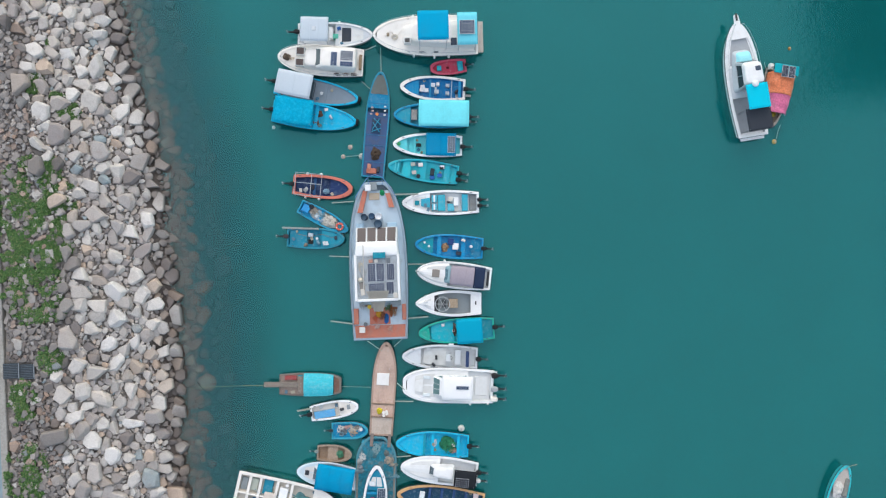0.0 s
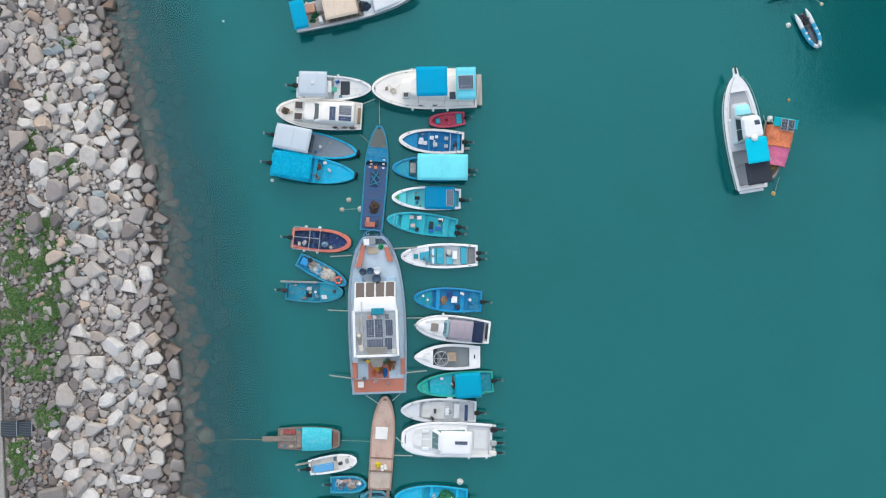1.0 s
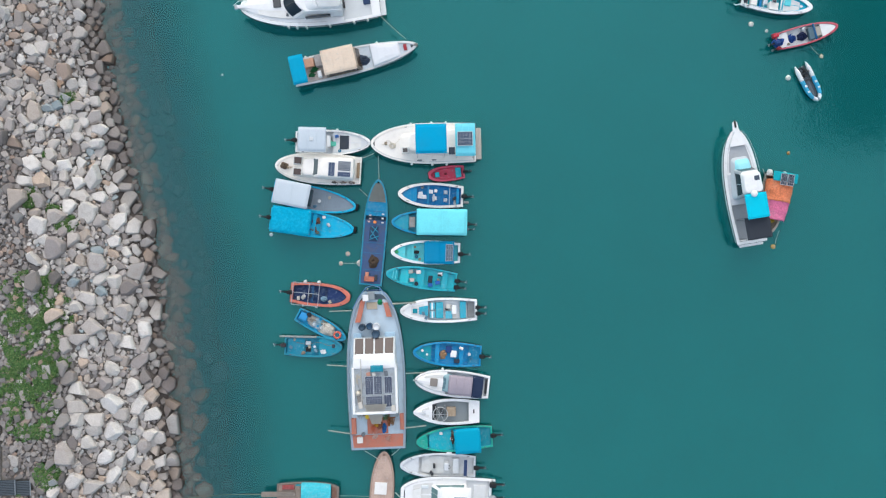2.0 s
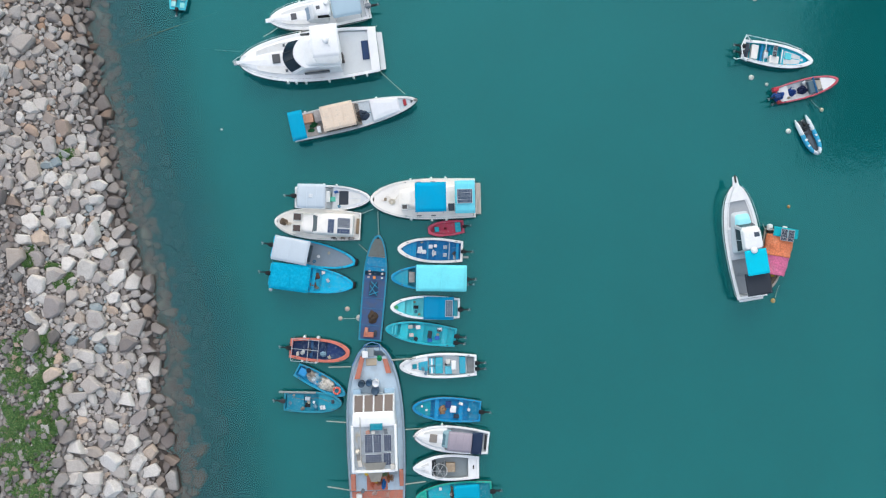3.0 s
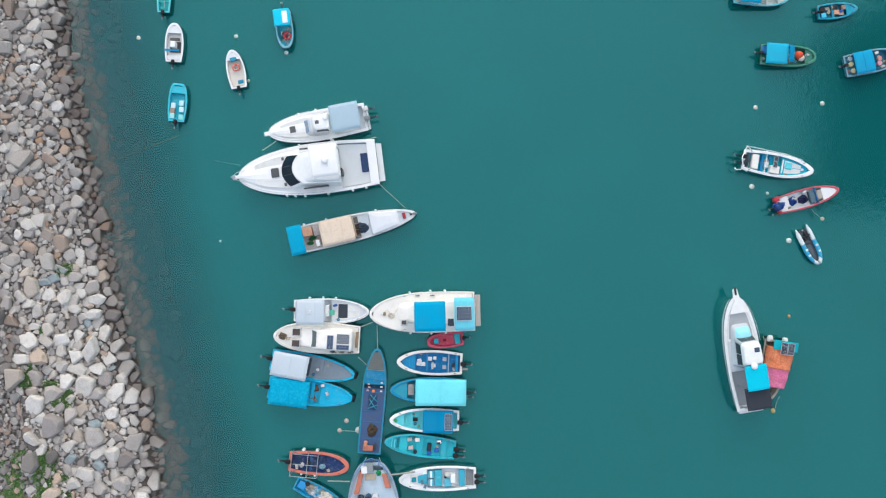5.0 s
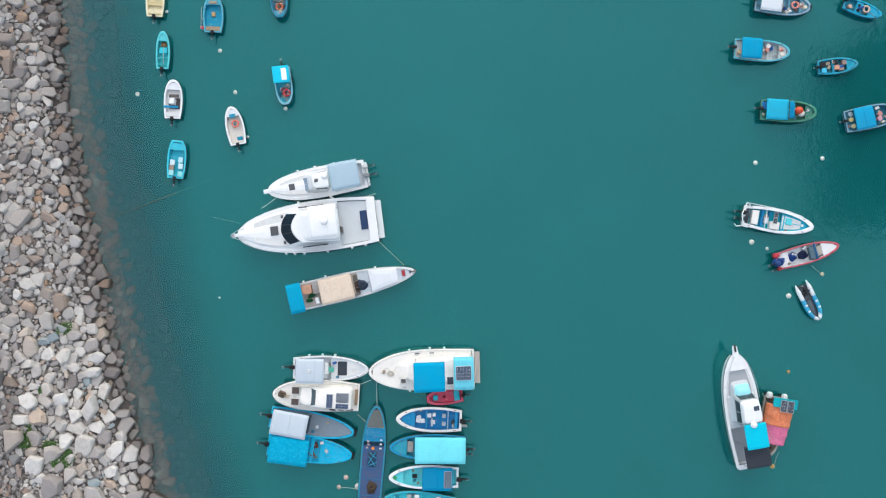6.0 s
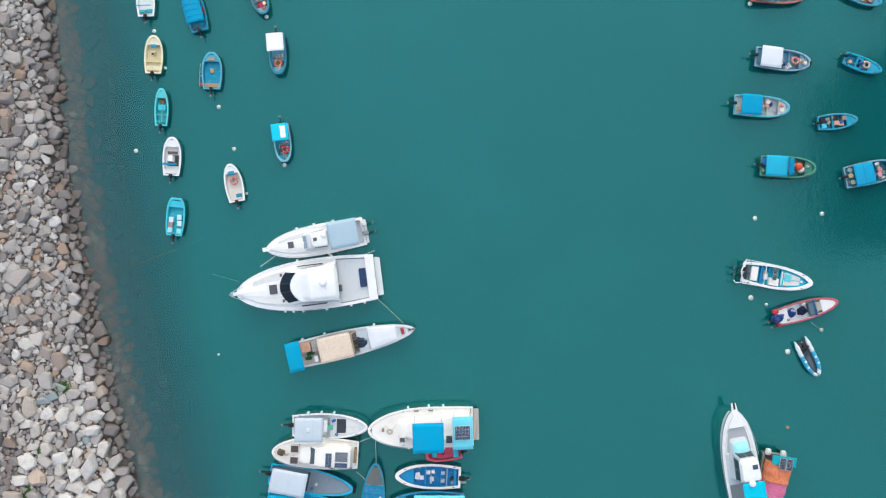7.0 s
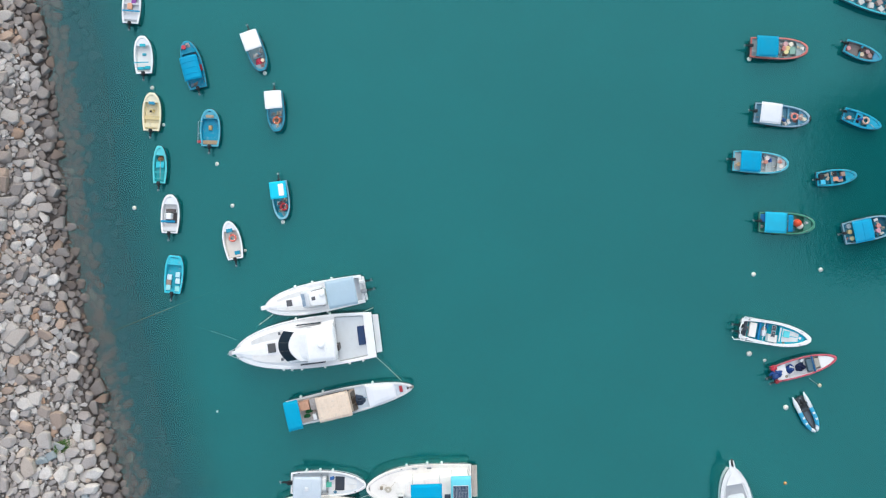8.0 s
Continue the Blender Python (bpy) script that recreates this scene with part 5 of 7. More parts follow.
for k, (s, v0, v1) in enumerate(((0.19, -0.62, -0.1), (0.14, -0.2, 0.3), (0.21, 0.3, 0.62))):
    part("deck_board", box(bmesh.new(), b.X(s), b.X(s) + 0.16, v0 * b.B / 2, v1 * b.B / 2, 1.12, 1.18, 0.01), wood(("a8653f", "c48a70", "8d8278")[k]), b.ob)
bm = bmesh.new()
rows = [[bm.verts.new((b.X(0.315 - 0.13 * k / 8), (0.4 - 0.018 * k) * (j / 4 - 1) * b.B / 2 * (1 - 0.05 * k), 3.3 - 0.07 * k + 0.12 * noise.noise(Vector((j * 0.7, k * 0.8, 2))))) for j in range(9)] for k in range(9)]
for p, q in zip(rows, rows[1:]):
    for j in range(8):
        bm.faces.new((p[j], p[j + 1], q[j + 1], q[j]))
bmesh.ops.solidify(bm, geom=bm.faces[:], thickness=0.03)
part("stern_awning", bm, cloth("c6c3b9", 0.25), b.ob, "slack grey awning over the stern", True)
b.box("side_tank", 0.22, 0.245, -0.75, -0.45, 1.1, 2.5, surface("grey_deck", "8f999c", 0.7))
pile(b.at(0.13, -0.22, 1.12), 0.9, 0.45, 0.3, "2c6fb0", 63, "tarpaulin", "crumpled blue tarpaulin on a red deck", "tarpaulin")
pile(b.at(0.165, 0.02, 1.12), 0.8, 0.6, 0.35, "d8a23a", 64, "net_bag", "yellow net bag on a red deck", "net")
pile(b.at(0.18, -0.4, 1.12), 1.1, 0.3, 0.3, "a8653f", 65)
crate(b.at(0.065, 0.62, 1.15), "e8e8e2", 0.45, 0.45, 0.4)
bucket(b.at(0.21, 0.35, 1.15), "e8c437")
bucket(b.at(0.1, 0.5, 1.15), "6c7478")
for sg in (-1, 1):
    pts = [(b.X(s), sg * (b.hw(s) - 0.06), b.sheer(s) + 0.6) for s in (0.02, 0.1, 0.2, 0.3, 0.4, 0.5, 0.6, 0.7, 0.8, 0.9, 0.97)]
    bm = tube(bmesh.new(), pts, 0.025)
    for p in pts:
        tube(bm, [(p[0], p[1], p[2] - 0.6), p], 0.022)
    part("rail", bm, metal("aab2b6"), b.ob)
part("bow_rail", tube(bmesh.new(), [(b.X(0.9), 1.75, 2.1), (b.X(0.97), 1.2, 2.15), (b.X(1.03), 0.6, 2.2), (b.X(1.045), 0.0, 2.2), (b.X(1.03), -0.6, 2.2), (b.X(0.97), -1.2, 2.15), (b.X(0.9), -1.75, 2.1)], 0.035), paint("5f86b4"), b.ob, "blue bow rail")
for sg in (-1, 1):
    for s, w in ((0.97, 1.2), (1.03, 0.6)):
        part("stanchion", tube(bmesh.new(), [(b.X(s), sg * w, 2.18), (b.X(min(s, 0.985)), sg * min(w, b.hw(min(s, 0.99)) - 0.1), 1.5)], 0.025), paint("5f86b4"), b.ob)
b.box("bow_plate", 0.985, 1.015, -0.27, 0.27, 1.1, 1.4, paint("284a70"))

b = Boat("pontoon_boat", "old brown wooden flat-decked boat with a pointed bow", "boat", -3.36, -10.50, 86.4, 8.06, 2.02, wood("98857a"), wood("b39a8a"), wood("bb937e"), st=0.95, full=2.3, mx=0.55, F=0.7, rise=0.25, floor=0.4, rim_w=0.12)
b.deck("stern_deck", 0.0, 0.2, wood("c4b6a8", 0.25), drop=0.03)
b.deck("mid_deck", 0.2, 0.5, wood("d0b3a2", 0.3), drop=0.02, label="worn orange-brown plywood deck")
b.deck("fore_deck", 0.5, 0.96, wood("ccb2a2", 0.3), drop=0.01)
b.box("white_board", 0.54, 0.67, -0.4, 0.65, 0.75, 0.8, gel("ecebe6"), "square white board on the deck")
b.box("cross_beam", 0.19, 0.205, -0.98, 0.98, 0.7, 0.8, wood("8d7b6b"))
b.box("cross_beam", 0.33, 0.345, -0.98, 0.98, 0.7, 0.78, wood("8d7b6b"))
for v in (-0.75, 0.75):
    b.box("gangplank", -0.12, 0.02, v - 0.14, v + 0.14, 0.8, 0.86, wood("8b8078"))
pile(b.at(0.26, 0.25, 0.7), 0.6, 0.5, 0.3, "d8c832", 71, "net_bag", "yellow plastic bag on a wooden deck", "bag")
for s, v in ((0.25, -0.1), (0.22, -0.15), (0.26, -0.35), (0.24, -0.4)):
    bucket(b.at(s, v, 0.7), "ebe8e0", 0.13, 0.18)

b = Boat("pontoon_boat", "broad worn blue barge with a flat scuffed deck", "boat", -4.09, -19.58, 88.3, 9.87, 3.45, paint("1e838d", 0.4), paint("4f8f9c", 0.4), surface("scuffed_blue_deck", "2d8aa0", 0.8, dirt=0.85, fine=7, broad=2.2, stain="98968c"), st=1.0, full=2.2, mx=0.78, blunt=0.3, F=0.7, rise=0.1, floor=0.45, round_bow=0.8)
b.deck("main_deck", 0.01, 0.96, surface("scuffed_blue_deck", "2d8aa0", 0.8, dirt=0.85, fine=7, broad=2.2, stain="98968c"), drop=0.04, n=16)
for v in (-0.93, 0.93):
    b.box("side_plank", 0.02, 0.75, v - 0.05, v + 0.05, 0.68, 0.76, wood("8f8f88"))
for s, v, c, sd in ((0.8, -0.75, "8d8a80", 81), (0.86, -0.5, "6f7a78", 82), (0.78, 0.85, "a5a8a6", 83), (0.84, 0.1, "58828a", 84), (0.72, 0.8, "7d8890", 85)):
    pile(b.at(s, v, 0.7), 0.6, 0.5, 0.2, c, sd)
for k, (s, v, col, lx, ly) in enumerate(((0.9, 0.0, "8fb0b4", 1.6, 1.0), (0.8, -0.6, "b3a898", 1.0, 0.8), (0.82, 0.7, "c8ccca", 0.9, 0.9), (0.7, 0.82, "7f9aa2", 0.5, 1.4), (0.76, -0.85, "9a9488", 0.5, 1.2), (0.86, 0.3, "4f8f9c", 1.2, 0.9), (0.66, -0.85, "6f98a4", 0.5, 1.5))):
    tangle(b.at(s, v, 0.72), lx, ly, 0.15, col, 160 + k)
solo("plastic_drum", lathe(bmesh.new(), [(0.25, 0), (0.3, 0.1), (0.3, 0.5), (0.25, 0.65), (0.1, 0.7)], 14), paint("118fac"), pose(-5.03, -15.19, 0.05), "blue plastic drum floating beside a barge", "drum", smooth=True)

b = Boat("motorboat", "blue boat with a white rim hauled onto a barge", "boat", -4.05, -19.97, 86.5, 6.23, 2.04, WHITE, WHITE, paint("1196b5"), F=0.6, rim_w=0.15)
b.ob.location.z = 1.02
b.deck("foredeck", 0.66, 0.93, paint("118cac"), drop=0.15)
b.thwart(0.6, 0.63, BLUE)
solar_panel(b.ob, b.X(0.45), b.X(0.7), -0.85, -0.15, 0.72, 7, 4, "c9d2d6", "3a4a5c")
m = b.at(0.5, 0.2, 1.45)
lifebuoy(m, "d8433a")
crate(b.at(0.76, 0.35, 1.62), "dfe6e8", 0.3, 0.4, 0.2)

# ---- the large boats moored apart ----
b = Boat("motor_yacht", "white motor yacht with a pale grey cockpit canopy", "yacht", -8.79, 36.46, -169.0, 8.4, 2.62, WHITE, WHITE, GREYW, st=0.9, full=2.5, F=1.05, rise=0.45, floor=0.6, rim_w=0.2, sink=0.05)
b.deck("foredeck", 0.55, 0.97, WHITE, drop=0.03, hump=0.2)
b.deck("side_deck", 0.33, 0.57, WHITE, drop=0.05)
b.box("pulpit", 0.97, 1.05, -0.14, 0.14, 1.42, 1.52, WHITE)
b.box("hatch", 0.73, 0.79, -0.2, 0.22, 1.3, 1.44, glass("54565a"), "square tinted deck hatch")
b.cabin("windscreen", 0.4, 0.66, 0.72, 0.58, 1.05, 1.7, GREYW, rake=0.7, panes=2, tint="8ea2b2", r=0.3)
b.cabin("hardtop", 0.36, 0.56, 0.6, 0.52, 1.68, 2.3, WHITE, rake=0.25, flare=0.1, r=0.3, side_panes=1)
b.box("roof_hatch", 0.47, 0.51, -0.14, 0.1, 2.3, 2.38, glass("5a5c60"))
solo("radar_dome", lathe(bmesh.new(), [(0.2, 0), (0.24, 0.08), (0.2, 0.16), (0.08, 0.2)], 16), WHITE, b.at(0.4, -0.2, 2.35), "small white radar dome on a hardtop", "radar", smooth=True)
b.canopy(0.06, 0.35, -0.92, 0.84, 2.3, cloth("a8c0cc", 0.1), "pale grey cockpit canopy", seams=0)
b.deck("swim_platform", -0.03, 0.04, WHITE, z=0.55, inset=0.12)
b.motor(0.15, "8b9094", size=1.1)
b.motor(-0.45, "d5d6d4", size=1.0)
b.rail(0.55, 0.98, 0.55)
for s in (0.3, 0.5, 0.68):
    b.fender(s, -1)
b.fender(0.4, 1)

b = Boat("motor_yacht", "large white motor yacht with a flybridge and dark windscreen", "yacht", -9.55, 32.58, -172.9, 11.8, 4.35, WHITE, WHITE, gel("dadfe0", 0.08), st=0.88, full=2.4, mx=0.36, F=1.4, rise=0.4, floor=0.9, rim_w=0.22, sink=0.1)
b.deck("foredeck", 0.5, 0.97, WHITE, drop=0.03, hump=0.28)
b.deck("side_deck", 0.27, 0.52, WHITE, drop=0.04)
b.box("pulpit", 0.96, 1.03, -0.07, 0.07, 1.88, 1.96, WHITE)
b.box("anchor", 1.02, 1.045, -0.1, 0.1, 1.85, 1.96, metal())
part("bow_hoop", tube(bmesh.new(), [(b.X(0.95), 0.5, 1.85), (b.X(1.0), 0.34, 2.3), (b.X(1.045), 0, 2.36), (b.X(1.0), -0.34, 2.3), (b.X(0.95), -0.5, 1.85)], 0.03), metal("c6cacb"), b.ob)
b.box("hatch", 0.71, 0.765, -0.18, 0.18, 1.7, 1.93, glass("4c4e50"), "square tinted deck hatch")
for v in (-0.52, 0.5):
    b.box("vent", 0.665, 0.682, v - 0.06, v + 0.06, 1.6, 1.78, glass("5a6064"))


def saloon_ring(k, lift=0.0, back=True):
    """The saloon's outline at a share of its height: straight sides and a bowed, raked front."""
    half, nose = (0.8 - 0.1 * k) * b.B / 2 + lift, b.X(0.695) - 1.15 * k + lift
    arc = [(nose - 0.8 * (j / 8 - 1) ** 2, half * 0.86 * (j / 8 - 1), 1.72 + 0.9 * k + lift) for j in range(17)]
    return [(b.X(0.27), -half, arc[0][2]), *arc, (b.X(0.27), half, arc[0][2])] if back else arc[1:-1]


saloon = part("saloon", loft(bmesh.new(), [saloon_ring(0), saloon_ring(1)]), WHITE, b.ob)
bm = bmesh.new()
low, high = [bm.verts.new(p) for p in saloon_ring(0.06, 0.02, False)], [bm.verts.new(p) for p in saloon_ring(0.94, 0.02, False)]
for j in range(len(low) - 1):
    bm.faces.new((low[j], low[j + 1], high[j + 1], high[j]))
bmesh.ops.solidify(bm, geom=bm.faces[:], thickness=0.03)
part("windscreen", bm, glass("2b3f4e"), saloon, "one curved dark windscreen")
for j in (5, 9):
    p, q = saloon_ring(0.05, 0.035, False)[j], saloon_ring(0.95, 0.035, False)[j]
    part("mullion", tube(bmesh.new(), [p, tuple((u + w) / 2 for u, w in zip(p, q)), q], 0.02), metal("5a646a"), saloon)
for sg in (-1, 1):
    part("side_window", box(bmesh.new(), b.X(0.36), b.X(0.54), sg * 0.775 * b.B / 2 - 0.05, sg * 0.775 * b.B / 2 + 0.05, 1.95, 2.35, 0.02), glass("2a353d"), saloon)
b.cabin("flybridge", 0.26, 0.53, 0.66, 0.56, 2.6, 3.0, WHITE, rake=0.6, r=0.5, flare=0.05)
b.canopy(0.255, 0.445, -0.66, 0.57, 4.75, WHITE, "white flybridge hardtop", camber=0.12, sag=0.0, name="hardtop", post_colour="d8dadb")
solo("radar_dome", lathe(bmesh.new(), [(0.24, 0), (0.3, 0.1), (0.26, 0.2), (0.1, 0.25)], 16), WHITE, b.at(0.34, -0.05, 4.87), "small white radar dome on a hardtop", "radar", smooth=True)
part("radar_bar", box(bmesh.new(), b.X(0.315), b.X(0.325), -0.4, 0.45, 4.92, 5.0), WHITE, b.ob)
b.deck("cockpit_sole", 0.06, 0.27, gel("d4dadb", 0.1), z=1.2, inset=0.3)
b.box("cockpit_mat", 0.065, 0.115, -0.4, 0.35, 1.2, 1.35, surface("navy_cushion", "2c4468", 0.85), "navy blue cushion")
b.box("ladder", 0.25, 0.275, 0.15, 0.4, 1.0, 2.6, rubber("4a4442"))
b.deck("transom", 0.0, 0.06, WHITE, z=1.44, inset=0.05, thick=0.5)
b.deck("swim_platform", -0.045, 0.0, gel("e6eaea"), z=0.7, inset=0.22)
b.rail(0.4, 0.98, 0.6)
for s in (0.1, 0.2, 0.38, 0.55, 0.62, 0.68):
    b.fender(s, 1)
for s in (0.3, 0.55):
    b.fender(s, -1)

b = Boat("work_boat", "long grey wooden work boat with a plywood roof", "boat", -5.71, 27.58, 13.0, 10.92, 2.35, paint("cfd6d8", 0.3), paint("dfe2e0", 0.3), paint("b9c6ca", 0.3), st=0.95, full=2.1, mx=0.35, F=0.9, rise=0.6, floor=0.6, rim_w=0.12)
b.deck("main_deck", 0.0, 0.96, paint("d2dde2", 0.3), drop=0.08, n=16)
b.box("aft_deck", 0.08, 0.26, -0.85, 0.85, 0.82, 0.9, wood("c0b6ac"))
b.canopy(-0.005, 0.105, -1.05, 1.05, 1.85, cloth("079dc1", 0.06), "blue stern awning")
b.box("orange_locker", 0.1, 0.18, 0.1, 0.75, 0.86, 1.4, wood("d8a88c"), "faded orange plywood locker")
b.box("grey_locker", 0.19, 0.25, 0.0, 0.85, 0.86, 1.5, wood("b3aeaa"))
b.box("white_post", 0.19, 0.22, -0.75, -0.3, 0.86, 1.4, WHITE)
b.canopy(0.25, 0.505, -0.9, 0.9, 2.1, wood("e6d3bd", 0.16), "pale tan plywood roof", camber=0.03, seams=2, sag=0.01, name="roof")
b.cabin("deckhouse", 0.25, 0.55, 0.82, 0.8, 0.8, 2.05, wood("a8998a"), rake=0.4, r=0.1, panes=3, tint="4a3f33", side_panes=4)
b.cabin("fore_cabin", 0.63, 0.88, 0.86, 0.54, 0.85, 1.35, gel("dfe3e6", 0.12), rake=0.2, r=0.12, flare=0.04)
b.box("bow_box", 0.9, 0.925, -0.2, 0.25, 1.25, 1.45, paint("a8323a"), "red box at the bow")
pile(b.at(0.565, -0.15, 0.86), 1.3, 1.0, 0.4, "39485a", 91, "tarpaulin", "crumpled navy tarpaulin on deck", "tarpaulin")
for s, v, sd in ((0.16, -0.1, 92), (0.14, -0.4, 93), (0.18, 0.05, 94)):
    pile(b.at(s, v, 0.9), 0.6, 0.35, 0.5, "2a7448", sd, "potted_plants", "bushy green potted plants on the stern", "plant")
b.box("stem_post", 0.985, 1.015, -0.08, 0.08, 1.2, 1.65, wood("8a8580"))
for s in (0.12, 0.3, 0.7):
    b.fender(s, 1)

b = Boat("fishing_yacht", "white fishing cruiser with a bow pulpit and blue awning", "yacht", 28.49, 16.60, 99.3, 10.00, 3.06, WHITE, WHITE, surface("grey_deck2", "a4abae", 0.7), st=0.85, full=2.7, F=1.0, rise=0.4, floor=0.6, rim_w=0.22)
b.deck("foredeck", 0.62, 0.97, WHITE, drop=0.04)
b.deck("fore_mat", 0.64, 0.86, surface("grey_mat", "b0b5b8", 0.9), drop=0.01, inset=0.4, label="pale grey deck mat")
part("pulpit", loft(bmesh.new(), [[(b.X(0.86), -0.75, z), (b.X(0.97), -0.3, z), (b.X(1.07), -0.2, z), (b.X(1.08), 0, z), (b.X(1.07), 0.2, z), (b.X(0.97), 0.3, z), (b.X(0.86), 0.75, z)] for z in (1.37, 1.46)]), WHITE, b.ob, "tapered white bow pulpit")
b.box("anchor", 1.02, 1.085, -0.05, 0.05, 1.465, 1.58, metal("4a4644"))
b.deck("side_deck", 0.35, 0.63, GREYW, drop=0.05)
b.cabin("cabin", 0.4, 0.78, 0.74, 0.52, 0.95, 1.6, gel("c9d2d6"), rake=0.5, r=0.35)
b.cabin("screen_cover", 0.57, 0.74, 0.56, 0.4, 1.55, 1.85, cloth("9ee4ec", 0.1), rake=0.35, r=0.25, label="pale turquoise windscreen cover")
b.cabin("helm_house", 0.4, 0.66, 0.62, 0.56, 1.55, 2.6, gel("b4bcc0"), rake=0.4, panes=2, tint="3a464c", r=0.25, side_panes=2)
b.cabin("hardtop", 0.42, 0.62, 0.58, 0.54, 2.58, 2.95, WHITE, rake=0.15, r=0.35, flare=0.08)
b.box("roof_hatch", 0.53, 0.57, -0.38, -0.08, 2.96, 3.04, glass("3c4a5a"))
solo("radar_dome", lathe(bmesh.new(), [(0.24, 0), (0.3, 0.1), (0.26, 0.22), (0.1, 0.28)], 16), WHITE, b.at(0.42, 0.1, 3.0), "white radar dome behind a hardtop", "radar", smooth=True)
b.canopy(0.21, 0.42, -0.62, 0.6, 2.95, cloth("06c6de", 0.08), "bright blue taut awning")
b.canopy(0.03, 0.22, -0.75, 0.65, 2.4, cloth("3c4148", 0.08), "black mesh stern awning")
b.deck("cockpit_sole", 0.05, 0.4, surface("grey_deck2", "a4abae", 0.7), z=0.65, inset=0.3)
b.deck("swim_platform", -0.03, 0.04, WHITE, z=0.7, inset=0.2)
b.rail(0.6, 0.98, 0.5)

b = Boat("house_raft", "small boat under orange and pink covers with solar panels", "boat", 31.35, 15.1, -98.8, 5.10, 2.16, wood("9c9488"), wood("b8b0a6"), wood("7f786e"), st=0.95, full=2.0, mx=0.3, F=0.6, rise=0.3)


def draped(name, s0, s1, z, material, label):
    """A slack cover over low hoops: it tapers towards the bow and hangs down at both sides."""
    bm = bmesh.new()
    rows = []
    for k in range(17):
        s = s0 + (s1 - s0) * k / 16
        w = 1.22 - 0.85 * max(0.0, s - 0.35) ** 1.5
        hoop = 0.03 * math.cos(k * 0.8) - 0.5 * (s - 0.1)
        rows.append([bm.verts.new((b.X(s) + 0.03 * noise.noise(Vector((j * 0.8, k * 0.3, z))), w * a + 0.08, z + hoop + 0.16 - 0.75 * abs(a) ** 3.5 + 0.07 * noise.noise(Vector((a * 3, s * 9, 4))))) for j, a in enumerate(q / 8 - 1 for q in range(17))])
    for p, q in zip(rows, rows[1:]):
        for j in range(16):
            bm.faces.new((p[j], p[j + 1], q[j + 1], q[j]))
    bm.normal_update()
    bmesh.ops.solidify(bm, geom=bm.faces[:], thickness=0.03)
    return part(name, bm, material, b.ob, label, True)


draped("orange_cover", 0.1, 0.47, 1.75, surface("faded_orange_cloth", "f59268", 0.85, fine=7, broad=1.2, dirt=0.5, relief=0.4, stain="f2b090", gloss=0.08), "faded orange cover")
draped("pink_cover", 0.45, 0.79, 1.71, surface("faded_pink_cloth", "ea7fa4", 0.85, fine=7, broad=1.2, dirt=0.5, relief=0.4, stain="eaa8bc", gloss=0.08), "faded pink cover")
for s in (0.12, 0.45, 0.78):
    for sg in (-1, 1):
        part("post", tube(bmesh.new(), [(b.X(s), sg * (b.hw(s) - 0.08), 0.3), (b.X(s), sg * (b.hw(s) - 0.12), 1.5 - 0.5 * s)], 0.025), metal("9aa3a8"), b.ob)
b.canopy(-0.02, 0.13, -0.85, 1.1, 1.95, cloth("18a9b5", 0.1), "turquoise stern awning")
for v0 in (-0.35, 0.22):
    solar_panel(b.ob, b.X(0.0), b.X(0.2), v0 * b.B / 2, (v0 + 0.52) * b.B / 2, 2.14, 4, 5, "c2c6c8", "2f3a48")
b.deck("foredeck", 0.72, 0.96, wood("8a8070"), drop=0.1)
for s, v, c, sd in ((0.78, 0.1, "b8a03a", 95), (0.82, -0.2, "8a7d6c", 96), (0.76, -0.35, "a08f80", 97), (0.88, 0, "6d675f", 98)):
    pile(b.at(s, v, 0.62), 0.6, 0.5, 0.3, c, sd)
b.motor(-0.75, "e2e3e0", False, 1.2)
b.motor(0.5, "e2e3e0", False, 1.2)

# ---- boats along the open side ----
b = Boat("inflatable_boat", "blue and white inflatable dinghy with a dark floor", "boat", 34.95, 26.0, -63.5, 3.2, 0.62, paint("1e2a33"), rubber("3b4348"), rubber("5f6a72"), F=0.25, rise=0.05, st=1.0, floor=0.18)


def side_tube(sg, a0, a1, r0, r1):
    """A stretch of an inflated side, which tapers to a cone at the stern and bends round to the bow."""
    rings = []
    for k in range(13):
        s, r = a0 + (a1 - a0) * k / 12, r0 + (r1 - r0) * min(1.0, k / 5)
        w = 0.54 if s < 0.55 else 0.54 * math.sqrt(max(0.0, 1 - ((s - 0.55) / 0.45) ** 2))
        c = Vector((b.X(s), sg * w, 0.32 + 0.12 * max(0, s - 0.5)))
        t = 0.0 if s < 0.55 else min(1.0, (s - 0.55) / 0.45) ** 1.5 * math.pi / 2
        out = Vector((math.sin(t), sg * math.cos(t), 0))
        rings.append([c + r * (math.cos(q * math.tau / 12) * out + math.sin(q * math.tau / 12) * Vector((0, 0, 1))) for q in range(12)])
    return loft(bmesh.new(), rings)


for sg in (-1, 1):
    part("tube_end", side_tube(sg, -0.1, 0.36, 0.05, 0.19), surface("inflated_rubber", "e6ebeb", 0.45), b.ob, "white tapered tube end", True)
    part("tube", side_tube(sg, 0.36, 0.9, 0.19, 0.19), surface("inflated_rubber", "38a9d0", 0.45), b.ob, "", True)
    part("tube_nose", side_tube(sg, 0.9, 0.995, 0.19, 0.19), surface("inflated_rubber", "dfe8ea", 0.45), b.ob, "", True)
    for s in (0.5, 0.68):
        part("stripe", box(bmesh.new(), b.X(s), b.X(s + 0.06), sg * 0.4, sg * 0.62, 0.44, 0.535, 0.02), surface("inflated_rubber", "dfe8ea", 0.45), b.ob)
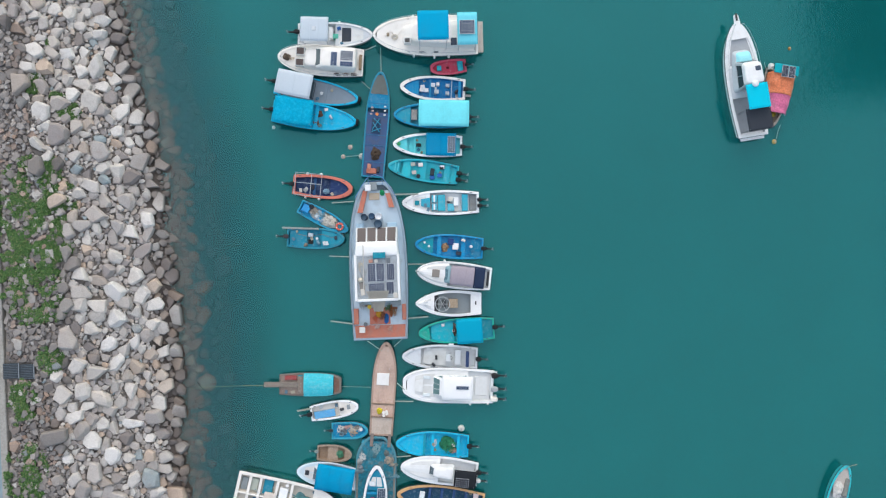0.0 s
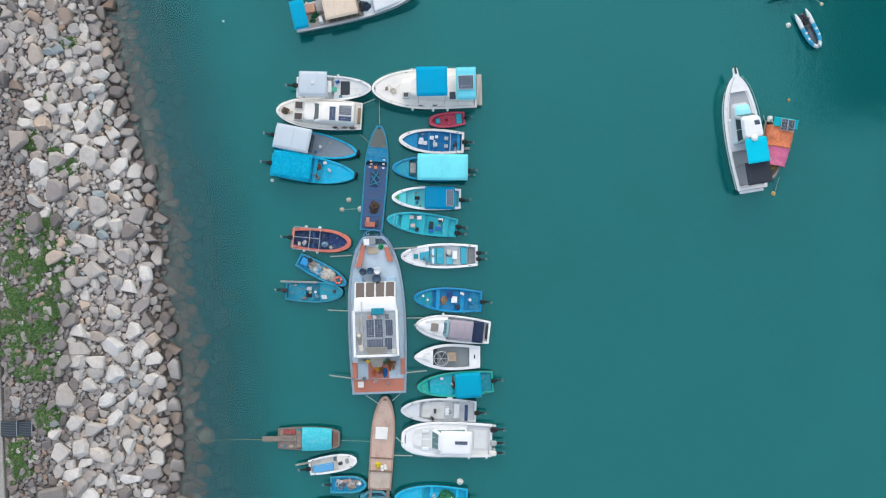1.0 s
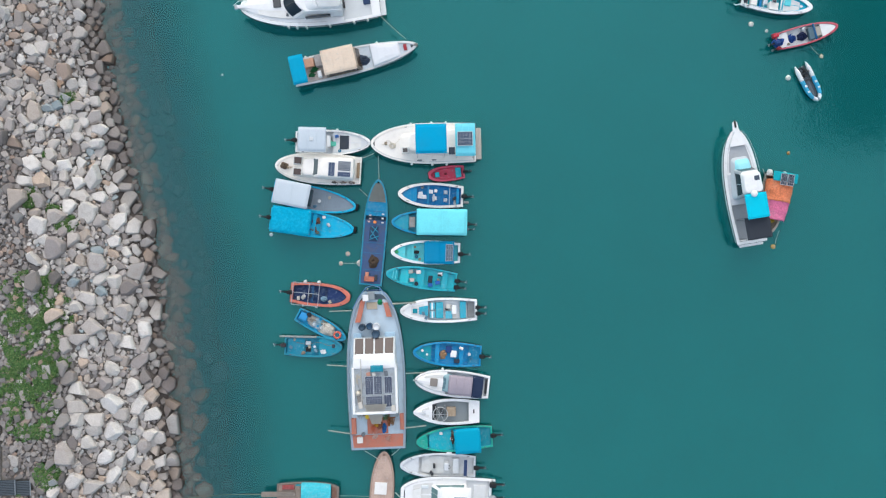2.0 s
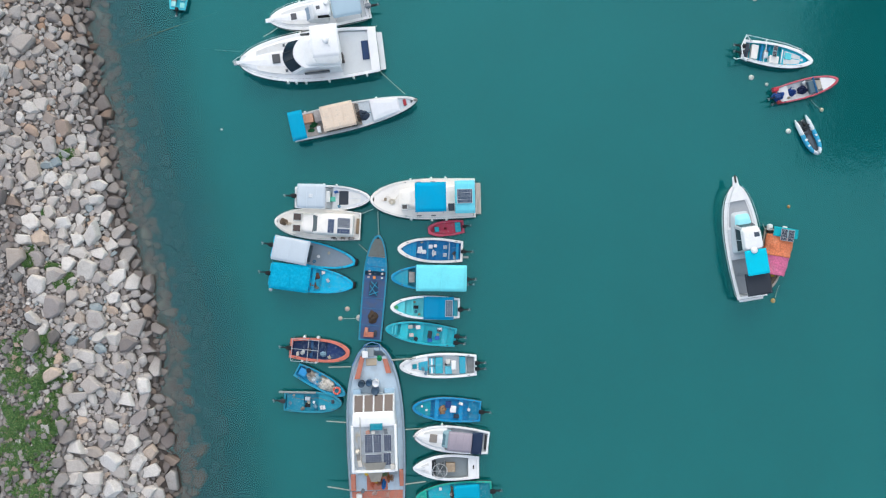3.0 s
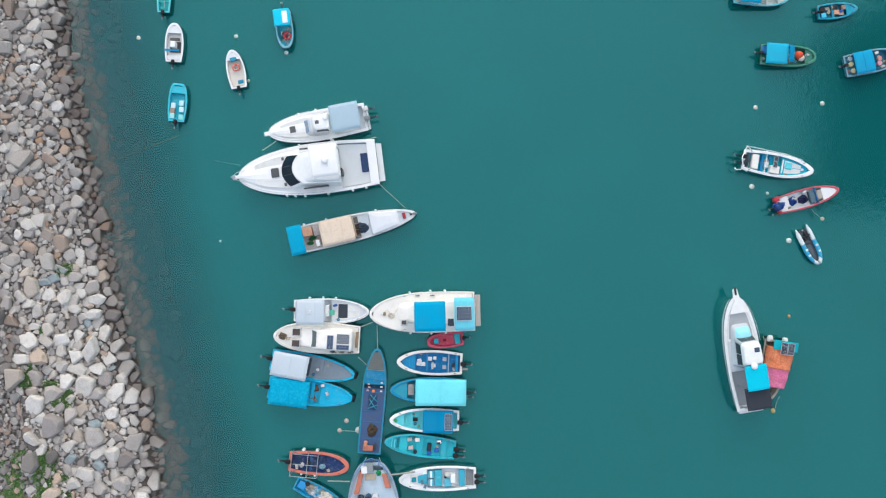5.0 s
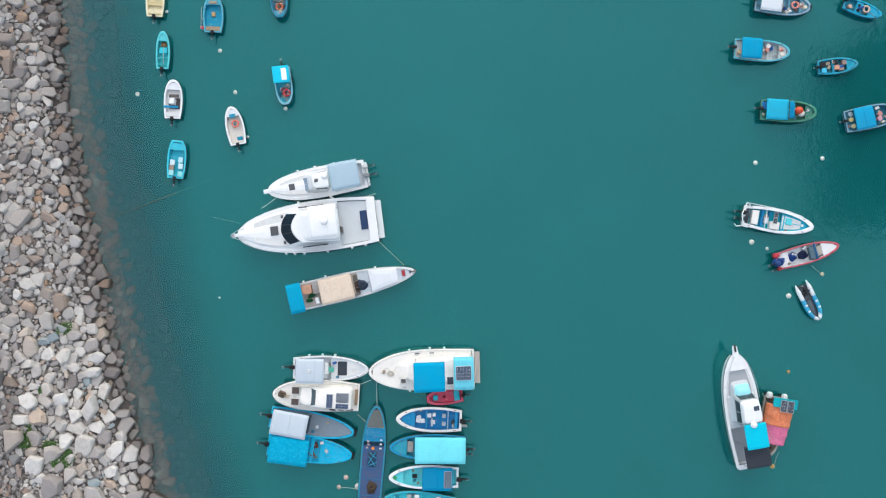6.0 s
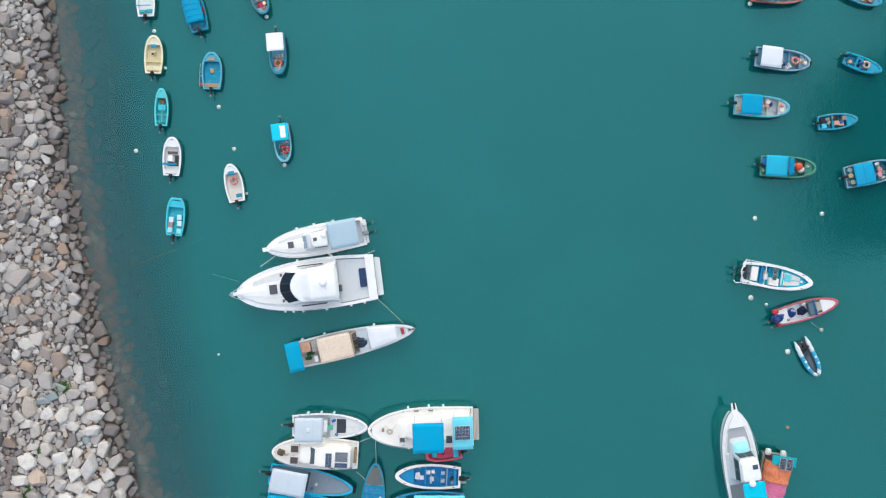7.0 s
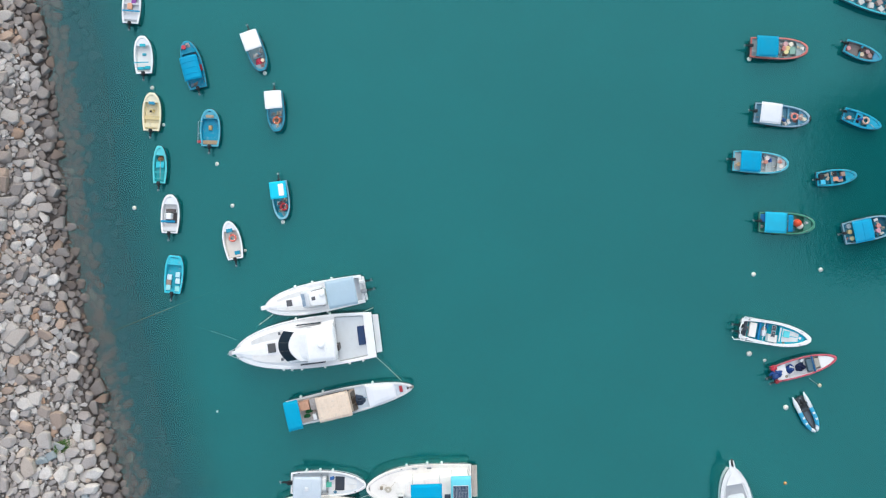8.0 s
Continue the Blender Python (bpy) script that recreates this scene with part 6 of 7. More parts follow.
b.box("transom", 0.16, 0.19, -1.3, 1.3, 0.12, 0.5, rubber("2c3236"))
b.box("seat", 0.36, 0.42, -1.3, 1.3, 0.3, 0.36, rubber("3c4246"))
b.box("fuel_tank", 0.22, 0.3, -0.7, 0.5, 0.2, 0.4, rubber("2a2e31"))
m = b.motor(0, size=0.6)
m.location.x = 0.5

b = Boat("motorboat", "white motorboat with turquoise deck and steel stern arch", "boat", 31.86, 33.22, -10.0, 6.28, 2.07, WHITE, WHITE, paint("0daebf"), F=0.65, rim_w=0.2)
b.deck("foredeck", 0.56, 0.93, paint("0cb4cf"), drop=0.2)
b.box("bow_seat", 0.62, 0.71, -0.15, 0.42, 0.4, 0.62, PALE)
b.box("seat_frame", 0.57, 0.585, -0.6, 0.6, 0.4, 0.6, WORN)
bucket(b.at(0.86, 0.0, 0.5), "e6e8e6", 0.12, 0.12)
b.box("console", 0.4, 0.53, -0.75, -0.1, 0.2, 0.75, WORN)
for v0, v1 in ((-0.3, 0.2), (0.24, 0.74)):
    solar_panel(b.ob, b.X(0.41), b.X(0.47), v0, v1, 0.97, 3, 3, "a8aeb0", "3c4248")
b.box("seat", 0.32, 0.38, -0.35, 0.15, 0.2, 0.55, GREYW)
pile(b.at(0.36, 0.2, 0.25), 0.5, 0.5, 0.2, "b8b2a8", 131)
b.box("locker", 0.27, 0.3, -0.75, 0.75, 0.2, 0.5, paint("0a86bd"))
b.box("locker", 0.38, 0.4, 0.3, 0.75, 0.2, 0.5, paint("0a86bd"))
b.box("aft_bench", 0.13, 0.23, -0.62, 0.62, 0.3, 0.58, WORN, "white padded stern bench")
b.deck("aft_deck", 0.0, 0.1, wood("a8a29a"), drop=0.2)
fr = bmesh.new()
tube(fr, [(b.X(0.08), -1.0, 0.6), (b.X(-0.02), -1.05, 1.3), (b.X(-0.07), 0, 1.36), (b.X(-0.02), 1.05, 1.3), (b.X(0.08), 1.0, 0.6)], 0.055)
tube(fr, [(b.X(0.0), -0.95, 1.25), (b.X(-0.09), -1.1, 0.9), (b.X(-0.1), -0.9, 0.6)], 0.05)
part("stern_arch", fr, surface("white_tube", "eceeec", 0.4), b.ob, "white steel stern arch")
for sg in (-1, 1):
    fr = tube(bmesh.new(), [(b.X(0.0), sg * 1.05, 1.3), (b.X(0.3), sg * 1.03, 1.2), (b.X(0.55), sg * 0.98, 1.2), (b.X(0.8), sg * 0.72, 1.2), (b.X(0.82), sg * 0.68, 0.75)], 0.032)
    for s in (0.28, 0.55):
        tube(fr, [(b.X(s), sg * 0.98, 0.65), (b.X(s), sg * 1.0, 1.2)], 0.028)
    part("side_rail", fr, surface("white_tube", "eceeec", 0.4), b.ob, "white side rail")
tr = tube(bmesh.new(), [(b.X(0.28), -1.0, 1.2), (b.X(0.28), 0.0, 1.35), (b.X(0.28), 1.0, 1.2)], 0.03)
part("cross_bar", tr, surface("white_tube", "eceeec", 0.4), b.ob)
pile(b.at(0.05, 0.0, 0.5), 0.7, 1.2, 0.3, "4a5560", 133)
b.motor(0.2, "1d1f22")
b.motor(-0.35, "3a3d40", size=0.9)

b = Boat("motorboat", "white open motorboat with a red rim and blue covers", "boat", 34.57, 30.34, 15.3, 5.63, 1.67, paint("b84a58"), paint("c95c68"), gel("d9dcdd"), F=0.6, rim_w=0.1)
b.deck("foredeck", 0.74, 0.96, gel("e6e8e6"), drop=0.04)
b.box("hatch", 0.66, 0.75, -0.5, 0.5, 0.4, 0.6, wood("b9b4a8"))
b.box("grey_cover", 0.54, 0.64, -0.7, 0.6, 0.3, 0.62, surface("grey_cover", "5a7480", 0.8))
b.box("blue_bar", 0.62, 0.645, -0.8, 0.9, 0.6, 0.75, paint("165f8f"))
pile(b.at(0.45, -0.05, 0.3), 0.9, 0.8, 0.5, "1f2a4c", 101, "seat_cover", "crumpled navy seat cover in a boat", "cover")
pile(b.at(0.28, 0.05, 0.3), 0.8, 0.8, 0.5, "24488c", 102, "seat_cover", "crumpled blue seat cover in a boat", "cover")
b.deck("aft_deck", 0.04, 0.2, gel("e2e4e2"), drop=0.08)
pile(b.at(0.02, -0.05, 0.5), 1.2, 0.8, 0.5, "2a5090", 103, "motor_cover", "blue cloth cover over a motor", "cover")
b.box("red_tank", -0.04, 0.05, 0.5, 0.95, 0.4, 0.75, paint("c22f40"))
b.motor(-0.1, "2a4a80")
b.motor(-0.75, "8a3038", size=0.8)

b = Boat("motorboat", "turquoise-rimmed boat carrying pale covered gear", "boat", 36.77, -20.08, 74.0, 5.34, 1.77, paint("2aa6ae"), paint("2cc1ca"), gel("b8c4c4", 0.3), F=0.7, full=2.2)
b.deck("foredeck", 0.62, 0.95, wood("c4bcb2", 0.2), drop=0.1)
pile(b.at(0.58, 0.1, 0.6), 1.6, 1.0, 0.4, "dcdad4", 105, "tarpaulin", "crumpled white tarpaulin on a boat", "tarpaulin")
b.box("side_locker", 0.5, 0.8, -0.75, -0.3, 0.4, 0.8, wood("8a8e88"))
part("bow_staff", tube(bmesh.new(), [(b.L / 2 - 0.1, 0, 0.9), (b.L / 2 + 0.2, 0, 1.4), (b.L / 2 + 0.5, 0, 2.0)], 0.03), wood("b8a890"), b.ob)


def ferry_sampan(place, hull, rim, inner, roof, label, s0=0.06, s1=0.42, z=1.1, v0=-0.95, v1=0.95, seams=0, motor="2a2d30"):
    """A small covered harbour boat with a blunt bow."""
    b = Boat("sampan", label, "boat", *place, hull, rim, inner, st=0.9, full=2.9, blunt=0.15, F=0.6, rim_w=0.09)
    b.deck("foredeck", 0.82, 0.95, inner, drop=0.12)
    b.thwart(0.62, 0.65, inner, 0.2, 0.04)
    b.deck("aft_deck", 0.02, 0.14, inner, drop=0.18)
    b.canopy(s0, s1, v0, v1, z, roof, seams=seams, camber=0.05)
    n = len(BOATS)
    for k, (s, v) in enumerate(((0.52, 0.2), (0.78, -0.25), (0.7, 0.35), (0.04, -0.4), (0.56, -0.45), (0.86, 0.15), (0.48, 0.55))):
        tangle(b.at(s, v, b.top(s) + 0.02), 0.6, 0.45, 0.12, ("d8d4c8", "b07a6c", "c8d0d0", "8a9a9c", "cfc4a8")[(n + k) % 5], 10 * n + k, 22, 0.018)
    for sg in (-1, 1):
        part("tyre_fender", torus(bmesh.new(), 0.16, 0.07, 14, 6), BLACK, b.ob).matrix_basis = pose(b.X(0.3), sg * (b.hw(0.3) + 0.05), 0.35, 90, 0, 0)
    b.motor(0.1, motor, size=0.75)
    return b


b = ferry_sampan((32.14, 58.60, -2.2, 4.99, 1.87), paint("b85248"), paint("cf7a70"), paint("a4b6b6"), cloth("129bbe"), "red-rimmed harbour sampan with a blue awning", 0.06, 0.44)
for s, v, c in ((0.62, 0.45, "dcb0b0"), (0.66, 0.05, "dcc88a"), (0.6, 0.0, "d08a80"), (0.72, 0.45, "e8e2cc"), (0.64, -0.3, "e6dca0")):
    bucket(b.at(s, v, 0.3), c, 0.2, 0.3)
crate(b.at(0.76, -0.1, 0.3), "8fb8a8", 0.5, 0.6, 0.25)
bucket(b.at(0.9, 0, 0.6), "e8e4da", 0.13)
buoy(29.75, 57.78, "efe9da", 0.2)
b = ferry_sampan((32.42, 52.62, -6.7, 4.81, 1.87), paint("6f97ac"), paint("8fb0c2"), paint("5f9ab0"), cloth("dfe5e8", 0.12), "grey-blue harbour sampan with a white awning", 0.06, 0.44)
lifebuoy(b.at(0.75, 0.1, 0.5), "de8a7c")
bucket(b.at(0.9, -0.15, 0.62), "e6dcc2", 0.15)
pile(b.at(0.86, 0.1, 0.55), 0.5, 0.8, 0.2, "b89a90", 111)
part("bow_fender", torus(bmesh.new(), 0.25, 0.11), BLACK, b.ob, "black tyre at the bow").matrix_basis = pose(b.L / 2 + 0.08, 0, 0.5, 0, 90, 0)
b = ferry_sampan((30.50, 48.44, -3.8, 4.83, 1.87), paint("3fa4b8"), paint("58bccd"), gel("bccaca", 0.2), cloth("0a9ec7"), "pale blue harbour sampan with a blue awning", 0.09, 0.46, seams=0)
for s, v, c in ((0.62, 0.45, "e2dcd4"), (0.6, 0.1, "d09080"), (0.86, 0.2, "d8a090"), (0.88, -0.2, "e8e2d4"), (0.1, -0.3, "d8b890")):
    bucket(b.at(s, v, 0.35), c, 0.18, 0.3)
b = ferry_sampan((32.88, 43.04, -2.9, 4.83, 1.87), paint("2f7a5c"), paint("4a947a"), paint("3d8270"), cloth("27b4d4"), "green harbour sampan with a bright blue awning", 0.05, 0.45)
b.canopy(0.45, 0.53, -0.8, 0.75, 1.35, cloth("0e88b2"), "blue front flap", posts=False)
for s, v, c, r in ((0.7, 0.1, "e0583a", 0.36), (0.75, -0.15, "e8e0d4", 0.3), (0.92, 0.1, "ece6da", 0.17)):
    solo("float", lathe(bmesh.new(), [(0.05, 0), (r * 0.8, r * 0.3), (r, r * 0.9), (r * 0.8, r * 1.5), (0.06, r * 1.8)], 16), surface("buoy_plastic", c, 0.5), b.at(s, v, 0.3), "large round plastic float lying in a boat", "float", "floats", smooth=True)
crate(b.at(0.06, 0.4, 0.4), "2a78b8", 0.5, 0.6, 0.3)
b = ferry_sampan((40.48, 42.60, 11.9, 4.79, 2.02), paint("2b90a6"), paint("7fa8b8"), paint("2c8097"), cloth("1ca3cd"), "blue harbour sampan with a bright blue awning", 0.12, 0.48, seams=1)
for s, v, c in ((0.1, 0.1, "dcc890"), (0.12, -0.5, "d8d0a0"), (0.66, 0.1, "d09088"), (0.64, -0.3, "d8a0ac"), (0.1, 0.6, "9ab0b8")):
    bucket(b.at(s, v, 0.35), c, 0.2, 0.3)

b = Boat("sampan", "small blue open boat with boxes", "boat", 37.44, 47.18, 6.4, 3.45, 1.38, paint("118eac"), paint("1fa0ba"), paint("1e7182"), F=0.5)
b.deck("foredeck", 0.74, 0.96, paint("1aa3be"), drop=0.05)
b.thwart(0.36, 0.42, paint("1c90ab"), 0.05)
for s, v, c in ((0.45, 0.5, "1c2a30"), (0.48, -0.2, "d8a084"), (0.6, -0.35, "b89a8c"), (0.12, 0.3, "20262c"), (0.14, -0.45, "4cc8e8"), (0.7, 0.35, "a0887c")):
    crate(b.at(s, v, 0.22), c, 0.4, 0.35, 0.3)
b.motor(0, size=0.6)
b = Boat("sampan", "small grey-blue open boat with worn deck", "boat", 39.83, 58.38, -21.0, 3.32, 1.33, paint("2b8ea3"), paint("34a0b6"), wood("8a8480"), F=0.5)
b.deck("foredeck", 0.8, 0.96, paint("3f94b6"), drop=0.05)
b.thwart(0.42, 0.47, paint("208fab"), 0.05)
for s, v, c in ((0.45, 0.2, "3a2f30"), (0.5, -0.3, "d8c8a8"), (0.62, 0.3, "b8989a"), (0.1, -0.2, "d89a98"), (0.72, -0.1, "a88a84")):
    bucket(b.at(s, v, 0.22), c, 0.18, 0.25)
b.motor(0.2, size=0.7)
b = Boat("sampan", "small bright blue open boat with a pale ring", "boat", 39.76, 52.31, -20.2, 3.41, 1.28, paint("1097bb"), paint("14a6c8"), paint("1d8298"), F=0.5)
b.deck("foredeck", 0.66, 0.96, paint("14a6c8"), drop=0.04)
b.thwart(0.32, 0.5, paint("14a6c8"), 0.06)
# Black slabs on the seat: the wells' inner shade is painted, not hollowed.
b.box("well", 0.36, 0.44, 0.1, 0.5, 0.46, 0.49, BLACK)
b.box("well", 0.36, 0.44, -0.6, -0.2, 0.46, 0.49, BLACK)
lifebuoy(b.at(0.58, 0.05, 0.6), "d8bca4")
bucket(b.at(0.16, -0.3, 0.22), "d8ae98", 0.16)
b.motor(0.2, size=0.6)
b = Boat("sampan", "turquoise boat loaded with pale fish boxes", "boat", 41.03, 62.99, -18.3, 6.35, 2.07, paint("2b98aa"), paint("48c0cb"), paint("2b8ea3"), F=0.6)
for k in range(14):
    crate(b.at(0.15 + 0.05 * k, (-0.55, 0.5, -0.05)[k % 3], 0.25, 17 * k), ("c9ccc6", "a8c8cc", "b8a49c")[k % 3], 0.45, 0.4, 0.35)

# ---- small boats along the shore ----
def skiff(place, hull, rim, inner, label, seats=(), blunt=0.12, full=2.7, motor="1f2124", seat=None, **kw):
    """A small open boat with a rounded bow, seats and a tilted motor."""
    b = Boat("skiff", label, "boat", *place, hull, rim, inner, full=full, blunt=blunt, F=0.5, rise=0.2, rim_w=0.1, **kw)
    b.deck("foredeck", 0.76, 0.94, rim, drop=0.03)
    for s0, s1 in seats:
        b.thwart(s0, s1, seat or inner, 0.08)
    if motor:
        b.motor(0, motor, size=0.75)
    return b


b = skiff((-24.72, 61.86, 86.1, 3.24, 1.53), WHITE, WHITE, GREYW, "small white skiff with a blue oar", ((0.1, 0.2), (0.5, 0.56)))
b.box("oar", 0.3, 0.34, -1.0, 0.95, 0.52, 0.57, BLUE)
crate(b.at(0.45, 0.2, 0.25), "e0a888", 0.5, 0.35, 0.25)
crate(b.at(0.6, -0.2, 0.25), "8a4a9a", 0.4, 0.35, 0.2)
b = skiff((-23.71, 57.47, 92.3, 3.13, 1.53), WHITE, WHITE, gel("e6e8e4"), "small white skiff with turquoise seats", ((0.1, 0.17),), seat=TEAL)
b.box("seat", 0.12, 0.2, -0.7, -0.1, 0.3, 0.46, AQUA)
b.box("seat", 0.1, 0.18, 0.1, 0.7, 0.3, 0.46, AQUA)
b.box("locker", 0.5, 0.56, -0.25, 0.15, 0.25, 0.42, paint("1fa6ba"))
b.box("bow_seat", 0.72, 0.8, -0.35, 0.3, 0.6, 0.66, AQUA)
b.box("oar", 0.28, 0.31, -0.6, 1.1, 0.52, 0.57, paint("35b2c8"))
b = skiff((-19.50, 56.64, 104.8, 4.06, 1.68), BLUE, paint("1196b5"), paint("118cac"), "small blue boat under a blue canvas cover", ())
b.canopy(0.16, 0.66, -0.8, 0.95, 1.0, cloth("129bc2"), "creased blue canvas cover", camber=0.18, seams=3)
bucket(b.at(0.88, 0.3, 0.55), "c2404c", 0.18)
crate(b.at(0.4, -0.8, 0.4), "8a2f3a", 0.5, 0.25, 0.2)
pile(b.at(0.93, -0.1, 0.6), 0.5, 0.5, 0.25, "b0a8a8", 121)
b = ferry_sampan((-13.98, 57.82, -70.1, 3.46, 1.48), BLUE, paint("2b8ca3"), paint("8aa4ac"), cloth("f0f0ee", 0.06), "small blue sampan with a white awning", 0.03, 0.48, 1.35)
pile(b.at(0.78, 0.0, 0.35), 0.9, 0.8, 0.3, "d84a62", 122, "cloth_bundle", "bright pink cloth bundle in a boat", "cloth")
bucket(b.at(0.76, 0.4, 0.4), "f0d8b8", 0.15)
buoy(-13.34, 56.10)
b = skiff((-22.97, 52.54, 88.1, 3.18, 1.53), paint("eadfb0"), paint("f3ecca"), paint("ece0b6"), "small pale yellow skiff", ((0.08, 0.2),))
b.box("bow_seat", 0.7, 0.78, -0.35, 0.35, 0.5, 0.62, paint("2a92b6"))
b.box("console", 0.5, 0.58, -0.2, 0.15, 0.2, 0.7, paint("d8c48a"))
b.box("dark_seat", 0.48, 0.53, -0.12, 0.12, 0.7, 0.74, BLACK)
b.thwart(0.3, 0.4, paint("dccb96"), 0.1)
buoy(-22.12, 51.51, r=0.14)
b = skiff((-17.96, 51.18, 89.1, 3.11, 1.68), BLUE, paint("58b4c8"), paint("1196b5"), "small blue open boat with a wooden stern seat", ((0.05, 0.16),), seat=wood("b09a7c"))
b.box("floor_box", 0.45, 0.58, -0.15, 0.2, 0.2, 0.4, wood("c4a878"))
b.box("bow_hatch", 0.78, 0.86, -0.4, 0.4, 0.6, 0.66, wood("b0a088"))
b.box("red_float", 0.08, 0.16, 0.9, 1.3, 0.35, 0.55, paint("c84a50"))
part("side_frame", tube(bmesh.new(), [(b.X(0.05), 0.72, 0.5), (b.X(0.05), 0.98, 0.62), (b.X(0.42), 0.98, 0.62), (b.X(0.68), 0.96, 0.62), (b.X(0.68), 0.62, 0.55)], 0.028), metal("b4bfc4"), b.ob, "slim steel side frame")
part("side_frame", tube(bmesh.new(), [(b.X(0.35), 0.98, 0.62), (b.X(0.35), 0.7, 0.55)], 0.024), metal("b4bfc4"), b.ob, "slim steel side frame")
b = ferry_sampan((-12.28, 52.65, -85.2, 3.44, 1.48), BLUE, paint("2b8ca3"), paint("5a9cb4"), cloth("eeeeec", 0.06), "small blue sampan with a white awning", 0.03, 0.46, 1.35)
lifebuoy(b.at(0.72, 0.0, 0.5), "d87a54")
b = skiff((-22.28, 47.97, 88.4, 3.14, 1.13), AQUA, paint("5fd6da"), paint("2fb2b6"), "slim turquoise open skiff", ((0.1, 0.14), (0.28, 0.32)), full=2.2)
b.box("oar", 0.1, 0.62, -0.18, -0.1, 0.52, 0.56, wood("a9c4b8"))
b.box("seat", 0.42, 0.58, -0.6, 0.6, 0.25, 0.44, paint("3acbd9"))
pile(b.at(0.68, 0, 0.25), 0.5, 0.5, 0.2, "9a7a58", 123)
b = skiff((-21.37, 43.70, 87.8, 3.25, 1.53), WHITE, WHITE, gel("e2e4e2"), "small white skiff with a covered console", ((0.05, 0.16),))
b.box("dark_hatch", 0.56, 0.64, -0.6, 0.5, 0.42, 0.5, rubber("5c5654"))
b.box("console", 0.36, 0.52, -0.25, 0.3, 0.2, 0.85, WHITE)
b.box("oar", 0.27, 0.33, -0.6, 1.0, 0.5, 0.56, BLUE)
b.box("cockpit_well", 0.26, 0.55, -0.65, 0.6, 0.2, 0.24, rubber("4a4646"))
b = skiff((-16.06, 41.43, 101.2, 3.25, 1.53), WHITE, WHITE, gel("dcd6cc"), "small white skiff carrying an orange ring", ((0.05, 0.1),), full=2.3, blunt=0.06)
b.box("stern_seat", 0.1, 0.2, -0.6, 0.0, 0.3, 0.46, paint("1c8eab"))
b.box("bow_seat", 0.72, 0.82, -0.3, 0.4, 0.5, 0.62, paint("1692af"))
b.box("locker", 0.5, 0.58, 0.0, 0.35, 0.2, 0.35, AQUA)
lifebuoy(b.at(0.56, -0.1, 0.42), "e07a68")
buoy(-15.03, 40.55, "d8cfc0", 0.13)
b = ferry_sampan((-11.81, 44.93, -82.9, 3.27, 1.43), BLUE, paint("7fbccb"), paint("1c8fa4"), cloth("21cbe7"), "small blue sampan with a patched blue and white awning", 0.03, 0.46, 1.35)
b.canopy(0.1, 0.4, 0.1, 0.65, 1.42, cloth("f0f2f2", 0.05), "white patch on the awning", posts=False, camber=0.02)
lifebuoy(b.at(0.68, 0.25, 0.5), "cc4448")
pile(b.at(0.62, -0.1, 0.3), 0.7, 0.6, 0.3, "8a5a60", 125)
buoy(-11.74, 43.06)
b = skiff((-21.05, 38.46, 85.2, 3.20, 1.53), paint("35c2d6"), paint("3fcbdc"), paint("27b4c8"), "small bright cyan skiff with pale boxes", ((0.02, 0.1),), blunt=0.45, full=3.2)
for s, v, c in ((0.14, 0.5, "9fe0e0"), (0.12, -0.5, "8fdcd8"), (0.33, -0.5, "c9e8ee"), (0.42, 0.45, "c8e4ec"), (0.28, 0.5, "9a8a7c"), (0.5, -0.45, "b4e2ea")):
    crate(b.at(s, v, 0.3), c, 0.42, 0.35, 0.22)

# ---- buoys, ropes and poles ----
buoy(-24.62, 44.25)
buoy(-16.14, 44.46)
buoy(-17.48, 48.12)
buoy(-23.09, 54.73)
buoy(30.18, 38.50, r=0.2)
buoy(36.29, 38.91, r=0.2)
buoy(29.80, 31.38, r=0.24)
buoy(33.14, 26.55, r=0.24)
buoy(36.22, 28.51, "e8d8b8", 0.18)
buoy(31.21, 30.78, r=0.15)
buoy(33.11, 19.75, "c88a4a", 0.15)
buoy(31.61, 11.32, "d8b070", 0.22)
buoy(-6.38, 10.67, "d8c0b0", 0.22)
buoy(-6.99, 9.83, "d8c0b0", 0.2)
buoy(-5.32, 9.86, "d8d4cc", 0.3)
buoy(-13.09, 12.38, "e8ece8", 0.16)
buoy(-17.43, 26.44, "e8ece8", 0.1)

mooring((-6.99, 9.83, 0.1), (-5.32, 9.86, 0.7), 0.1)
mooring((-5.02, 19.00, 1.0), (-4.04, 19.39, 1.1), 0.1, 0.035)
mooring((-3.65, 19.15, 1.2), (-3.61, 17.08, 0.9), 0.15, 0.03)
mooring((-5.32, 16.35, 0.8), (-4.45, 15.55, 0.8), 0.1, 0.03, "9a968a")
mooring((-3.76, 31.64, 1.3), (-1.27, 29.32, 1.4), 0.2, 0.03, "9aa090")
mooring((-3.79, 35.56, 0.5), (-4.58, 35.26, 1.1), 0.05, 0.04)
mooring((-12.32, 35.06, 1.3), (-13.45, 34.18, 1.6), 0.1, 0.04)
mooring((-15.29, 32.89, 1.6), (-19.83, 33.89, -0.6), 0.3, 0.016, "6a8a88")
mooring((-27.16, 33.20, 0.3), (-17.65, 37.09, -0.5), -0.2, 0.022, "6a6a58")
mooring((-20.11, -10.43, 0.3), (-12.27, -10.17, 0.7), 0.55, 0.022, "7c7a60")
mooring((-7.06, -10.30, 0.6), (-4.46, -10.36, 0.7), 0.05, 0.022, "8a8f80")
mooring((-4.75, -6.27, 1.3), (-3.51, -7.20, 0.9), 0.1, 0.03)
mooring((-1.26, -5.70, 1.3), (-2.49, -6.82, 0.8), 0.1, 0.03)
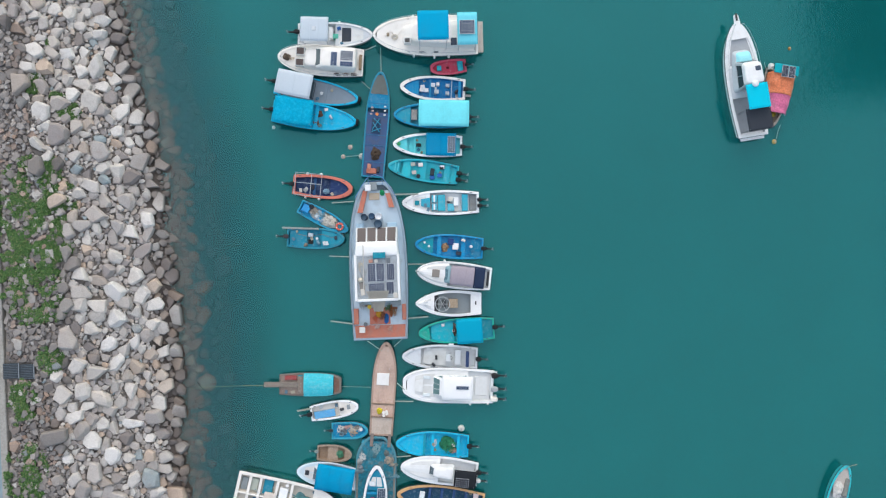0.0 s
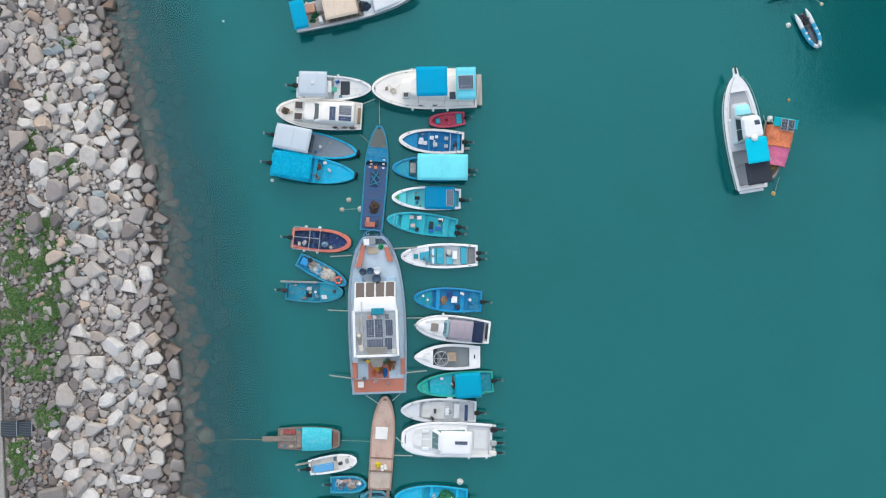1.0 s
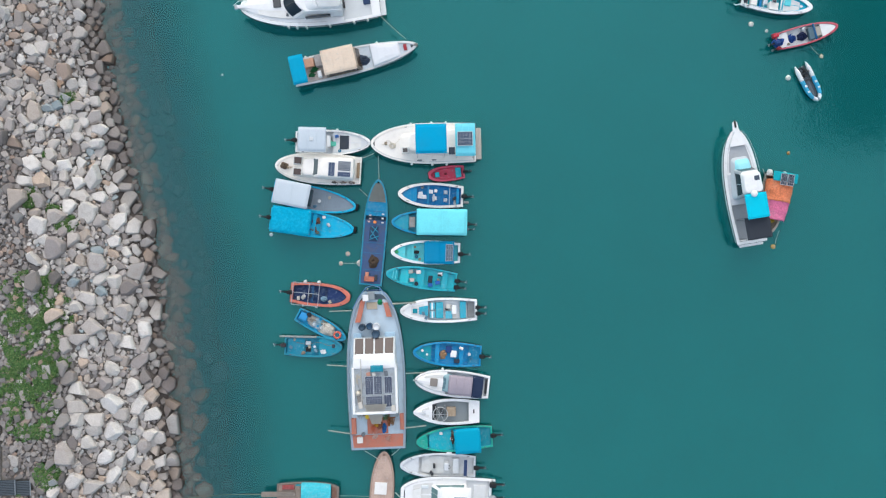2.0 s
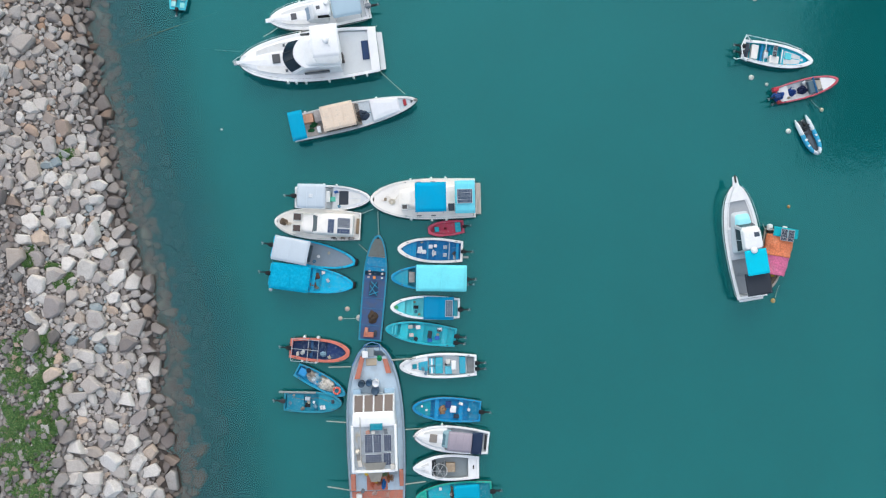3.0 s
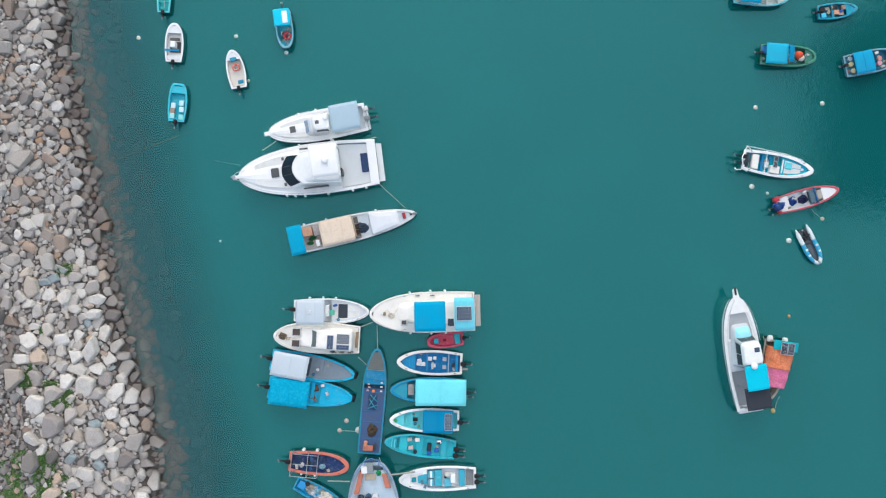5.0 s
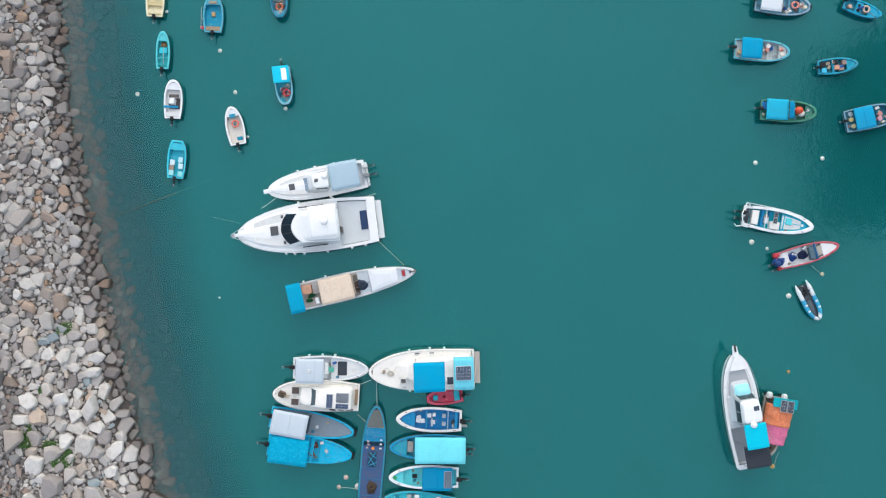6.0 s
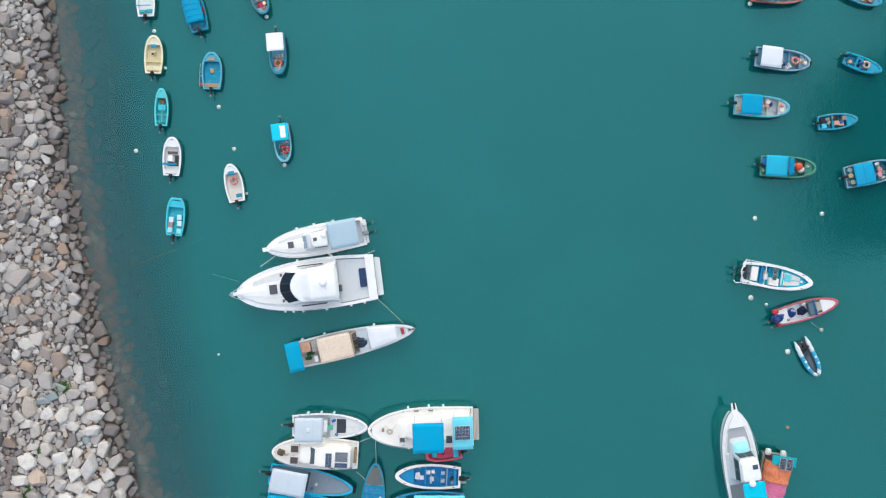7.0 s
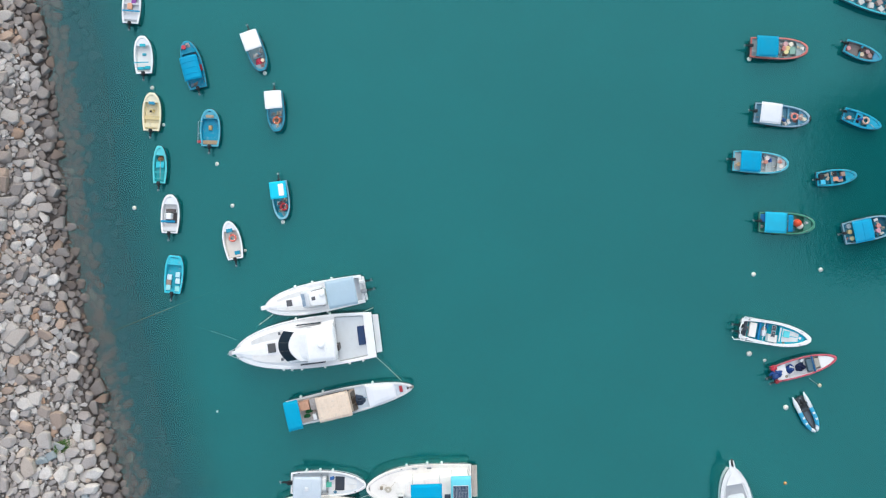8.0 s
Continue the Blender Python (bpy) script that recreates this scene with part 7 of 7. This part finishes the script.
mooring((-2.20, -10.02, 0.7), (-1.56, -10.48, 1.2), 0.05, 0.04)
mooring((-4.57, 7.65, 0.8), (-5.00, 7.07, 1.6), 0.05, 0.03)
mooring((-3.48, 7.65, 0.8), (-3.00, 6.88, 1.6), 0.05, 0.03)
mooring((30.08, 18.11, 1.4), (31.03, 16.67, 0.8), 0.1, 0.03)
mooring((31.85, 12.72, 0.7), (31.79, 11.56, 0.1), 0.1, 0.03)
mooring((34.93, 29.28, 0.6), (36.09, 28.56, 0.1), 0.1, 0.02)

spar((-8.07, 1.04, 0.9), (-6.33, 0.98, 1.2), 0.05)
spar((-7.96, -4.59, 0.9), (-5.93, -4.82, 1.2), 0.06)
spar((-1.26, 0.34, 1.2), (0.21, 0.34, 0.9), 0.05)
spar((-1.26, -4.35, 1.2), (0.50, -4.23, 0.9), 0.06)
spar((-2.57, 6.34, 1.5), (-0.37, 6.45, 1.0), 0.07)
spar((-7.90, 5.67, 0.8), (-5.94, 5.77, 1.3), 0.05)
spar((-2.34, -11.56, 0.8), (-0.77, -11.55, 1.0), 0.05)
spar((-2.24, -16.38, 0.8), (-1.02, -16.29, 0.8), 0.05)

# ---- non-skid panels on the white foredecks ----
for b in BOATS:
    if not b.hull.name.startswith("gelcoat") or b.L < 5:
        continue
    for s0, s1, drop, inset, hump in b.fore:
        if s1 - s0 < 0.25:
            continue
        for v0, v1 in ((-0.86, -0.06), (0.06, 0.86)):
            crown = hump * (1 - ((v0 + v1) / 2) ** 2)
            b.deck("nonskid_panel", s0 + 0.05, s1 - 0.09, gel("e0e2df", 0.2), drop=drop - crown - 0.008, inset=inset + 0.12, thick=0.05, v0=v0, v1=v1, n=5)

# ---- loose gear on the boats ----
rnd = random.Random(77)
ROPES, CANS = ("b8b09c", "8a8674", "3f7f9c", "a89a7c", "d0ccc0"), ("2f66a8", "e6e4dc", "d8d4c8", "3a3f44", "cfd6d8", "7fa3b2")
for b in BOATS:
    if b is B2 or b.L < 3.4:
        continue
    clean = b.ob.name.startswith(("motor_yacht", "cabin_cruiser", "catamaran", "cuddy", "fishing_yacht", "inflatable", "pontoon"))
    if clean:
        continue
    for k in range(3 if b.ob.name.startswith("motorboat") else 5):
        for tries in range(12):
            s, v = rnd.uniform(0.06, 0.72), rnd.uniform(-0.7, 0.7)
            if b.free(s, v, 0.03, 0.1):
                break
        else:
            continue
        b.taken.append((s - 0.03, s + 0.03, v - 0.1, v + 0.1))
        m, what = b.at(s, v, b.top(s) + 0.01, rnd.uniform(0, 180)), rnd.random()
        if what < 0.2:
            coil(m, rnd.uniform(0.1, 0.16), rnd.choice(ROPES), 3)
        elif what < 0.5:
            jerrycan(m, rnd.choice(CANS))
        elif what < 0.62:
            bucket(m, rnd.choice(CANS), rnd.uniform(0.1, 0.15), 0.22)
        elif what < 0.82:
            pile(m, rnd.uniform(0.3, 0.6), rnd.uniform(0.25, 0.4), 0.16, rnd.choice(("8d8578", "4f6a74", "b3a696", "cfd3d0", "7a6a60")), 200 + k, "rag", "small crumpled rag lying in a boat", "cloth")
        else:
            crate(m, rnd.choice(("d9dcda", "5f7f90", "b0a894")), rnd.uniform(0.22, 0.36), 0.2, 0.14)
    if b.ob.name.startswith(("sampan", "motorboat", "skiff")):
        n = int(b.L / 0.62)
        for k in range(1, n):
            s = 0.08 + 0.78 * k / n
            if b.top(s) < b.floor + 0.05 and b.free(s, 0.0, 0.01, 0.02):
                b.deck("rib", s, s + 0.045 / b.L, b.inner, z=b.floor + 0.05, inset=b.rim_w + 0.14, thick=0.04, n=2)
        for s in (0.1, 0.86):
            for sg in (-1, 1):
                part("cleat", box(bmesh.new(), b.X(s) - 0.09, b.X(s) + 0.09, sg * (b.hw(s) - 0.07) - 0.025, sg * (b.hw(s) - 0.07) + 0.025, b.sheer(s), b.sheer(s) + 0.06, 0.01), metal("6a6e70"), b.ob)
    if b.ob.name.startswith(("sampan", "work")):
        loose_line(b, 0.15, 0.85, rnd.uniform(-0.35, 0.35), rnd.choice(ROPES), rnd.randrange(90))

# ---- rubble slope: stones, earth, plants ----
def stone_mesh(seed, flat=0.62, plain=False):
    """An armour stone: the hull of three rings of points; squarish and sharp, or worn round."""
    rnd = random.Random(seed)
    bm = bmesh.new()
    worn = seed % 3 == 1
    n = rnd.choice((7, 8, 9)) if worn else rnd.choice((4, 5, 5, 6, 7))
    slope = (rnd.uniform(-0.14, 0.14), rnd.uniform(-0.14, 0.14))
    p = 2.2 if worn else 3
    for k in range(n):
        a = (k + rnd.uniform(-0.36, 0.36)) * math.tau / n
        c, q = Vector((math.cos(a), math.sin(a), 0)), rnd.uniform(0.82, 1.15)
        c = c / (abs(c.x) ** p + abs(c.y) ** p) ** (1 / p) * q * 0.5
        t = rnd.uniform(0.55, 0.8) if worn else rnd.uniform(0.72, 0.97)
        bm.verts.new((c.x * t, c.y * t, 0.5 * flat + c.x * slope[0] + c.y * slope[1] + rnd.uniform(-0.06, 0.03)))
        bm.verts.new((c.x, c.y, flat * rnd.uniform(-0.1, 0.22)))
        if not plain:
            bm.verts.new((c.x * 0.85, c.y * 0.85, -0.5 * flat))
    hull = bmesh.ops.convex_hull(bm, input=bm.verts)
    bmesh.ops.delete(bm, geom=list({e for e in hull["geom_interior"] + hull["geom_unused"] if isinstance(e, bmesh.types.BMVert)}), context="VERTS")
    if not plain:
        bmesh.ops.bevel(bm, geom=bm.edges[:], offset=0.06 if worn else 0.04, segments=1, affect="EDGES", clamp_overlap=True)
    bmesh.ops.triangulate(bm, faces=bm.faces)
    me = bpy.data.meshes.new("stone")
    bm.to_mesh(me)
    bm.free()
    return me


def stone_material(name, source, tones):
    m, nodes, links, bsdf = base_material(name)
    at = nodes.new("ShaderNodeNewGeometry")
    if source == "object":
        rnd = nodes.new("ShaderNodeObjectInfo").outputs["Random"]
    else:
        rnd = at.outputs["Random Per Island"]
    a, b = noise_node(nodes, links, at.outputs["Position"], 1.4, 6), noise_node(nodes, links, at.outputs["Position"], 11, 5)
    tone = ramp(nodes, links, rnd, tones)
    stain = ramp(nodes, links, a, [(0.5, grey(0)), (0.72, grey(1))])
    col = blend(nodes, links, 0.35, tone, blend(nodes, links, stain, tone, lin("9a8a7e")))
    col = blend(nodes, links, 1.0, col, ramp(nodes, links, b, [(0.3, grey(0.66)), (0.65, grey(0.85))]), "MULTIPLY")
    col = depth_tinted(nodes, links, at.outputs["Position"], col)
    links.new(col, bsdf.inputs["Base Color"])
    bsdf.inputs["Roughness"].default_value = 0.85
    bump(nodes, links, bsdf, b, 0.5, 0.06)
    return m


STONES = [(0.0, lin("d8d4cc")), (0.16, lin("b8b1ab")), (0.3, lin("e2ddd5")), (0.42, lin("99938f")), (0.52, lin("cfc8bf")), (0.62, lin("a8a19d")), (0.72, lin("e4e0d8")), (0.8, lin("87817e")), (0.88, lin("d6c9ba")), (0.945, lin("cbb49f")), (0.985, lin("a0aeb1"))]
EARTHY = [(0.0, lin("807c78")), (0.2, lin("9c9690")), (0.36, lin("6a6663")), (0.5, lin("b5afa8")), (0.62, lin("88827d")), (0.74, lin("cfcbc4")), (0.84, lin("746f6c")), (0.92, lin("b39f90")), (0.965, lin("9c8574")), (1.0, lin("93a2a5"))]
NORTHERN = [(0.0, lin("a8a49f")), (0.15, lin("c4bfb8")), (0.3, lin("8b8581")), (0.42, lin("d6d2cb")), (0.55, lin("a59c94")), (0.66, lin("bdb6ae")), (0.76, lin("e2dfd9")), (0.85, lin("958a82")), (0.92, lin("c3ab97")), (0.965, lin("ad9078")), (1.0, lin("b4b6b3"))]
variants = [stone_mesh(n) for n in range(24)]
PALE_STONES = [(0.0, lin("e6e3dd")), (0.3, lin("d8d3ca")), (0.55, lin("edebe6")), (0.8, lin("dcd4c9")), (1.0, lin("e8e6e1"))]
STONE_OBJ, STONE_ISL = stone_material("armour_stone", "object", STONES), stone_material("small_stone", "island", STONES)
STONE_PALE = stone_material("pale_armour_stone", "object", PALE_STONES)
STONE_EARTHY, EARTHY_ISL = stone_material("earthy_stone", "object", EARTHY), stone_material("earthy_small_stone", "island", EARTHY)
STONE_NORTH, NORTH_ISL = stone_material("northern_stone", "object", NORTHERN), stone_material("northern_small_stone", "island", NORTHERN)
pale, earthy, northern = [], [], []


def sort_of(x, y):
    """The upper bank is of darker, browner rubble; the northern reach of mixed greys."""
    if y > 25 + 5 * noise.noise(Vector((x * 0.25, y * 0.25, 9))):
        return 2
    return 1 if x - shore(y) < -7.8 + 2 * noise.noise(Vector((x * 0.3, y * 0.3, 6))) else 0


for me in variants:
    pale.append(me.copy())
    earthy.append(me.copy())
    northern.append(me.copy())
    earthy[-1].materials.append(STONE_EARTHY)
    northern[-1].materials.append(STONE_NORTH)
    me.materials.append(STONE_OBJ)
    pale[-1].materials.append(STONE_PALE)

slope = thing("rubble_slope", 0, 0, 0, 0, "sloping shore of piled pale armour stones", "stone slope", kind="structure")
placed, cells = [], {}
GRATINGS = ((-33.41, -8.29), (-32.24, -8.36))


def x_of(y, d):
    return shore(y) + d - 0.3


def off_grating(x, y):
    return any(abs(x - gx) < 0.8 and abs(y - gy) < 0.85 for gx, gy in GRATINGS)


def clear_of(x, y, r):
    i, j = int(x // 2), int(y // 2)
    for a in range(i - 1, i + 2):
        for b in range(j - 1, j + 2):
            for px, py, pr in cells.get((a, b), ()):
                if (px - x) ** 2 + (py - y) ** 2 < (0.66 * (pr + r)) ** 2:
                    return False
    return True


def put_stone(x, y, r):
    placed.append((x, y, r))
    cells.setdefault((int(x // 2), int(y // 2)), []).append((x, y, r))


# The largest pale blocks, each with its place and half width.
BLOCKS_SOUTH = ((-24.5, -0.7, 0.89), (-25.9, -1.9, 1.03), (-27.2, -2.9, 0.97), (-24.0, -2.3, 0.85), (-23.0, -3.1, 0.81), (-25.8, -4.2, 0.93), (-27.5, -5.0, 0.79), (-23.2, -4.7, 0.71), (-21.4, -4.1, 0.86), (-26.3, -6.4, 0.88), (-25.8, -8.0, 0.79), (-24.4, -6.2, 0.63), (-26.7, -10.8, 0.93), (-24.7, -10.3, 0.84), (-28.5, -12.2, 0.78), (-26.7, -13.0, 0.70), (-25.9, -13.3, 0.70), (-24.6, -13.1, 0.84), (-27.3, -14.2, 0.97), (-25.8, -15.6, 0.77), (-29.0, -15.5, 0.50), (-29.9, -8.7, 0.64), (-22.4, -7.2, 0.71), (-21.5, -7.2, 0.79), (-22.6, -11.6, 0.71), (-21.4, -13.3, 0.64), (-23.3, -14.5, 0.59), (-24.4, -17.8, 0.84))
BLOCKS_MIDDLE = ((-32.4, 21.1, 0.69), (-31.1, 21.8, 0.65), (-30.0, 21.6, 0.70), (-27.7, 21.4, 0.78), (-29.2, 20.6, 0.61), (-27.9, 20.1, 0.78), (-32.2, 18.2, 0.78), (-30.1, 18.1, 0.79), (-28.9, 18.3, 0.66), (-27.0, 18.5, 0.78), (-32.5, 16.7, 0.76), (-27.9, 17.1, 1.08), (-29.0, 16.6, 0.70), (-26.6, 16.3, 0.61), (-27.4, 15.5, 0.75), (-28.8, 15.6, 0.84), (-25.3, 15.5, 0.78), (-28.1, 14.2, 0.89), (-29.5, 14.6, 0.77), (-26.0, 13.5, 0.83), (-24.8, 13.0, 0.74), (-31.4, 13.0, 0.83), (-26.2, 11.7, 0.73), (-25.3, 10.8, 0.64), (-23.8, 11.7, 0.62), (-30.9, 9.2, 0.60), (-26.0, 8.3, 0.80), (-22.9, 5.7, 0.81), (-23.7, 4.1, 0.88), (-24.9, 2.9, 0.87), (-22.7, 3.0, 0.62))
BLOCKS_NORTH = ((-31.5, 35.8, 0.77), (-32.9, 35.5, 0.59), (-31.9, 37.1, 0.60), (-30.5, 36.6, 0.56), (-32.6, 37.9, 0.53), (-32.8, 31.4, 0.59), (-31.4, 31.6, 0.55), (-31.2, 24.6, 0.81), (-28.6, 26.3, 0.64), (-29.0, 24.6, 0.56), (-32.0, 28.1, 0.64), (-33.0, 28.9, 0.59), (-28.3, 27.9, 0.52), (-28.9, 30.3, 0.47), (-30.3, 32.1, 0.51), (-31.1, 32.8, 0.47), (-29.2, 37.6, 0.61), (-31.0, 40.9, 0.60), (-32.1, 41.6, 0.60), (-33.8, 42.7, 0.47), (-34.4, 41.7, 0.42), (-28.9, 32.5, 0.52), (-29.9, 37.5, 0.48), (-34.7, 38.1, 0.59))
named = set()
for x, y, r in BLOCKS_SOUTH + BLOCKS_MIDDLE + BLOCKS_NORTH:
    put_stone(x, y, r * 0.9)
    named.add((x, y))
rnd = random.Random(11)
for r, tries in ((0.85, 260), (0.68, 900), (0.54, 2600), (0.42, 6000), (0.32, 12000), (0.23, 30000), (0.16, 60000), (0.11, 70000)):
    for k in range(tries):
        y = rnd.uniform(-26, 68)
        d = rnd.uniform(-15.5, 4.6)
        rr = r * rnd.uniform(0.85, 1.15)
        # Big blocks lie along the water; the upper bank and the far end are smaller.
        if r > 0.5 and (d < -8.5 + 2.5 * noise.noise(Vector((y * 0.2, 1, 0))) or (y > 24 and r > 0.6)) and rnd.random() < 0.9:
            continue
        if r > 0.8 and y > 20:
            continue
        if d < -8 + 2 * noise.noise(Vector((y * 0.2, 4, 0))) and -24 < y < 26 and ((r > 0.3 and rnd.random() < 0.85) or (r > 0.5)):
            continue
        if (d > -0.9 and r < 0.2) or (d > 0.5 and (r < (0.2 if d < 2.2 else 0.3) or rnd.random() < 0.2 * (d - 0.6))) or x_of(y, d) < wall_x(y) + 0.35 or off_grating(x_of(y, d), y):
            continue
        x = x_of(y, d)
        if x < -37.5:
            continue
        if clear_of(x, y, rr):
            put_stone(x, y, rr)
placed.sort(key=lambda s: ((s[0], s[1]) not in named, -s[2]))
loose = []
rnd = random.Random(5)
singles = 0
for x, y, r in placed:
    out = x - shore(y)
    tall = 2 * r * rnd.uniform(0.7, 1.0) * (0.6 if out > 0.5 else 1)
    z = bed(x, y) + r * (0.22 + rnd.uniform(0, 0.25))
    if r < 0.3 and out < -1.0:
        z += rnd.uniform(0.08, 0.26)
    if out > 0.6:
        # Awash or drowned: these lie below the surface.
        z = min(z, -rnd.uniform(0.03, 0.2) - 0.34 * tall)
    m = pose(x, y, z, rnd.uniform(-9, 9), rnd.uniform(-9, 9), rnd.uniform(0, 360)) @ Matrix.Diagonal((2 * r * rnd.uniform(0.95, 1.3), 2 * r * rnd.uniform(0.75, 1.05), tall, 1))
    if singles < 300 and x > -35.5 and x < shore(y) + 0.4:
        singles += 1
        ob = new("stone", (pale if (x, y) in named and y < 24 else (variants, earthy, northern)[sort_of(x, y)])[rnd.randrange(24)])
        ob.parent = slope
        ob.matrix_basis = m
    else:
        k = rnd.randrange(24)
        if x > shore(y) + 0.2:
            loose.append((m, k - k % 3 + 1))
        else:
            loose.append((m, k + (24 if r < 0.36 else 0)))
raw = []
for me in variants + [stone_mesh(n, plain=True) for n in range(24)]:
    co = np.empty(len(me.vertices) * 3)
    me.vertices.foreach_get("co", co)
    tri = np.empty(len(me.polygons) * 3, int)
    me.polygons.foreach_get("vertices", tri)
    raw.append((co.reshape(-1, 3), tri.reshape(-1, 3)))
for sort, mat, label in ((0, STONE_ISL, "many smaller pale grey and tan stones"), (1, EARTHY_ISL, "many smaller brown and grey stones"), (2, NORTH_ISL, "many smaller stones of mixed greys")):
    vs, fs, n = [], [], 0
    for m, k in loose:
        if sort_of(m.translation.x, m.translation.y) != sort:
            continue
        a = np.array(m)
        vs.append(raw[k][0] @ a[:3, :3].T + a[:3, 3])
        fs.append(raw[k][1] + n)
        n += len(raw[k][0])
    me = bpy.data.meshes.new("small_stones")
    me.from_pydata(np.concatenate(vs).tolist(), [], np.concatenate(fs).tolist())
    me.materials.append(mat)
    ob = new("small_stones", me)
    ob.parent = slope
    tagged(ob, label, kind="stuff")


# ---- the promenade wall behind the slope, and two dark grating panels ----
bm = bmesh.new()
loft(bm, [[(wall_x(-60) - 0.55 + i, -60, z), (wall_x(-60) - i, -60, z), (wall_x(60) - i, 60, z), (wall_x(60) - 0.55 + i, 60, z)] for i, z in ((0, 1.5), (0, 3.8), (0.04, 3.85))])
CONCRETE = surface("weathered_concrete", "a5a39c", 0.85, fine=6, broad=0.6, dirt=0.35, relief=0.4)
solo("promenade_wall", bm, CONCRETE, Matrix(), "low grey concrete wall along the promenade", "wall", kind="structure")
bm = bmesh.new()
loft(bm, [[(-60, -60, z), (wall_x(-60) - 0.56, -60, z), (wall_x(60) - 0.56, 60, z), (-60, 60, z)] for z in (2.4, 3.62)])
solo("promenade", bm, surface("bluish_paving", "8fa3aa", 0.85, fine=5, broad=0.4, dirt=0.3), Matrix(), "bluish grey paved promenade behind the wall", "pavement", kind="structure")
for k, (gx, gy) in enumerate(GRATINGS):
    g = thing("grating", gx, gy, bed(gx, gy) + 0.3, 2, "dark metal grating panel lying on the stones", "grating", "gratings")
    bm = box(bmesh.new(), -0.62, 0.62, -0.62, 0.62, 0, 0.05, 0.01)
    part("panel", bm, surface("dark_steel", "3a4146", 0.6, 0.3), g)
    for j in range(9):
        part("slat", box(bmesh.new(), -0.6, 0.6, -0.58 + 0.135 * j, -0.52 + 0.135 * j, 0.045, 0.085, 0.01), surface("slat_steel", "59646c", 0.55, 0.4), g)
    part("edge_bar", box(bmesh.new(), 0.62, 0.7, -0.62, 0.62, 0, 0.1, 0.01), metal("9aa2a6"), g)


# ---- low creepers and grass between the stones ----
def leaf_material():
    m, nodes, links, bsdf = base_material("creeper_leaves")
    rnd = nodes.new("ShaderNodeNewGeometry").outputs["Random Per Island"]
    col = ramp(nodes, links, rnd, [(0.0, lin("2d5222")), (0.45, lin("41682f")), (0.8, lin("56783c")), (1.0, lin("7a8050"))])
    links.new(col, bsdf.inputs["Base Color"])
    bsdf.inputs["Roughness"].default_value = 0.7
    return m


rnd = random.Random(3)
vs, fs = [], []


def patch(cx, cy, rx, ry, count):
    for k in range(count * 4):
        a, q = rnd.uniform(0, math.tau), math.sqrt(rnd.random())
        x, y = cx + rx * q * math.cos(a), cy + ry * q * math.sin(a)
        if noise.noise(Vector((x * 0.9, y * 0.9, 8))) < -0.1 + 0.5 * (q - 0.58) - 0.5 * noise.noise(Vector((x * 2.3, y * 2.3, 2))):
            continue
        z = bed(x, y) + rnd.uniform(0.16, 0.42)
        l, w, t, up = rnd.uniform(0.07, 0.19), rnd.uniform(0.025, 0.06), rnd.uniform(0, math.tau), rnd.uniform(-0.3, 0.6)
        c, s = math.cos(t), math.sin(t)
        n = len(vs)
        vs.extend([(x, y, z), (x + l * 0.5 * c - w * s, y + l * 0.5 * s + w * c, z + up * l * 0.6), (x + l * c, y + l * s, z + up * l), (x + l * 0.5 * c + w * s, y + l * 0.5 * s - w * c, z + up * l * 0.6 - 0.02)])
        fs.append((n, n + 1, n + 2, n + 3))


patch(-31.89, 5.26, 3.2, 4.0, 9000)
patch(-32.23, 0.09, 3.0, 3.4, 9000)
patch(-30.39, 2.45, 1.6, 3.4, 3500)
patch(-31.55, -3.20, 2.4, 1.6, 2600)
patch(-32.67, -10.84, 1.4, 2.0, 2600)
patch(-32.14, -16.61, 1.8, 2.6, 2600)
patch(-30.40, -7.43, 1.2, 1.2, 900)
patch(-32.07, 15.24, 0.7, 0.9, 700)
patch(-29.54, 13.20, 0.8, 0.8, 900)
patch(-30.76, 14.25, 0.9, 0.5, 600)
patch(-31.29, 18.89, 0.5, 0.5, 300)
patch(-25.71, -1.74, 1.0, 0.25, 300)
patch(-29.80, 23.83, 0.7, 0.6, 300)
patch(-30.87, 8.13, 1.3, 1.3, 900)
me = bpy.data.meshes.new("creepers")
me.from_pydata(vs, [], fs)
me.materials.append(leaf_material())
tagged(new("creepers", me), "low green creepers spreading between the stones", "creepers", kind="stuff")
